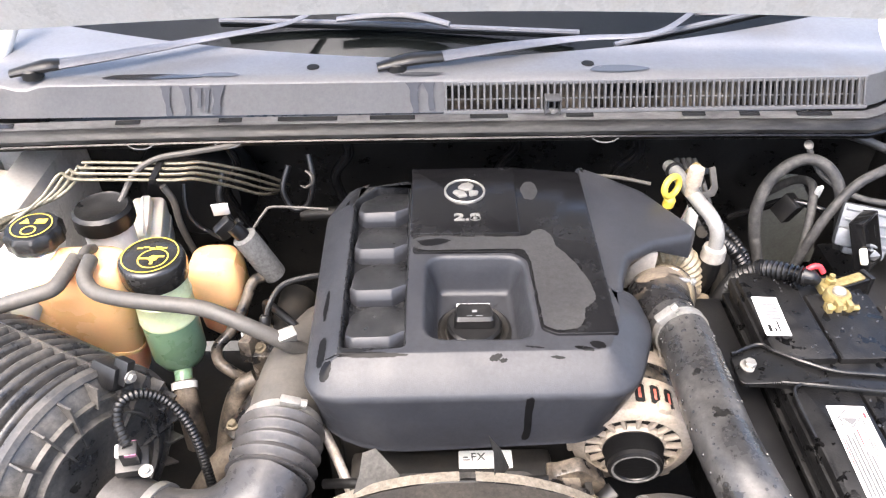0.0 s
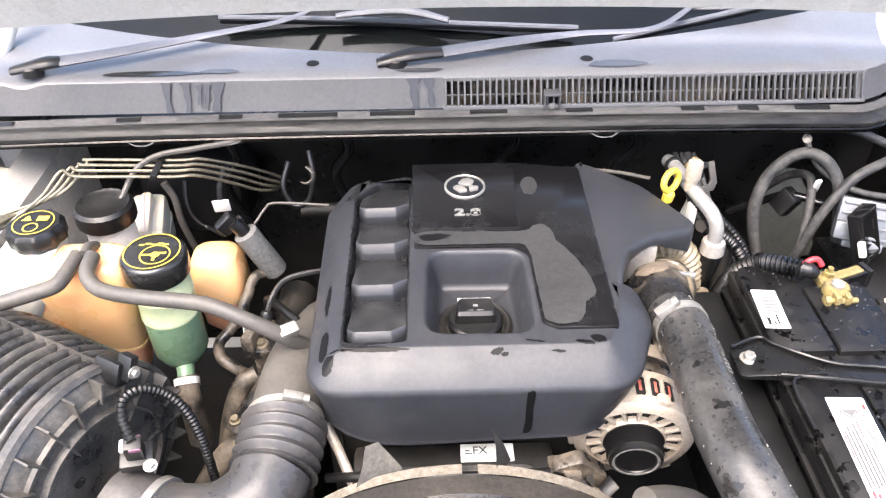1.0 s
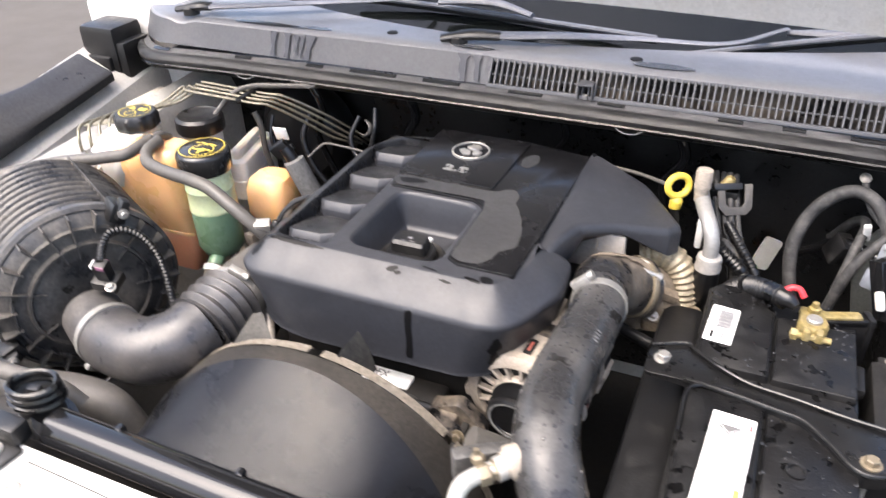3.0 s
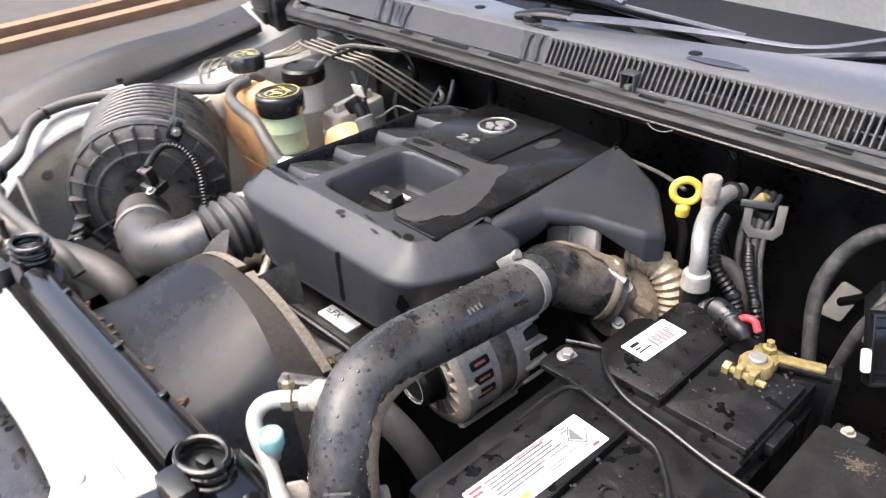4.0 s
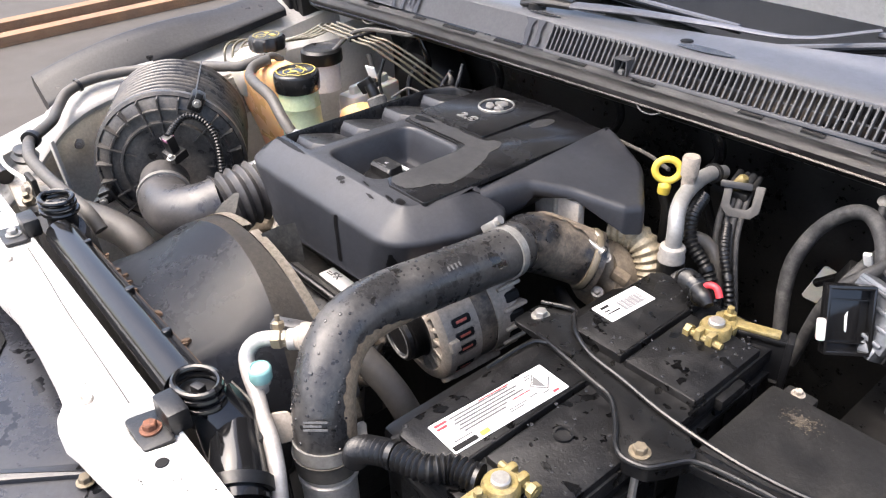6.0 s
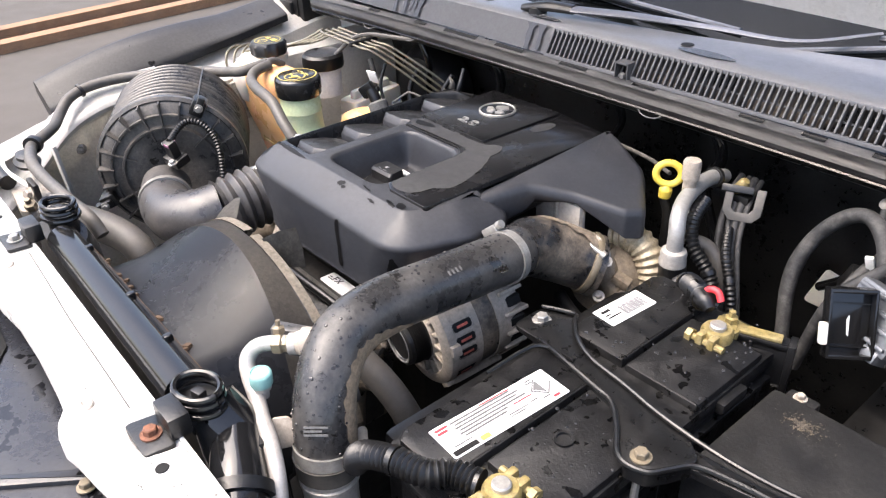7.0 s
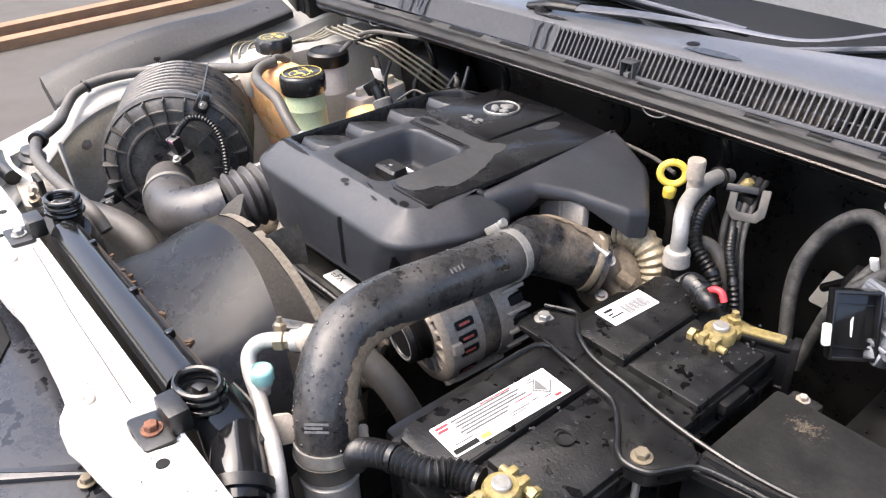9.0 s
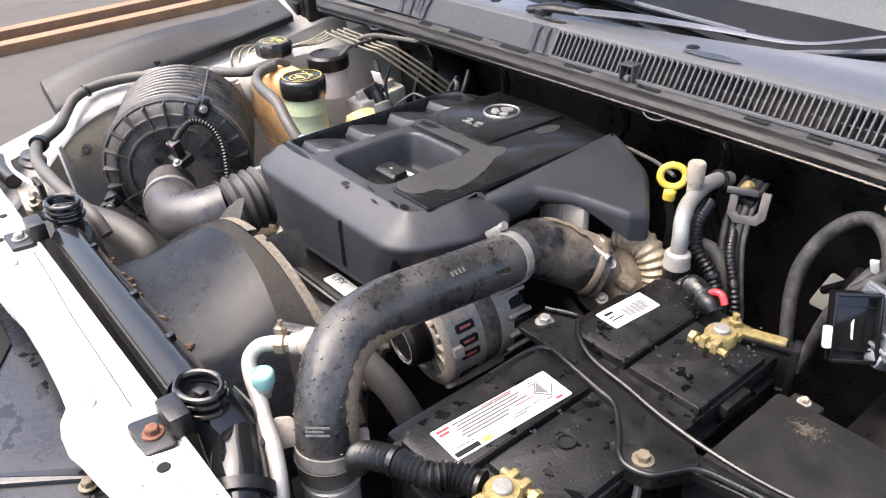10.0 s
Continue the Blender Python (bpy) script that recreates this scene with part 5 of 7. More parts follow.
for k in range(11):
    row = []
    for i, p in enumerate(crust_line[1:-1]):
        f = i / (len(crust_line) - 3)
        if f < 0.30:
            continue
        way = (crust_line[i + 2] - crust_line[i]).normalized()
        up = (Vector((-0.25, 0.15, 1)) - way * way.dot(Vector((-0.25, 0.15, 1)))).normalized()
        across = way.cross(up)
        span = (0.72 + 0.16 * math.sin(7.1 * f + 1) + 0.07 * math.sin(23 * f) + 0.05 * math.sin(41 * f + 2)) * min(1.0, 6 * (1.03 - f)) * min(1.0, 0.35 + 5 * (f - 0.30))
        a = (k / 5 - 1) * span
        row.append(p + (up * math.cos(a) + across * math.sin(a)) * ((0.0345 + 0.0070 * min(1.0, f * 2.4) - 0.0022 * max(0.0, f - 0.5)) + 0.0007))
    crust_rows.append(row)
part("dust_crust", strip(crust_rows), M_CRUST, charge, "pale dried dust on top of the elbow")
hose_clamp((0.2825, 0.643, 0.985), (-0.15, 1, -0.12), 0.0335, charge, -40, 0.012)
hose_clamp((0.3300, 0.3415, 0.906), (-0.08, 0.12, 1), 0.0335, charge, 118, 0.015)
part("cuff", lathe([(0.030, -0.009), (0.0340, -0.009), (0.0345, 0.0), (0.0350, 0.009), (0.0362, 0.012), (0.032, 0.012)], frame_on((0.3310, 0.3400, 0.888), (-0.03, 0.06, 1)), 28), M_HOSE, charge)
bars([(-0.010 + 0.0055 * k, -0.003, -0.0078 + 0.0055 * k, 0.003) for k in range(4)], M_FOAM, frame_on((0.3025, 0.545, 1.0185), (0.62, 0.0, 0.78), (0, 1, 0)), "print", charge)
bars([(-0.012, -0.0045 + 0.004 * r, 0.012 - 0.006 * (r % 2), -0.0022 + 0.004 * r) for r in range(3)], M_FOAM, frame_on((0.347, 0.324, 0.950), (0.72, -0.6, 0.35), (0.6, 0.6, 0)), "print", charge)
beads = bmesh.new()
rng = random.Random(9)
line = curve_points(CH, 8)
for _ in range(240):
    i = rng.randrange(2, len(line) - 4)
    way = (line[i + 1] - line[i]).normalized()
    side = way.cross(Vector((0, 0, 1))).normalized()
    top = side.cross(way)
    a = rng.uniform(0.1, 2.6)
    out = (side * math.cos(a) + top * math.sin(a)).normalized()
    r = rng.uniform(0.0005, 0.0021)
    lathe([(r, 0), (r * 0.8, r * 0.5), (0, r * 0.7)], frame_on(line[i] + out * 0.0324, out), 8, beads)
tagged(part("water", beads, M_DROP, charge), kind="stuff")

# ---- turbo side ----
turbo = thing("turbocharger", "dusty aluminium turbo housing with bolts and a corrugated metal pipe", "turbo")
part("housing", lathe([(0, 0), (0.045, 0), (0.05, 0.01), (0.05, 0.05), (0.03, 0.07), (0, 0.07)], frame_on((0.305, 0.79, 0.90), (0.1, 0.8, -0.3)), 28), M_GRIME, turbo)
part("flange", lathe([(0.036, -0.004), (0.0425, -0.004), (0.043, 0.004), (0.036, 0.004)], frame_on((0.309, 0.780, 0.926), (0.6, 0.7, -0.35)), 28), M_TURBO, turbo)
part("shield_bracket", box(0.243, 0.249, 0.770, 0.778, 0.945, 1.002, 0.002), M_STEEL, turbo)
part("heat_shield", box(0.205, 0.285, 0.776, 0.790, 0.945, 1.004, 0.004), M_OUTLET, turbo, "bright heat shield under the cover")
part("bellows", tube([(0.300, 0.84, 0.945), (0.325, 0.842, 0.950), (0.346, 0.843, 0.940), (0.360, 0.842, 0.915), (0.366, 0.84, 0.87)], 0.0200, 20, ribs=13, depth=0.0032), M_BELLOWS, turbo, "beige corrugated metal pipe")
for x, y, z in ((0.335, 0.775, 0.945), (0.335, 0.765, 0.895), (0.345, 0.80, 0.91)):
    bolt((x, y, z), (0.3, -0.4, 0.8), 0.0055, M_ALU, parent=turbo)
part("bracket", slab([(0.32, 0.765), (0.395, 0.785), (0.395, 0.83), (0.34, 0.84), (0.32, 0.80)], 0.01, 0.865, 0.880, 0.004), M_GRIME, turbo)
part("v_band", lathe([(0.0385, -0.005), (0.0425, -0.0045), (0.0440, 0.0), (0.0425, 0.0045), (0.0385, 0.005)], frame_on((0.3045, 0.774, 0.930), (0.62, 0.68, -0.4)), 36), M_ZINC, turbo, "dusty steel band round the elbow's mouth")
part("band_screw", lathe([(0, -0.016), (0.0035, -0.016), (0.0035, 0.012), (0.006, 0.012), (0.006, 0.018), (0, 0.018)], frame_on((0.322, 0.765, 0.964), (0.8, 0.1, -0.3)), 10), M_STEEL, turbo)
part("outlet_casting", tube([(0.300, 0.800, 0.925), (0.325, 0.806, 0.900), (0.352, 0.800, 0.880), (0.372, 0.795, 0.85)], [0.030, 0.026, 0.020, 0.016], 16), M_GRIME, turbo, "brown dust-caked casting")
part("casting_ear", box(-0.012, 0.012, -0.008, 0.008, -0.007, 0.007, 0.003, pose(0.350, 0.792, 0.915, 10, 25, 20)), M_GRIME, turbo)
part("pipe_stub", tube([(0.288, 0.742, 0.885), (0.315, 0.728, 0.885), (0.345, 0.716, 0.884)], 0.0085, 12), M_BLACK, turbo, "short black rubber hose")
part("link", tube([(0.30, 0.79, 0.965), (0.318, 0.78, 0.968), (0.328, 0.785, 0.955), (0.33, 0.79, 0.93)], 0.003, 8), M_ALU, turbo)

# ---- alternator ----
alt = thing("alternator", "cast aluminium alternator with a ribbed black belt pulley", "alternator")
A = frame_on((0.218, 0.547, 0.881), (0.10, 1, 0.06)) @ Matrix.Diagonal((1.13, 1.13, 1.0, 1))
part("hub", lathe([(0, -0.001), (0.032, -0.001), (0.036, 0.004), (0.036, 0.012), (0, 0.012)], A, 40), M_CASTING, alt)
# Black ring painted in for the shade between hub and rim.
part("vent_gap_dark", lathe([(0.034, 0.0088), (0.0555, 0.0088), (0.0555, 0.0098), (0.034, 0.0098)], A, 40), M_INK_AND_DARK, alt)
part("front_bracket", lathe([(0, 0.0105), (0.03, 0.0105), (0.0545, 0.0105), (0.0545, 0.004), (0.060, 0.005), (0.0635, 0.010), (0.064, 0.022), (0.064, 0.054), (0.06, 0.056), (0, 0.056)], A, 48), M_CASTING, alt)
part("stator", lathe([(0.0615, 0.054), (0.0625, 0.056), (0.0625, 0.080), (0.0615, 0.082)], A, 48), M_TURBO, alt)
part("rear_bracket", lathe([(0, 0.08), (0.064, 0.08), (0.064, 0.10), (0.058, 0.122), (0.03, 0.13), (0, 0.13)], A, 48), M_CASTING, alt)
for k in range(17):
    a = 360 * k / 17
    bm = box(0.034, 0.058, -0.0021, 0.0021, 0.001, 0.0095, 0.001, A @ pose(0, 0, 0, 0, 0, a), 1)
    part("vane", bm, M_CASTING, alt)
for k in range(24):
    if k % 4 == 3:
        continue
    a = 360 * k / 24
    # Black block stands for the shade in a slot of the closed casting.
    part("side_slot_dark", box(0.060, 0.0646, -0.0061, 0.0061, 0.016, 0.046, 0.004, A @ pose(0, 0, 0, 0, 0, a), 2), M_INK_AND_DARK, alt)
    part("winding", box(0.060, 0.0650, -0.0042, 0.0042, 0.020, 0.041, 0.003, A @ pose(0, 0, 0, 0, 0, a), 1), M_COPPER, alt, "red copper winding")
for k in range(16):
    a = 360 * k / 16
    part("rear_fin", box(0.052, 0.0675, -0.0025, 0.0025, 0.092, 0.128, 0.0012, A @ pose(0, 0, 0, 0, 0, a + 5), 1), M_CASTING, alt)
    # Black block as the shaded gap between two rear fins.
    part("rear_slot_dark", box(0.054, 0.0645, -0.0062, 0.0062, 0.098, 0.122, 0.002, A @ pose(0, 0, 0, 0, 0, a + 16.2), 1), M_INK_AND_DARK, alt)
part("vent_ring", lathe([(0.0515, 0.0145), (0.0515, 0.0005), (0.0525, -0.0005), (0.062, 0.001), (0.0655, 0.005), (0.0660, 0.0145)], A, 48, caps=False), M_CASTING, alt)
for a in (20, 80, 140, 200, 260, 320):
    part("ear", box(0.060, 0.071, -0.007, 0.007, 0.004, 0.018, 0.003, A @ pose(0, 0, 0, 0, 0, a)), M_CASTING, alt)
for a in (150, 275):
    part("lug", box(0.055, 0.074, -0.008, 0.008, 0.02, 0.10, 0.004, A @ pose(0, 0, 0, 0, 0, a)), M_CASTING, alt)
prof = [(0, -0.0375), (0.021, -0.0375), (0.0218, -0.040), (0.026, -0.041), (0.029, -0.038), (0.029, -0.030), (0.026, -0.028)]
for k in range(6):
    prof += [(0.031, -0.026 + 0.0038 * k), (0.028, -0.0241 + 0.0038 * k)]
prof += [(0.033, -0.003), (0.033, 0.0), (0, 0.0)]
part("pulley", lathe([(r, 0.72 * z) for r, z in prof], A, 40), M_BLACK, alt)
part("pulley_ring", lathe([(0.0225, -0.0292), (0.0240, -0.0303), (0.0255, -0.0300), (0.0245, -0.0285)], A, 40, caps=False), M_FOAM, alt)

# ---- fan shroud and radiator ----
shroud = thing("fan_shroud", "black plastic radiator fan shroud with a dusty rim", "shroud")
R, ZC = 0.235, 0.752
rim_line, crease, edge = [], [], []
for k in range(41):
    a = radians(8 + 164 * k / 40)
    x, z = -R * math.cos(a), ZC + R * math.sin(a)
    rim_line.append(Vector((x, 0.432, z)))
    crease.append(Vector((x, 0.410 - 0.9 * x * x, z + 0.001)))
    edge.append(Vector((x * 0.98, 0.286, min(0.928, z - 0.012))))
part("barrel", strip([rim_line, [a.lerp(b, 0.5) for a, b in zip(rim_line, crease)], crease], 0.003), M_BARREL, shroud)
mid1 = [c.lerp(e, 0.12) + Vector((0, 0, -0.001)) for c, e in zip(crease, edge)]
mid2 = [c.lerp(e, 0.55) + Vector((0, 0, -0.006)) for c, e in zip(crease, edge)]
part("hood", strip([crease, mid1, mid2, edge], 0.003), M_SHROUD, shroud)
for k0, k1 in ((2, 12), (12, 20), (21, 31), (32, 39)):
    seg = rim_line[k0:k1 + 1]
    part("rim", strip([[p + Vector((0, 0.001, 0.001)) for p in seg], [p + Vector((0, 0.014, -0.001)) for p in seg], [p + Vector((0, 0.0145, -0.006)) for p in seg]], 0.002), M_RIM, shroud, "tan dusty rim")
for x, w in ((-0.085, 0.028),):
    bm = strip([[Vector((x - w, 0.436, 0.955)), Vector((x + w, 0.436, 0.955))], [Vector((x - w * 0.7, 0.452, 0.975)), Vector((x + w * 0.8, 0.452, 0.975))], [Vector((x - w * 0.6, 0.472, 0.985)), Vector((x - w * 0.1, 0.474, 0.990))]], 0.002)
    part("air_flap", bm, M_FLAP, shroud, "dusty rubber flap")
part("air_flap", strip([[Vector((0.036, 0.440, 0.988)), Vector((0.037, 0.465, 0.990)), Vector((0.034, 0.492, 0.984))], [Vector((0.040, 0.448, 0.968)), Vector((0.046, 0.468, 0.966)), Vector((0.048, 0.490, 0.962))],
                        [Vector((0.034, 0.455, 0.940)), Vector((0.046, 0.470, 0.936)), Vector((0.058, 0.486, 0.935))]], 0.0016), M_FLAP, shroud, "dusty rubber flap")

rad = thing("radiator", "black radiator with a glossy round top tank", "radiator")
part("top_tank", tube([(-0.20, 0.254, 0.962), (0.0, 0.252, 0.962), (0.215, 0.25, 0.962)], 0.0215, 24), M_TANK_BLACK, rad)
part("tank_seam", box(-0.20, 0.215, 0.262, 0.272, 0.945, 0.968, 0.003), M_TANK_BLACK, rad)
part("core", box(-0.32, 0.32, 0.240, 0.285, 0.45, 0.945, 0.006), M_DARK, rad)
part("dust_edge", box(-0.24, 0.24, 0.272, 0.290, 0.918, 0.932, 0.003), M_SILT, rad, "rust-brown dried silt")
for x in (-0.12, 0.03, 0.14):
    part("tank_nub", box(x - 0.004, x + 0.004, 0.262, 0.272, 0.972, 0.982, 0.002), M_TANK_BLACK, rad)
part("end_hose", tube([(-0.43, 0.318, 0.885), (-0.385, 0.325, 0.892), (-0.335, 0.341, 0.890), (-0.298, 0.356, 0.882), (-0.262, 0.364, 0.868), (-0.24, 0.366, 0.83)], [0.020, 0.024, 0.026, 0.025, 0.024, 0.024], 16), M_HOSE, rad, "dusty grey rubber hose")
silt = bmesh.new()
rng = random.Random(31)
for _ in range(26):
    c = Vector((rng.uniform(-0.22, 0.12), rng.uniform(0.274, 0.294), 0.9325))
    r = rng.uniform(0.0015, 0.0045)
    lathe([(r, -0.002), (r * 0.8, r * 0.35), (0, r * 0.5)], pose(*c, 0, 0, rng.uniform(0, 90)) @ Matrix.Diagonal((rng.uniform(1, 2.4), 1, 1, 1)), 7, silt)
tagged(part("silt", silt, M_SILT, rad, "crumbs of dried silt"), kind="stuff")
for x, y, z in ((-0.232, 0.266, 0.985), (0.253, 0.252, 0.972)):
    m = pose(x, y, z, 0, 0, 15)
    for kz, kr in ((0.0, 1.0), (0.010, 0.94), (0.018, 0.9)):
        ring = [m @ Vector((0.029 * kr * math.cos(t), 0.022 * kr * math.sin(t), kz)) for t in (2 * math.pi * k / 24 for k in range(25))]
        part("isolator", tube(ring, 0.0036, 8, 1), M_TANK_BLACK, rad, "oval rubber isolator")
    part("isolator_base", lathe([(0, -0.03), (0.022, -0.03), (0.022, 0.004), (0, 0.004)], m @ Matrix.Diagonal((1.15, 0.85, 1, 1)), 24), M_BLACK, rad)
    part("peg", box(-0.007, 0.007, -0.005, 0.005, 0.0, 0.014, 0.002, m), M_BLACK, rad)
for x, y, hx, mt in ((0.264, 0.197, 0.03, M_RUST), (-0.228, 0.200, 0.03, M_STEEL)):
    bm = slab([(x - hx, y - 0.016), (x + hx * 0.8, y - 0.016), (x + hx * 0.9, y + 0.014), (x - hx * 0.8, y + 0.016)], 0.006, 0.966, 0.971, 0.001)
    box(x - 0.02, x + 0.02, y + 0.012, y + 0.034, 0.966, 0.992, 0.004, bm=bm)
    part("mount_bracket", bm, M_BLACK, rad)
    bolt((x, y, 0.971), (0, 0, 1), 0.007, mt, "bolt", rad, "rusty bolt" if mt == M_RUST else "")
part("side_tank", tube([(0.25, 0.262, 0.965), (0.275, 0.268, 0.93), (0.30, 0.268, 0.88), (0.31, 0.265, 0.7)], [0.026, 0.034, 0.036, 0.036], 20), M_TANK_BLACK, rad)
part("hose_neck", tube([(0.285, 0.268, 0.935), (0.32, 0.25, 0.925), (0.345, 0.235, 0.91)], [0.026, 0.028, 0.03], 20), M_TANK_BLACK, rad)
part("neck_ring", lathe([(0.026, -0.006), (0.035, -0.006), (0.035, 0.006), (0.026, 0.006)], frame_on((0.335, 0.241, 0.916), (0.8, -0.5, -0.4)), 24), M_BLACK, rad)
part("side_tank", tube([(-0.215, 0.265, 0.96), (-0.25, 0.27, 0.93), (-0.27, 0.275, 0.88), (-0.28, 0.275, 0.7)], [0.024, 0.03, 0.036, 0.036], 20), M_DUSTY, rad)
part("label", slab([(0.004, 0.533), (0.070, 0.533), (0.070, 0.558), (0.004, 0.558)], 0.002, 0.866, 0.869, 0.0005), M_LABEL, engine, "white printed engine label")
words("FX", 0.016, M_INK_GREY, pose(0.028, 0.5475, 0.8692), engine, "print")
bars([(0.0, 0.0, 0.009, 0.0015), (0.0, 0.004, 0.006, 0.0055)], M_INK_GREY, pose(0.0095, 0.543, 0.869), "small_print", engine)

# ---- bottles ----
def vessel(layers, radius, m=None, top=True):
    """A moulded vessel from rounded rectangles (x0, x1, y0, y1, z)."""
    rings = []
    for x0, x1, y0, y1, z in layers:
        r = min(radius, (x1 - x0) * 0.45, (y1 - y0) * 0.45)
        rings.append([Vector((v.x, v.y, z)) for v in rounded([(x0, y0), (x1, y0), (x1, y1), (x0, y1)], r, 6)])
    return stack(rings, m=m, top=top)


tank = thing("coolant_tank", "translucent orange coolant tank with a black screw cap", "tank")
part("base", vessel([(-0.565, -0.475, 0.765, 0.79, 0.765), (-0.575, -0.457, 0.757, 0.80, 0.80), (-0.59, -0.447, 0.748, 0.80, 0.853)], 0.03, top=False), M_RED_TANK, tank, "red lower half")
part("seam", vessel([(-0.5905, -0.4465, 0.7475, 0.8005, 0.852), (-0.591, -0.446, 0.747, 0.8005, 0.858)], 0.03), M_TANK, tank)
part("bottle", vessel([(-0.59, -0.447, 0.748, 0.80, 0.857), (-0.60, -0.438, 0.730, 0.80, 0.92), (-0.60, -0.430, 0.717, 0.795, 0.985), (-0.597, -0.429, 0.717, 0.79, 1.010), (-0.585, -0.434, 0.724, 0.785, 1.024), (-0.57, -0.448, 0.735, 0.775, 1.030)], 0.028), M_TANK, tank)
part("shoulder", vessel([(-0.606, -0.545, 0.722, 0.79, 0.945), (-0.610, -0.532, 0.713, 0.80, 0.975), (-0.608, -0.526, 0.714, 0.815, 1.010), (-0.595, -0.520, 0.735, 0.82, 1.033)], 0.025), M_TANK_WHITE, tank, "milky empty shoulder")
part("neck", lathe([(0.030, 1.02), (0.030, 1.042), (0, 1.042)], pose(-0.55, 0.784, 0), 28), M_TANK_WHITE, tank)
tc = part("cap", lathe([(0, 1.034), (0.033, 1.034), (0.036, 1.037), (0.0365, 1.055), (0.032, 1.0605), (0.0, 1.0615)], pose(-0.55, 0.784, 0), 60, lobes=10, lobe_depth=0.035), M_BLACK, tank, "black lobed cap with yellow warning print")
CM = pose(-0.55, 0.784, 1.0616)


def ring_print(radius, width, m, name, parent, mat, a0=0, a1=360):
    pts = [(radius * math.cos(radians(a)), radius * math.sin(radians(a))) for a in [a0 + (a1 - a0) * k / 36 for k in range(37)]]
    bm = bmesh.new()
    outer = [bm.verts.new(m @ Vector((x, y, 0.0004))) for x, y in pts]
    inner = [bm.verts.new(m @ Vector((x * (1 - width / radius), y * (1 - width / radius), 0.0004))) for x, y in pts]
    for k in range(36):
        bm.faces.new((outer[k], outer[k + 1], inner[k + 1], inner[k]))
    return part(name, bm, mat, parent, smooth=0)


ring_print(0.0265, 0.0015, CM, "print", tc, M_YELLOW)
slab([(-0.018, 0.004), (-0.004, 0.004), (-0.011, 0.016)], 0.001, 0, 0.0005, 0.0001, CM, tri_bm := bmesh.new())
box(0.002, 0.017, 0.004, 0.014, 0, 0.0005, 0, CM, bm=tri_bm)
part("print", tri_bm, M_YELLOW, tc, smooth=0)
ring_print(0.010, 0.002, CM @ pose(0, -0.011, 0), "print", tc, M_YELLOW)
fit_m = pose(-0.474, 0.742, 1.040)
part("nozzle", tube([fit_m @ Vector((0, 0.03, -0.01)), fit_m @ Vector((0, 0.012, 0.002)), fit_m @ Vector((0, -0.004, 0.002))], 0.007, 10), M_HOSE, tank)

hose = thing("breather_hose", "grey rubber hose from the coolant tank along the fender", "hose")
part("hose", tube([(-0.485, 0.744, 1.038), (-0.490, 0.714, 1.034), (-0.498, 0.693, 1.030), (-0.524, 0.683, 1.026), (-0.555, 0.676, 1.020), (-0.61, 0.652, 1.015), (-0.66, 0.605, 1.010), (-0.715, 0.545, 1.004), (-0.735, 0.480, 0.998), (-0.725, 0.430, 0.988), (-0.695, 0.398, 0.972), (-0.64, 0.368, 0.968), (-0.585, 0.318, 0.966), (-0.545, 0.303, 0.966), (-0.49, 0.292, 0.968), (-0.41, 0.292, 0.966), (-0.32, 0.298, 0.962), (-0.262, 0.306, 0.955), (-0.235, 0.312, 0.93)], 0.0100, 14, 6), M_HOSE, hose)
part("tie", lathe([(0.0112, -0.003), (0.0135, -0.003), (0.0135, 0.003), (0.0112, 0.003)], frame_on((-0.733, 0.455, 0.994), (0.1, -0.9, -0.2)), 16), M_BLACK, hose)
part("tie", lathe([(0.0112, -0.006), (0.016, -0.006), (0.016, 0.006), (0.0112, 0.006)], frame_on((-0.585, 0.318, 0.966), (0.8, -0.6, 0)), 16), M_BLACK, hose)
hose2 = thing("breather_hose", "grey rubber hose from the coolant tank to the engine", "hose")
part("hose", tube([(-0.463, 0.738, 1.041), (-0.462, 0.708, 1.036), (-0.446, 0.688, 1.03), (-0.417, 0.675, 1.03), (-0.371, 0.661, 1.034), (-0.327, 0.652, 1.036), (-0.294, 0.649, 1.03), (-0.248, 0.639, 1.012), (-0.217, 0.639, 0.99), (-0.204, 0.643, 0.975), (-0.185, 0.655, 0.95)], 0.0098, 14, 6), M_HOSE, hose2)
part("clip", box(-0.012, 0.012, -0.008, 0.008, -0.008, 0.014, 0.003, pose(-0.207, 0.645, 0.985, 20, 0, 30)), M_STEEL, hose2, "bright spring clip")

ps = thing("power_steering_bottle", "pale green power steering fluid bottle with a black cap", "bottle")
PM = pose(-0.394, 0.755, 0.007, 0, 0, 0)
part("bottle", lathe([(0, 0.825), (0.018, 0.826), (0.031, 0.834), (0.038, 0.85), (0.0385, 0.91), (0.0392, 0.918)], PM, 40), M_FLUID, ps, "lower half full of green fluid")
part("upper", lathe([(0.0392, 0.918), (0.0402, 0.921), (0.0392, 0.924), (0.0385, 0.955), (0.0398, 0.958), (0.0385, 0.962), (0.038, 0.985), (0.034, 0.995), (0, 0.995)], PM, 40), M_BOTTLE, ps)
pc = part("cap", lathe([(0, 0.988), (0.041, 0.988), (0.0425, 0.990), (0.0425, 0.997), (0.0435, 0.999), (0.0435, 1.018), (0.042, 1.022), (0.038, 1.0245), (0, 1.0255)], PM, 48), M_CAP, ps, "glossy black cap with yellow steering print")
QM = pose(-0.394, 0.755, 1.0326)
ring_print(0.037, 0.0016, QM, "print", pc, M_YELLOW)
ring_print(0.020, 0.0018, QM @ pose(0.006, -0.008, 0), "print", pc, M_YELLOW)
ring_print(0.006, 0.005, QM @ pose(0.006, -0.008, 0), "print", pc, M_YELLOW)
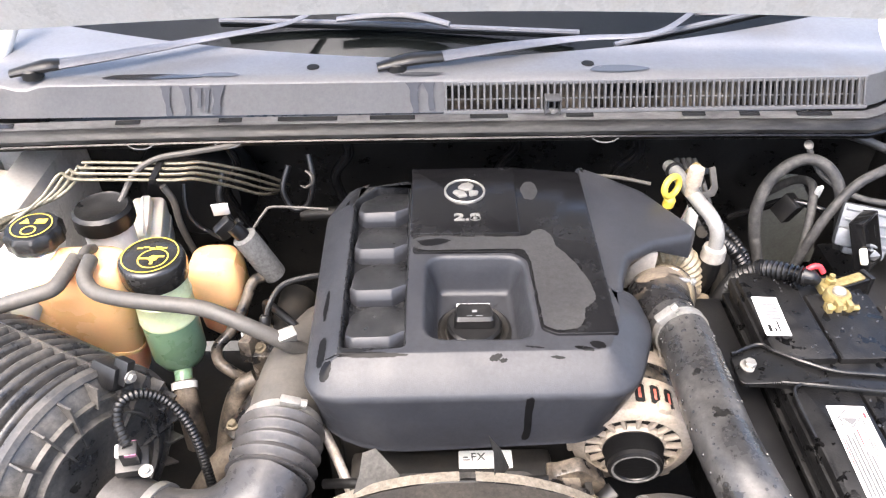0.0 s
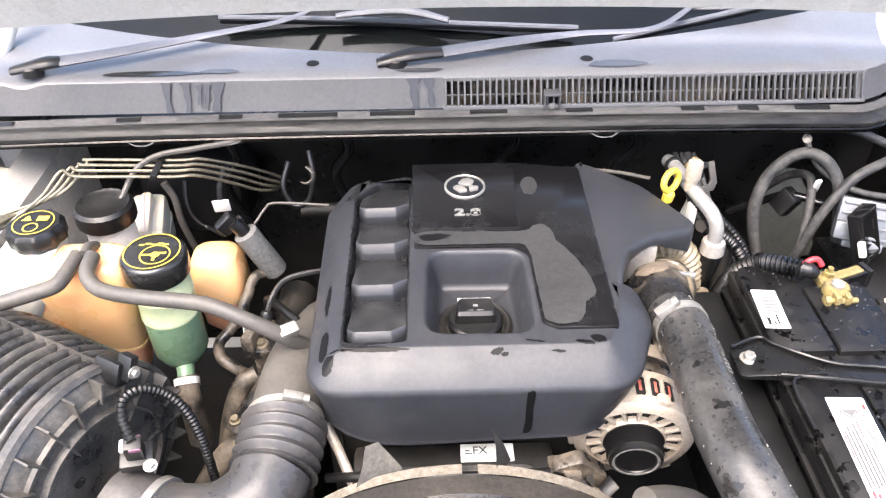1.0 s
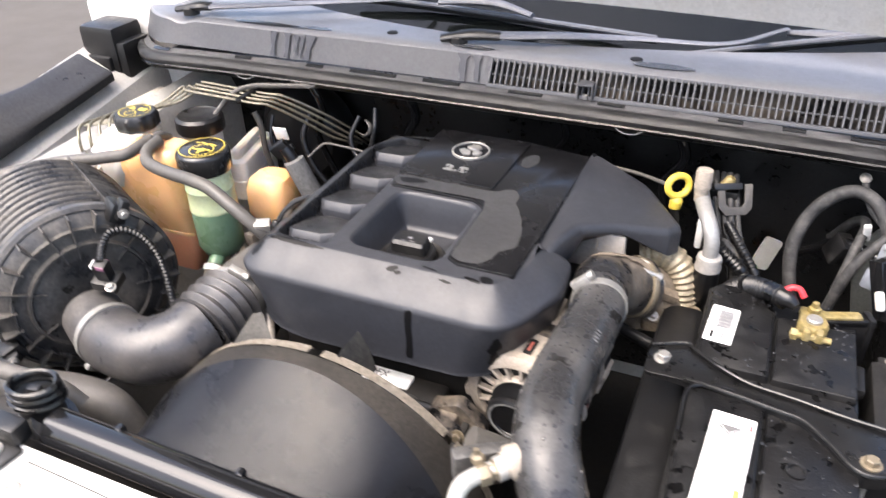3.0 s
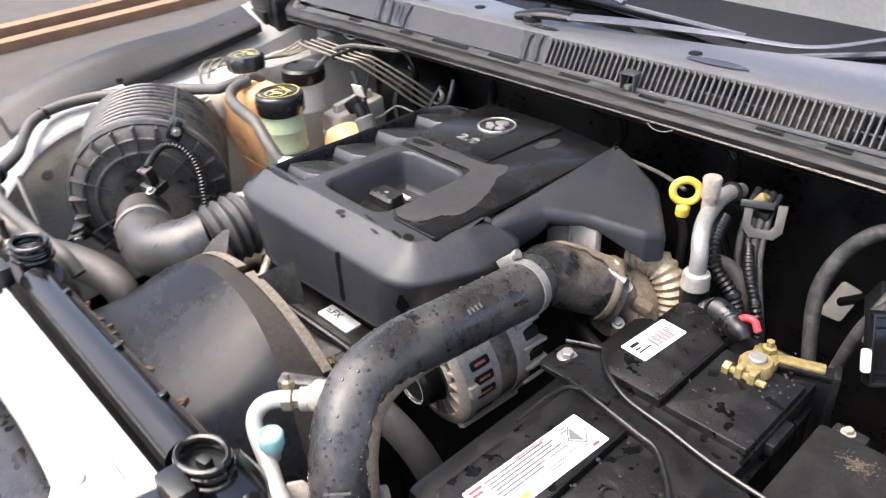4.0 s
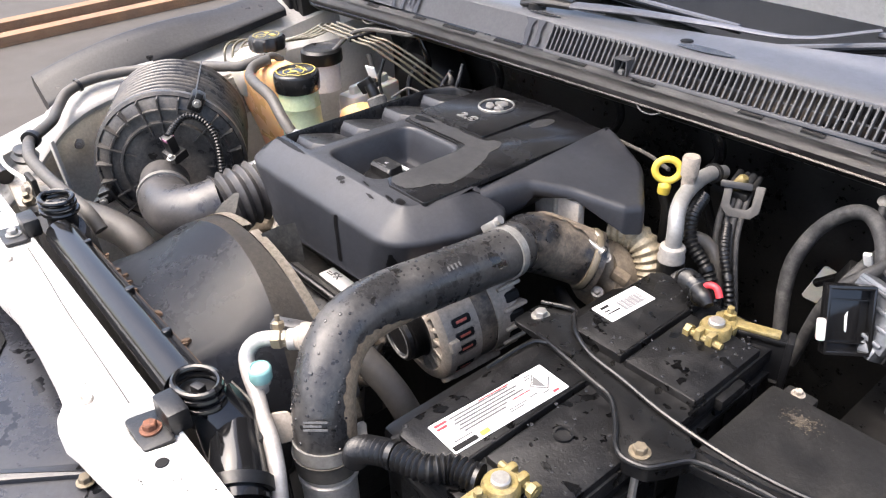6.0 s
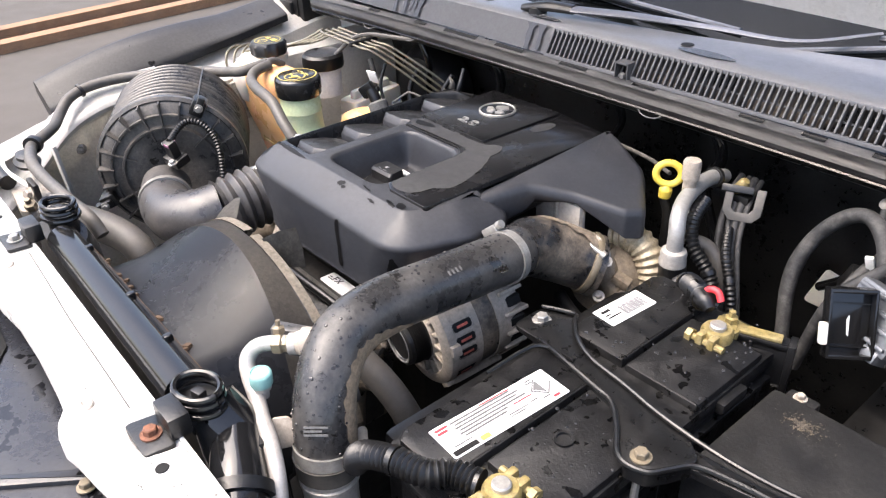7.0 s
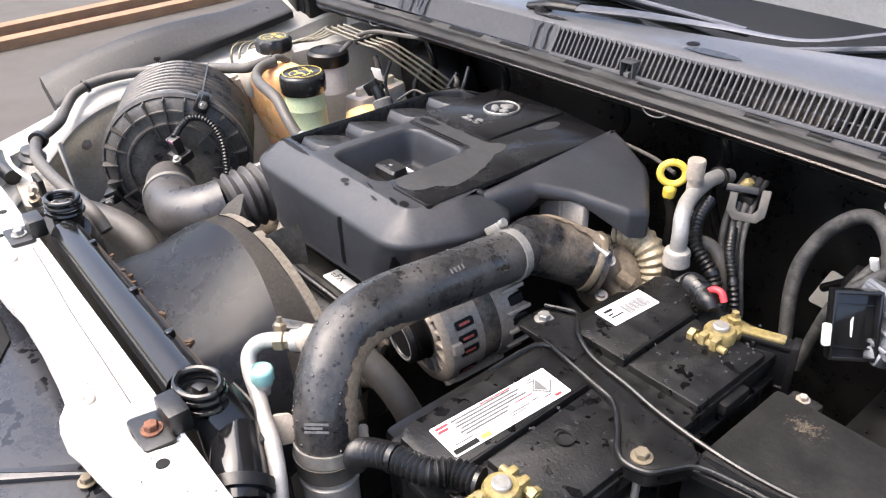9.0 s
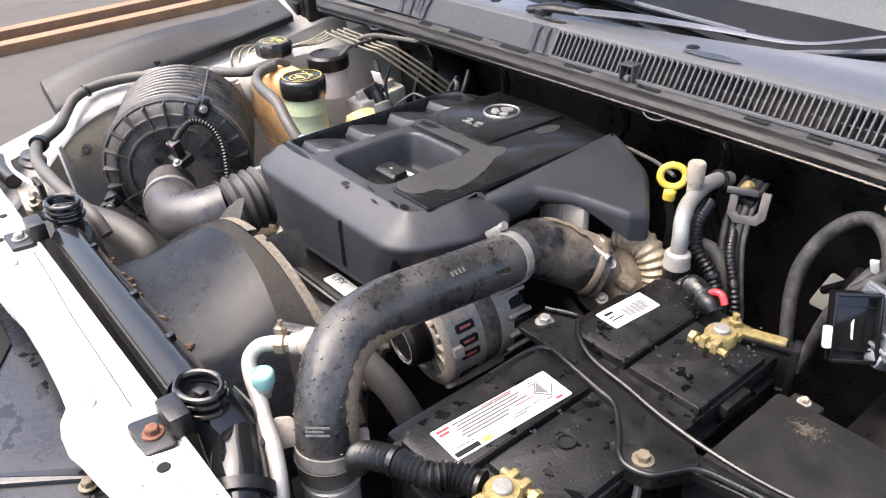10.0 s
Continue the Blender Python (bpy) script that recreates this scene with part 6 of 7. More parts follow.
bm = box(0.004, 0.008, -0.02, -0.008, 0, 0.0006, 0, QM @ pose(0.0, 0.0, 0, 0, 0, 0))
box(-0.012, 0.006, -0.0095, -0.0065, 0, 0.0006, 0, QM, bm=bm)
box(0.006, 0.02, -0.006, -0.003, 0, 0.0006, 0, QM, bm=bm)
part("print", bm, M_YELLOW, pc, smooth=0)
bars([(-0.02 + 0.008 * k, 0.012 + 0.002 * (k % 2), -0.013 + 0.008 * k, 0.0145 + 0.002 * (k % 2)) for k in range(5)], M_YELLOW, QM, "print", pc, 0.0005)
part("nozzle", tube([(-0.39, 0.745, 0.845), (-0.385, 0.722, 0.836), (-0.381, 0.705, 0.824)], [0.014, 0.0125, 0.0125], 16), M_FLUID, ps)
part("outlet", tube([(-0.384, 0.716, 0.832), (-0.379, 0.698, 0.815), (-0.374, 0.682, 0.785), (-0.372, 0.675, 0.74)], [0.0155, 0.016, 0.0165, 0.017], 18), M_TURBO, ps, "dusty outlet hose")
CL = frame_on((-0.3825, 0.710, 0.827), (0.15, -0.75, -0.6))
clip_bm = lathe([(0.0165, -0.005), (0.0182, -0.005), (0.0182, 0.005), (0.0165, 0.005)], CL, 28, caps=False)
box(0.016, 0.027, -0.004, -0.0015, -0.006, 0.006, 0.001, CL @ pose(0, 0, 0, 0, 0, 200), bm=clip_bm)
box(0.016, 0.027, 0.0035, 0.006, -0.006, 0.006, 0.001, CL @ pose(0, 0, 0, 0, 0, 200), bm=clip_bm)
part("outlet_clip", clip_bm, M_WHITE, ps, "pale spring clip")

over = thing("fluid_bottle", "translucent orange fluid bottle beside the brake reservoir", "bottle")
part("base", vessel([(-0.375, -0.33, 0.84, 0.89, 0.80), (-0.385, -0.322, 0.83, 0.90, 0.82), (-0.388, -0.318, 0.828, 0.903, 0.868)], 0.022, top=False), M_RED_TANK, over)
part("bottle", vessel([(-0.390, -0.316, 0.826, 0.905, 0.866), (-0.393, -0.313, 0.824, 0.907, 0.872), (-0.393, -0.315, 0.826, 0.907, 0.915), (-0.388, -0.322, 0.832, 0.90, 0.934), (-0.375, -0.335, 0.842, 0.888, 0.941)], 0.026), M_TANK, over)

mc = thing("brake_reservoir", "milky brake fluid reservoir with a black screw cap", "reservoir")
part("tank", slab([(-0.505, 0.905), (-0.450, 0.915), (-0.482, 1.06), (-0.540, 1.06)], 0.014, 0.84, 0.918, 0.008), M_TANK_WHITE, mc)
part("tank_seam", slab([(-0.507, 0.903), (-0.448, 0.913), (-0.480, 1.062), (-0.542, 1.062)], 0.015, 0.872, 0.880, 0.002), M_TANK_WHITE, mc)
part("tank_rib", slab([(-0.488, 0.925), (-0.470, 0.925), (-0.496, 1.04), (-0.515, 1.04)], 0.008, 0.916, 0.935, 0.006), M_TANK_WHITE, mc)
part("neck", lathe([(0.034, 0.93), (0.035, 0.985), (0.036, 0.995), (0, 0.995)], pose(-0.500, 0.877, 0.009), 32), M_WHITE, mc)
part("cap", lathe([(0, 0.988), (0.041, 0.988), (0.0425, 0.992), (0.042, 1.012), (0.037, 1.017), (0.033, 1.014), (0, 1.013)], pose(-0.500, 0.877, 0.009), 48, lobes=24, lobe_depth=0.012), M_BLACK, mc)
part("booster", lathe([(0, 0), (0.09, 0.0), (0.105, 0.02), (0.105, 0.05), (0.08, 0.08), (0, 0.08)], frame_on((-0.44, 1.16, 0.90), (0, -1, 0)), 40), M_BLACK, mc)

valve = thing("vacuum_valve", "black valve with a grey foam sleeve and white tag", "valve")
part("sleeve", lathe([(0.010, 0.0), (0.0175, 0.0), (0.0185, 0.004), (0.0185, 0.085), (0.010, 0.088)], frame_on((-0.268, 0.872, 0.895), (-0.40, -0.05, 0.92)), 24), M_FOAM, valve, "grey foam sleeve")
part("stem", tube([(-0.29, 0.870, 0.945), (-0.305, 0.867, 0.978), (-0.316, 0.866, 0.995)], 0.011, 12), M_BLACK, valve)
bm = box(-0.018, 0.012, -0.008, 0.008, -0.010, 0.014, 0.004, frame_on((-0.322, 0.867, 0.992), (-0.5, -0.3, 0.9)))
box(-0.008, 0.026, -0.006, 0.006, -0.016, -0.006, 0.003, frame_on((-0.328, 0.862, 0.992), (-0.5, -0.3, 0.9)), bm=bm)
part("plug", bm, M_BLACK, valve)
part("tag", box(-0.012, 0.012, -0.0015, 0.0015, -0.012, 0.014, 0.001, pose(-0.333, 0.885, 1.010, 20, 0, 10)), M_WHITE, valve, "white plastic tag")

lines = thing("brake_lines", "row of bare metal brake pipes clipped together", "pipes")
for k in range(4):
    o = 0.015 * k
    part("pipe", tube([(-0.70 + 0.006 * k, 0.80 + o, 1.005), (-0.64, 0.83 + o, 1.012), (-0.592 + o * 0.6, 0.885 + o * 0.3, 1.03), (-0.57 + o * 0.7, 0.925 + o * 0.5, 1.05), (-0.54, 0.905 + o, 1.054), (-0.47, 0.905 + o, 1.052), (-0.40, 0.905 + o, 1.05), (-0.37, 0.915 + o, 1.045), (-0.335 + 0.3 * o, 0.955 + o, 1.005), (-0.305 + 0.4 * o, 0.992 + o, 0.965), (-0.29 + 0.4 * o, 1.02 + 0.7 * o, 0.945), (-0.29 + 0.4 * o, 1.06 + 0.5 * o, 0.92)], 0.0025, 8, 5), M_PIPE, lines)
part("clip", box(-0.432, -0.422, 0.90, 0.965, 1.046, 1.056, 0.002), M_BLACK, lines)
wire = thing("wire", "thin grey cable looping up to the cowl", "cable")
part("cable", tube([(-0.48, 0.895, 1.02), (-0.46, 0.925, 1.05), (-0.43, 0.945, 1.062), (-0.38, 0.955, 1.066), (-0.32, 0.975, 1.066), (-0.27, 1.0, 1.068)], 0.0045, 8, 6), M_HOSE, wire)

harness = thing("wiring_harness", "dull black wires hanging in front of the firewall", "cable")
part("wire", tube([(-0.435, 0.95, 1.010), (-0.425, 0.95, 0.982), (-0.424, 0.95, 0.94), (-0.42, 0.955, 0.90), (-0.41, 0.96, 0.84)], 0.0055, 10), M_HOSE, harness)
part("wire", tube([(-0.41, 0.97, 1.0), (-0.410, 0.955, 0.965), (-0.40, 0.95, 0.938), (-0.38, 0.945, 0.925), (-0.345, 0.90, 0.945)], 0.0035, 8), M_BLACK, harness)
part("wire", tube([(-0.36, 1.02, 0.99), (-0.37, 1.0, 0.95), (-0.35, 0.99, 0.90), (-0.32, 0.99, 0.86)], 0.006, 10), M_BLACK, harness)
part("wire", tube([(-0.255, 1.02, 1.0), (-0.265, 1.0, 0.965), (-0.25, 0.99, 0.935), (-0.225, 0.99, 0.945), (-0.215, 1.0, 0.985), (-0.22, 1.02, 1.02)], 0.005, 10), M_BLACK, harness)
part("crescent", tube([(-0.222, 0.985, 1.012), (-0.212, 0.982, 1.004), (-0.212, 0.980, 0.992), (-0.222, 0.978, 0.985), (-0.232, 0.978, 0.988)], [0.002, 0.005, 0.006, 0.005, 0.002], 10, 5, squash=0.5), M_HOSE, harness, "pale plastic ring")
part("wire", tube([(-0.21, 0.72, 0.93), (-0.245, 0.76, 0.925), (-0.27, 0.80, 0.90), (-0.275, 0.82, 0.84)], 0.006, 10), M_BLACK, harness)

unit = thing("brake_control_unit", "grimy brake valve block with metal pipes", "valve block")
part("block", box(-0.64, -0.58, 0.70, 0.78, 0.90, 0.985, 0.008), M_ALU, unit)
for k in range(4):
    part("pipe", tube([(-0.63 + 0.012 * k, 0.725 + 0.012 * k, 0.98), (-0.63 + 0.012 * k, 0.725 + 0.012 * k, 1.02), (-0.645 + 0.01 * k, 0.75 + 0.012 * k, 1.035), (-0.64, 0.80 + 0.012 * k, 1.03), (-0.62, 0.86, 1.02)], 0.0026, 8, 5), M_PIPE, unit)
    part("fitting", lathe([(0, 0), (0.006, 0), (0.006, 0.014), (0.003, 0.018), (0, 0.018)], pose(-0.63 + 0.012 * k, 0.725 + 0.012 * k, 0.984), 6), M_STEEL, unit, smooth=25)
part("bracket", slab([(-0.60, 0.64), (-0.585, 0.70), (-0.60, 0.74), (-0.615, 0.70)], 0.004, 0.86, 0.99, 0.002), M_ALU, unit)

# ---- dipstick, air conditioning ----
dip = thing("dipstick", "yellow plastic ring-handled oil dipstick", "dipstick")
DM = frame_on((0.330, 0.901, 1.028), (0.60, -0.80, 0.16), (0, 0.10, 1))
part("ring", tube([DM @ Vector((0.0150 * math.cos(t), 0.0165 * math.sin(t), 0)) for t in (2 * math.pi * k / 20 for k in range(21))], 0.0050, 12, 2), M_YELLOW, dip)
part("stem", tube([DM @ Vector((-0.016, 0, 0)), DM @ Vector((-0.022, 0, -0.001)), DM @ Vector((-0.033, 0, -0.004)), DM @ Vector((-0.036, 0, -0.004))], [0.005, 0.009, 0.0085, 0.007], 14), M_YELLOW, dip)
part("tube", tube([DM @ Vector((-0.036, 0, -0.004)), (0.333, 0.905, 0.95), (0.33, 0.90, 0.80)], 0.006, 10), M_DARK, dip)

ac = thing("air_conditioning_pipe", "bright aluminium air conditioning pipe with a white cap", "pipe")
part("pipe", tube([(0.356, 1.0, 1.0), (0.357, 0.965, 1.010), (0.360, 0.93, 1.012), (0.370, 0.885, 1.010), (0.382, 0.855, 1.002), (0.390, 0.843, 0.982), (0.391, 0.841, 0.955)], 0.0106, 18), M_BRIGHT, ac)
part("ferrule", lathe([(0.0100, 0.962), (0.016, 0.960), (0.0175, 0.955), (0.0165, 0.950), (0.0178, 0.946), (0.0178, 0.940), (0.012, 0.936)], pose(0.391, 0.841, 0), 24), M_OUTLET, ac)
part("sleeve", tube([(0.391, 0.842, 0.945), (0.388, 0.85, 0.90), (0.38, 0.87, 0.84), (0.37, 0.89, 0.75)], [0.017, 0.020, 0.0205, 0.0205], 18), M_BLACK, ac)
part("port", lathe([(0, 1.01), (0.009, 1.01), (0.009, 1.03), (0.0115, 1.031), (0.0118, 1.055), (0.0105, 1.058), (0, 1.058)], pose(0.362, 0.903, 0), 20), M_CASTING, ac)
part("clamp", lathe([(0.0118, -0.003), (0.0145, -0.003), (0.0145, 0.003), (0.0118, 0.003)], frame_on((0.357, 0.972, 1.008), (0, 1, -0.2)), 18), M_BLACK, ac)
part("bracket", box(0.355, 0.41, 0.975, 1.0, 0.98, 0.992, 0.003), M_BLACK, ac)
part("valve", lathe([(0, 0), (0.008, 0), (0.008, 0.02), (0.005, 0.024), (0, 0.024)], frame_on((0.385, 0.985, 0.992), (0.5, 0, 0.8)), 12), M_BRASS, ac)
UM = frame_on((0.405, 0.97, 0.985), (0.35, -0.78, 0.52), (0, 0, 1))
part("loop_bracket", slab([(0.018, 0.024), (-0.012, 0.024), (-0.024, 0.014), (-0.024, -0.016), (-0.014, -0.026), (0.022, -0.028), (0.022, -0.016), (-0.006, -0.015), (-0.012, -0.010), (-0.012, 0.008), (-0.007, 0.013), (0.018, 0.013)], 0.002, 0, 0.003, 0.0008, UM), M_HOSE, ac)
part("arm", box(0.014, 0.024, -0.012, 0.030, -0.004, 0.006, 0.002, UM), M_BLACK, ac)
part("grommet", box(0.365, 0.375, 0.885, 0.91, 0.94, 0.985, 0.004), M_WHITE, ac)

ac2 = thing("air_conditioning_pipe", "white metal air conditioning pipe with a turquoise valve cap", "pipe")
part("pipe", tube([(0.262, 0.360, 0.990), (0.246, 0.345, 0.990), (0.234, 0.329, 0.988), (0.232, 0.316, 0.978), (0.243, 0.309, 0.966), (0.268, 0.303, 0.952), (0.295, 0.294, 0.944), (0.322, 0.287, 0.936), (0.345, 0.278, 0.920), (0.362, 0.268, 0.89), (0.375, 0.262, 0.83)], 0.0084, 16, 6), M_OUTLET, ac2)
fit_axis = (0.60, 0.62, 0.05)
part("nut", lathe([(0, -0.012), (0.0100, -0.012), (0.0112, -0.009), (0.0112, -0.002), (0.0090, 0.000), (0.0090, 0.003), (0.0105, 0.005), (0.0105, 0.012), (0, 0.012)], frame_on((0.252, 0.350, 0.990), fit_axis), 6), M_ZINC, ac2, smooth=25)
part("band", lathe([(0.0105, -0.004), (0.0118, -0.004), (0.0118, 0.004), (0.0105, 0.004)], frame_on((0.259, 0.357, 0.990), fit_axis), 20), M_OUTLET, ac2)
part("collar", lathe([(0.008, -0.010), (0.0125, -0.010), (0.0135, -0.006), (0.0165, -0.004), (0.0170, 0.000), (0.0160, 0.004), (0.0165, 0.008), (0.008, 0.010)], frame_on((0.268, 0.368, 0.991), fit_axis), 24), M_CASTING, ac2)
part("hose", tube([(0.268, 0.368, 0.991), (0.280, 0.380, 0.985), (0.286, 0.392, 0.96), (0.28, 0.405, 0.90)], 0.011, 14), M_RUBBER, ac2)
port_m = frame_on((0.263, 0.312, 0.948), (0.04, 0.03, 1))
part("port", lathe([(0, 0), (0.0068, 0), (0.0068, 0.010), (0.0098, 0.011), (0.0102, 0.016), (0.007, 0.018), (0, 0.018)], port_m, 16), M_OUTLET, ac2)
part("valve_cap", lathe([(0, 0.017), (0.0112, 0.017), (0.0120, 0.0185), (0.0120, 0.0300), (0.0112, 0.0320), (0.0095, 0.0330), (0.0088, 0.0318), (0, 0.0318)], port_m, 28, lobes=28, lobe_depth=0.012), M_TEAL, ac2, "turquoise plastic cap")
part("bracket", slab([(0.215, 0.352), (0.262, 0.385), (0.256, 0.398), (0.205, 0.366)], 0.004, 0.955, 0.988, 0.003), M_DUSTY, ac2)
part("clip_bolt", lathe([(0, 0), (0.007, 0), (0.007, 0.006), (0.003, 0.008), (0.003, 0.014), (0, 0.014)], frame_on((0.240, 0.352, 0.997), (-0.2, 0.1, 1)), 6), M_ZINC, ac2, smooth=25)
hang = slab([(0.0, -0.016), (0.018, -0.012), (0.030, 0.0), (0.030, 0.016), (0.018, 0.020), (-0.004, 0.012)], 0.006, 0, 0.004, 0.001, frame_on((0.310, 0.312, 0.915), (0.75, -0.5, 0.35), (0, 0, 1)))
part("hanger", hang, M_CASTING, ac2, "pale plastic hanger")

lower = thing("coolant_hose", "thick dusty rubber coolant hose below the charge hose", "hose")
part("hose", tube([(0.199, 0.433, 0.925), (0.232, 0.449, 0.903), (0.266, 0.462, 0.874), (0.291, 0.470, 0.842), (0.302, 0.477, 0.80), (0.31, 0.48, 0.70)], 0.0175, 18), M_HOSE, lower)

# ---- passenger front corner ----
latch = thing("bonnet_catch", "grimy metal bonnet bracket with bolts and rubber stop", "bracket")
part("plate", slab([(-0.56, 0.255), (-0.45, 0.245), (-0.42, 0.275), (-0.46, 0.31), (-0.56, 0.31)], 0.01, 0.90, 0.912, 0.003), M_ALU, latch)
part("upright", box(-0.50, -0.455, 0.275, 0.285, 0.90, 0.945, 0.004), M_DARK, latch)
bolt((-0.475, 0.272, 0.925), (0.3, -0.9, 0.3), 0.008, M_ALU, parent=latch)
part("rubber_stop", lathe([(0, 0), (0.026, 0), (0.028, 0.006), (0.02, 0.012), (0.02, 0.018), (0.012, 0.022), (0, 0.022)], pose(-0.585, 0.30, 0.935) @ Matrix.Diagonal((1.4, 0.8, 1, 1)), 20), M_BLACK, latch)
part("wire", tube([(-0.65, 0.27, 0.94), (-0.58, 0.262, 0.938), (-0.53, 0.268, 0.935), (-0.50, 0.28, 0.925)], 0.004, 8), M_WHITE, latch)
part("nut", lathe([(0, 0), (0.010, 0), (0.010, 0.010), (0.005, 0.012), (0.005, 0.02), (0, 0.02)], frame_on((-0.44, 0.262, 0.915), (0.2, -0.2, 1)), 6), M_ZINC, latch, smooth=25)
part("cable_boot", tube([(-0.66, 0.255, 0.93), (-0.60, 0.25, 0.93), (-0.55, 0.255, 0.925)], 0.014, 12), M_BLACK, latch)

# ---- driver side ----
loop = thing("wiring_loom", "taped black wiring loom looping over the bay", "cable")
part("loom", tube([(0.53, 0.91, 0.78), (0.514, 0.928, 0.846), (0.500, 0.946, 0.90), (0.498, 0.960, 0.94), (0.511, 0.973, 0.982), (0.536, 0.976, 1.014), (0.562, 0.970, 1.028), (0.586, 0.955, 1.022), (0.604, 0.938, 0.998), (0.613, 0.925, 0.96), (0.622, 0.91, 0.90)], [0.0095, 0.0088, 0.0096, 0.0102, 0.0094, 0.0098, 0.0090, 0.0096, 0.0090, 0.009, 0.009], 16), M_TAPE, loop)
part("clip", lathe([(0, 0), (0.006, 0), (0.008, 0.005), (0.003, 0.009), (0, 0.009)], frame_on((0.569, 1.0, 1.034), (0, -0.6, 0.7)), 14), M_ALU, loop, "pale push clip")
part("branch", tube([(0.569, 1.0, 1.036), (0.574, 0.985, 1.022), (0.586, 0.962, 1.004), (0.612, 0.925, 0.995), (0.645, 0.90, 0.995), (0.70, 0.88, 1.0)], 0.0048, 10), M_TAPE, loop)

ecu = thing("control_unit", "silver engine control unit in a black frame with cables", "control unit")
EM = frame_on((0.638, 0.872, 0.955), (-0.35, -0.80, 0.45), (0, 0, 1))
part("case", box(-0.025, 0.040, -0.030, 0.048, -0.018, 0.010, 0.005, EM), M_ALU_CLEAN, ecu)
for k in range(4):
    part("cooling_fin", box(-0.018 + 0.016 * k, -0.013 + 0.016 * k, -0.026, 0.044, 0.008, 0.014, 0.002, EM), M_ALU_CLEAN, ecu)
part("block", box(-0.036, -0.020, -0.024, 0.034, -0.016, 0.012, 0.005, EM), M_ALU_CLEAN, ecu, "stepped aluminium valve block")
part("connector", box(-0.024, 0.004, 0.020, 0.050, 0.004, 0.026, 0.005, EM), M_ALU_CLEAN, ecu, "pale grey connector")
part("cable", tube([(0.548, 0.90, 0.83), (0.571, 0.902, 0.94), (0.604, 0.92, 0.987), (0.634, 0.93, 1.015), (0.70, 0.95, 1.035)], 0.0078, 12), M_TAPE, ecu, "taped grey cable")
part("end_plate", box(-0.028, 0.045, -0.042, -0.038, -0.022, 0.016, 0.003, EM), M_FIREWALL, ecu, "black end plate")
TM = frame_on((0.621, 0.838, 0.968), (0.60, -0.66, 0.40), (0, 0, 1)) @ Matrix.Diagonal((0.78, 0.52, 0.6, 1))
tray_bm = box(-0.046, 0.046, -0.042, 0.042, -0.03, -0.022, 0.002, TM)
for x0, x1, y0, y1 in ((-0.050, -0.044, -0.044, 0.044), (0.044, 0.050, -0.044, 0.044), (-0.050, 0.050, -0.048, -0.042), (-0.050, 0.050, 0.042, 0.048)):
    box(x0, x1, y0, y1, -0.034, 0.0, 0.0015, TM, bm=tray_bm)
for x in (-0.034, 0.028):
    box(x - 0.001, x + 0.001, -0.042, 0.042, -0.024, -0.016, 0, TM, bm=tray_bm)
part("tray", tray_bm, M_TANK_BLACK, ecu, "black plastic tray")
part("connector", box(-0.030, 0.002, 0.048, 0.064, -0.012, 0.004, 0.004, TM), M_TANK_WHITE, ecu, "white connector")
part("tag", slab([(-0.02, -0.002), (0.012, -0.002), (0.004, 0.004), (-0.018, 0.002)], 0.001, -0.0215, -0.0205, 0.0003, TM), M_WHITE, ecu, "small white tag")
part("cable", tube([(0.70, 0.90, 1.03), (0.692, 0.86, 1.01), (0.69, 0.83, 0.97), (0.695, 0.81, 0.90)], 0.008, 12), M_TAPE, ecu)

tags = thing("firewall_tag", "pale plastic plate hanging on the black firewall", "plate")
part("plate", slab([(-0.019, -0.033), (0.014, -0.030), (0.019, 0.030), (-0.013, 0.033)], 0.007, 0, 0.004, 0.001, pose(0.473, 1.150, 0.795, 84, 14, 10)), M_TANK_WHITE, tags)

fuse = thing("fuse_box", "large black fuse box lid with a muddy smear", "fuse box")
part("lid", box(0.596, 0.83, 0.57, 0.738, 0.80, 0.925, 0.008), M_FUSE, fuse)
part("lid_edge", box(0.592, 0.834, 0.566, 0.742, 0.80, 0.85, 0.006), M_BLACK, fuse)
rng = random.Random(5)
mud = bmesh.new()
for _ in range(260):
    a, d = rng.uniform(0, 2 * math.pi), abs(rng.gauss(0, 0.0105))
    x, y, r = 0.646 + d * 1.5 * math.cos(a), 0.704 + d * 0.9 * math.sin(a), rng.uniform(0.0005, 0.0024) * max(0.25, 1 - d / 0.03)
    mud.faces.new([mud.verts.new((x + r * rng.uniform(0.4, 1.4) * math.cos(t), y + r * rng.uniform(0.4, 1.4) * math.sin(t), 0.9254 + 0.0006 * rng.random())) for t in (2 * math.pi * k / 9 for k in range(9))])
tagged(part("mud", mud, M_MUD, fuse, "dried mud splash", 0), kind="stuff")
part("mount_lug", box(0.606, 0.64, 0.736, 0.757, 0.86, 0.918, 0.004), M_FUSE, fuse)
bolt((0.621, 0.747, 0.918), (0, 0, 1), 0.0048, M_ALU, parent=fuse)
part("wall", box(0.64, 0.78, 0.80, 1.00, 0.55, 0.84, 0.01), M_FIREWALL, body)
part("inner_panel", slab([(0.640, 0.66), (0.612, 0.79), (0.612, 0.835), (0.634, 0.875), (0.665, 0.872), (0.70, 0.82), (0.76, 0.66)], 0.012, 0, 0.006, 0.002, pose(0, 1.165, 0, 90)), M_LINER, body, "grey-green inner liner panel")

# ---- under the cover ----
part("oil_pipe", tube([(-0.165, 0.575, 0.90), (-0.145, 0.545, 0.875), (-0.12, 0.50, 0.84), (-0.10, 0.48, 0.78)], 0.0065, 10), M_ALU, engine)
part("belt_cover", slab([(-0.11, 0.46), (0.09, 0.46), (0.10, 0.53), (-0.12, 0.53)], 0.02, 0.60, 0.868, 0.006), M_DUSTY, engine)
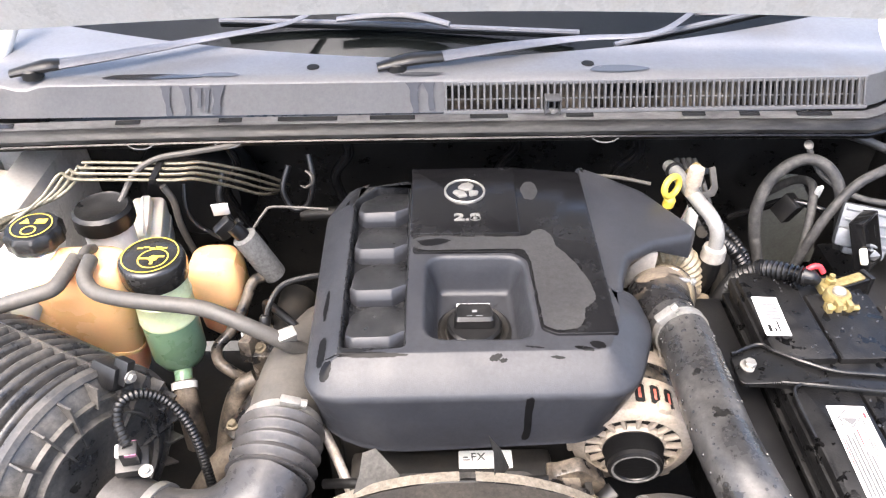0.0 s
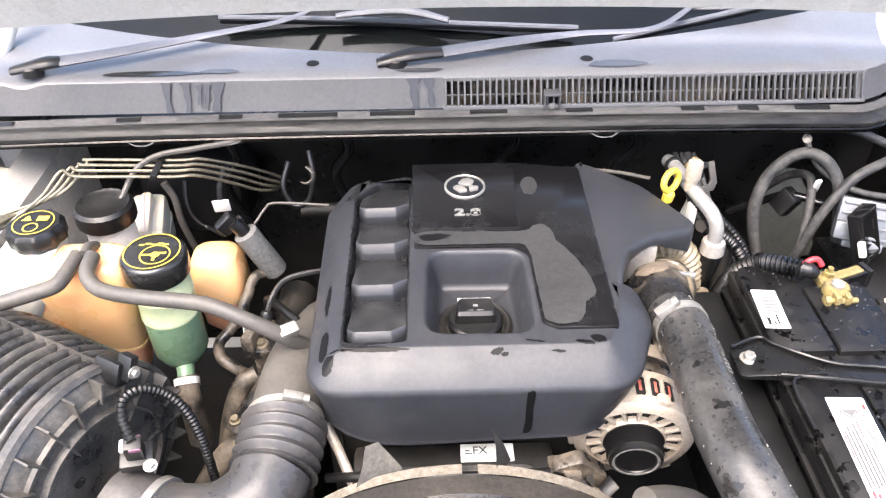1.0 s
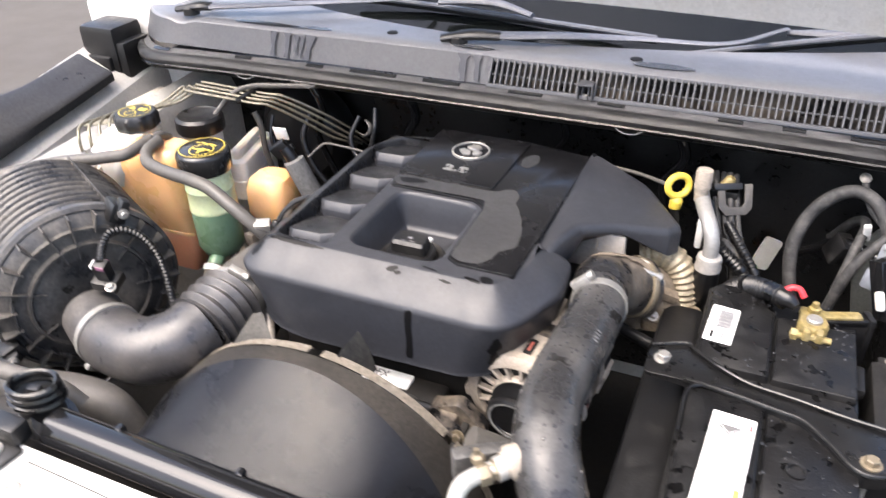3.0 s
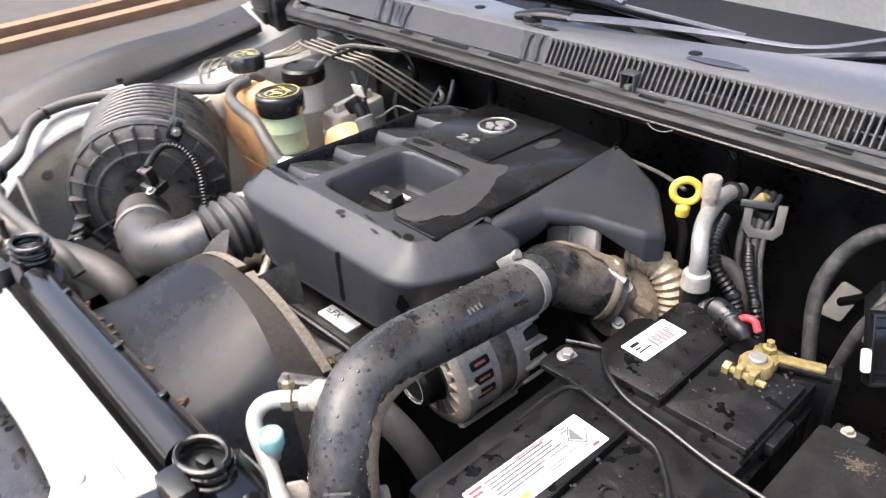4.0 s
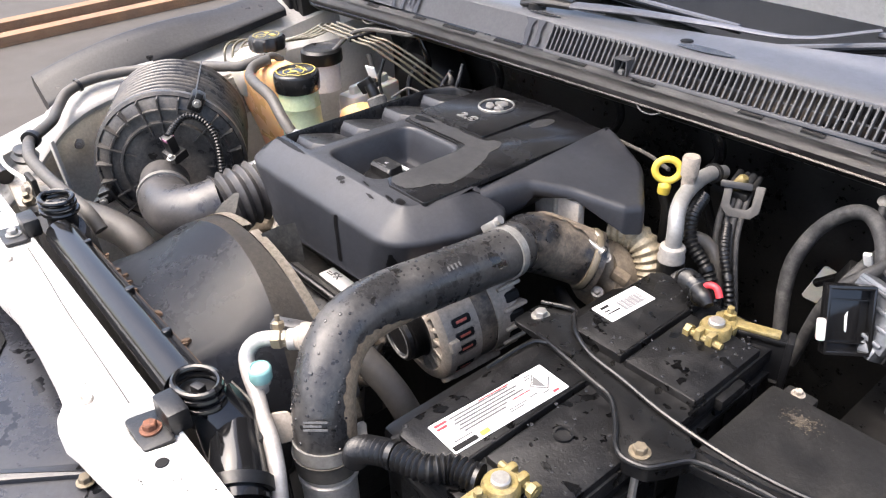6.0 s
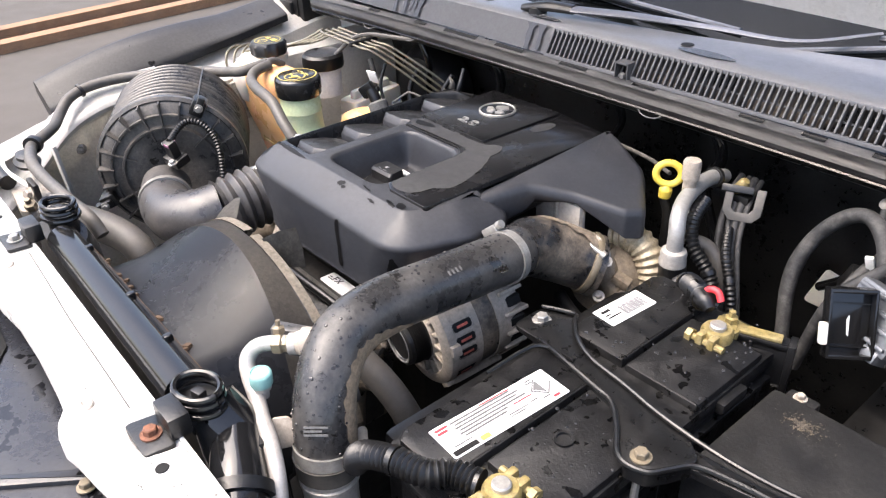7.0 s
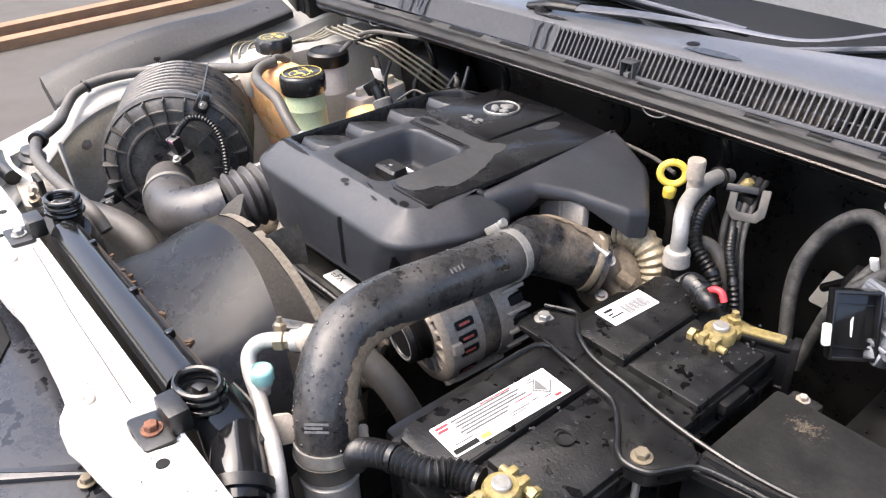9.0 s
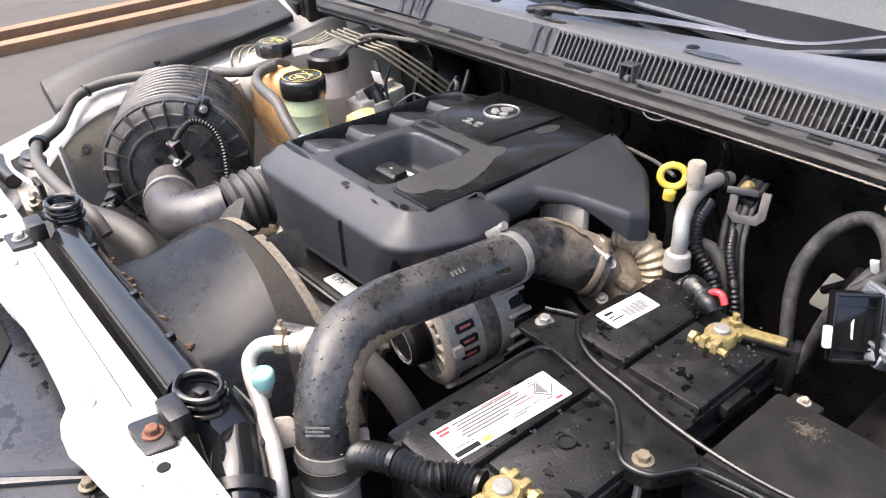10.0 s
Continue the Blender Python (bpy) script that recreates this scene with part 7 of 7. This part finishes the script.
part("bracket", box(0.11, 0.15, 0.48, 0.54, 0.70, 0.87, 0.006), M_TURBO, engine)
part("bracket", box(0.155, 0.165, 0.46, 0.52, 0.72, 0.86, 0.003), M_DARK, engine)
part("rail", tube([(-0.295, 0.900, 0.965), (-0.280, 0.918, 0.980), (-0.269, 0.925, 0.985), (-0.23, 0.922, 0.986), (-0.182, 0.917, 0.985)], 0.0022, 8), M_HOSE, engine)
part("rear_rail", tube([(0.20, 0.965, 1.01), (0.26, 0.955, 1.01), (0.31, 0.935, 1.01)], 0.003, 8), M_HOSE, engine)
part("rear_harness", tube([(-0.25, 1.05, 0.88), (-0.15, 1.04, 0.89), (0.0, 1.04, 0.89), (0.12, 1.03, 0.89), (0.2, 1.03, 0.92)], 0.012, 10), M_DARK, engine)
part("side_pipe", tube([(-0.27, 0.74, 0.86), (-0.235, 0.72, 0.90), (-0.20, 0.72, 0.92)], 0.009, 10), M_RUBBER, engine)
part("egr_pipe", tube([(-0.30, 0.64, 0.80), (-0.26, 0.68, 0.84), (-0.24, 0.74, 0.86)], 0.02, 14), M_TURBO, engine)
part("side_casting", box(-0.30, -0.20, 0.56, 0.76, 0.45, 0.70, 0.02), M_DARK, engine)


# ---- beside the block, below the tanks ----
bay = thing("fuel_pipework", "grimy metal pipes and brackets beside the engine block", "pipes")
part("manifold", tube([(-0.235, 0.60, 0.80), (-0.245, 0.70, 0.815), (-0.250, 0.80, 0.82), (-0.245, 0.90, 0.82)], 0.030, 16), M_DARK, bay)
part("drain_hose", tube([(-0.285, 0.862, 0.90), (-0.298, 0.849, 0.90), (-0.309, 0.821, 0.88), (-0.323, 0.782, 0.865), (-0.340, 0.758, 0.855), (-0.334, 0.734, 0.85), (-0.315, 0.722, 0.842), (-0.29, 0.72, 0.82)], 0.0082, 12), M_TURBO, bay, "dusty brown hose")
part("cable", tube([(-0.165, 0.788, 0.965), (-0.200, 0.782, 0.966), (-0.234, 0.775, 0.958), (-0.250, 0.752, 0.945), (-0.257, 0.738, 0.925)], 0.0042, 8, 6), M_BLACK, bay)
part("plug", lathe([(0, 0), (0.007, 0), (0.008, 0.004), (0.008, 0.014), (0.005, 0.018), (0, 0.018)], frame_on((-0.258, 0.734, 0.918), (0.1, 0.3, 1)), 12), M_BLACK, bay)
part("neck_bracket", slab([(-0.286, 0.690), (-0.270, 0.690), (-0.262, 0.722), (-0.272, 0.726)], 0.002, 0.895, 0.932, 0.002), M_TURBO, bay, "dusty metal bracket")
part("drain_hose", tube([(-0.335, 0.66, 0.72), (-0.318, 0.68, 0.79), (-0.30, 0.70, 0.83), (-0.278, 0.71, 0.84)], 0.014, 12), M_TURBO, bay)
part("bracket", slab([(-0.272, 0.690), (-0.246, 0.690), (-0.240, 0.735), (-0.262, 0.760), (-0.280, 0.735)], 0.005, 0.84, 0.905, 0.004), M_TURBO, bay)
for x, y, z in ((-0.262, 0.705, 0.905), (-0.258, 0.742, 0.905), (-0.300, 0.640, 0.825), (-0.285, 0.60, 0.825)):
    bolt((x, y, z), (-0.1, -0.1, 1), 0.006, M_ZINC, parent=bay)
part("clip", box(-0.008, 0.008, -0.003, 0.003, -0.014, 0.016, 0.001, pose(-0.287, 0.742, 0.902, 15, 0, 35)), M_WHITE, bay, "small pale clip")
part("sump_pipe", tube([(-0.35, 0.58, 0.74), (-0.31, 0.61, 0.79), (-0.27, 0.62, 0.80)], 0.018, 14), M_TURBO, bay)

# ---- in front of the timing case ----
drive = thing("belt_drive", "dusty belt, idler pulley and brackets in front of the engine", "belt")
part("idler", lathe([(0, -0.012), (0.010, -0.012), (0.012, -0.008), (0.034, -0.008), (0.036, -0.006), (0.036, 0.012), (0, 0.012)], frame_on((0.135, 0.492, 0.835), (0, 1, 0.05)), 32), M_TURBO, drive)
part("tensioner", slab([(0.10, 0.80), (0.17, 0.79), (0.185, 0.85), (0.15, 0.885), (0.115, 0.87)], 0.012, 0, 0.02, 0.004, pose(0, 0.535, 0, 90)), M_TURBO, drive, "dusty cast tensioner bracket")
part("belt", tube([(0.19, 0.508, 0.855), (0.165, 0.496, 0.835), (0.13, 0.490, 0.80), (0.05, 0.488, 0.74), (-0.05, 0.488, 0.72)], 0.010, 8, 6, squash=0.25), M_BLACK, drive)
for x, z in ((-0.105, 0.855), (-0.02, 0.86), (0.10, 0.862), (0.160, 0.862)):
    bolt((x, 0.488, z), (0, -1, 0.3), 0.006, M_ZINC, parent=drive)
part("cable", tube([(-0.16, 0.52, 0.86), (-0.10, 0.505, 0.882), (-0.02, 0.500, 0.885), (0.06, 0.505, 0.88), (0.12, 0.52, 0.86)], 0.006, 10), M_BLACK, drive)
part("hose", tube([(0.165, 0.47, 0.73), (0.178, 0.468, 0.79), (0.195, 0.466, 0.83), (0.222, 0.470, 0.85)], 0.014, 12), M_TURBO, drive)

# ---- between battery and firewall ----
loom2 = thing("wiring_harness", "bundle of black corrugated cables behind the battery", "cable")
for dx, r in ((0.0, 0.005), (0.011, 0.0042), (0.020, 0.0055), (0.030, 0.004)):
    part("cable", tube([(0.372 + dx, 1.02, 1.00), (0.378 + dx, 0.985, 0.985), (0.392 + dx, 0.945, 0.945), (0.415 + dx, 0.915, 0.905), (0.432 + dx, 0.90, 0.86), (0.436 + dx, 0.895, 0.78)], r, 10), M_TAPE, loom2)
part("heater_pipe", tube([(0.385, 0.885, 0.955), (0.405, 0.90, 0.945), (0.425, 0.90, 0.92), (0.435, 0.89, 0.87), (0.435, 0.88, 0.78)], 0.010, 12), M_HOSE, loom2)
part("cable", tube([(0.555, 1.06, 0.90), (0.575, 1.02, 0.955), (0.585, 0.98, 0.975), (0.575, 0.94, 0.955), (0.56, 0.90, 0.90)], 0.007, 10), M_TAPE, loom2)
part("cable", tube([(0.50, 1.05, 0.86), (0.535, 1.02, 0.90), (0.56, 0.99, 0.935), (0.60, 0.96, 0.94), (0.65, 0.93, 0.92)], 0.0065, 10), M_TANK_BLACK, loom2)
part("plug", box(-0.012, 0.012, -0.016, 0.016, -0.020, 0.020, 0.003, pose(0.562, 0.985, 0.925, 20, 15, 30)), M_BLACK, loom2)
part("clip", box(-0.005, 0.005, -0.003, 0.003, -0.016, 0.016, 0.002, pose(0.585, 0.955, 0.975, 20, -12, 10)), M_WHITE, loom2, "pale plastic clip")


# ---- wipers ----
def wiper(pivot, arm, blade, carrier):
    t = thing("wiper", "dark grey windscreen wiper arm with a flat blade", "wiper", "wipers")
    part("pivot_cap", lathe([(0, 0.0), (0.016, 0.0), (0.015, 0.012), (0.008, 0.018), (0, 0.018)], pose(*pivot), 20), M_BLACK, t)
    part("arm_root", tube([pivot + Vector((-0.03, -0.004, 0.008)), pivot + Vector((0.02, 0.004, 0.016)), arm[0]], [0.010, 0.015, 0.013], 12, squash=0.6), M_BLACK, t)
    part("arm", tube(arm, [0.017, 0.015, 0.010, 0.0075, 0.006][: len(arm)], 10, squash=0.32), M_WIPER, t)
    part("blade", tube(blade, 0.006, 8, squash=0.8), M_WIPER, t)
    part("rubber", tube([b + Vector((0, 0.004, -0.009)) for b in blade], 0.0035, 6), M_INK_AND_DARK, t)
    part("carrier", tube(carrier, [0.007, 0.011, 0.012, 0.008], 10, squash=0.6), M_WIPER, t)
    return t


wiper(Vector((-0.625, 1.05, 1.145)), [Vector(p) for p in ((-0.585, 1.062, 1.160), (-0.50, 1.088, 1.163), (-0.365, 1.145, 1.165), (-0.265, 1.190, 1.166), (-0.215, 1.24, 1.17))],
      [Vector(p) for p in ((-0.385, 1.250, 1.150), (-0.17, 1.238, 1.148), (0.03, 1.220, 1.144), (0.230, 1.205, 1.139))],
      [Vector(p) for p in ((-0.18, 1.222, 1.160), (-0.11, 1.225, 1.166), (-0.055, 1.222, 1.166), (0.01, 1.203, 1.157))])
wiper(Vector((-0.075, 1.066, 1.140)), [Vector(p) for p in ((-0.005, 1.080, 1.156), (0.10, 1.108, 1.158), (0.22, 1.150, 1.152), (0.345, 1.160, 1.155), (0.43, 1.226, 1.168))],
      [Vector(p) for p in ((0.290, 1.192, 1.122), (0.38, 1.20, 1.14), (0.47, 1.20, 1.16), (0.60, 1.22, 1.18))],
      [Vector(p) for p in ((0.43, 1.23, 1.16), (0.47, 1.22, 1.165), (0.50, 1.215, 1.168), (0.54, 1.215, 1.172))])
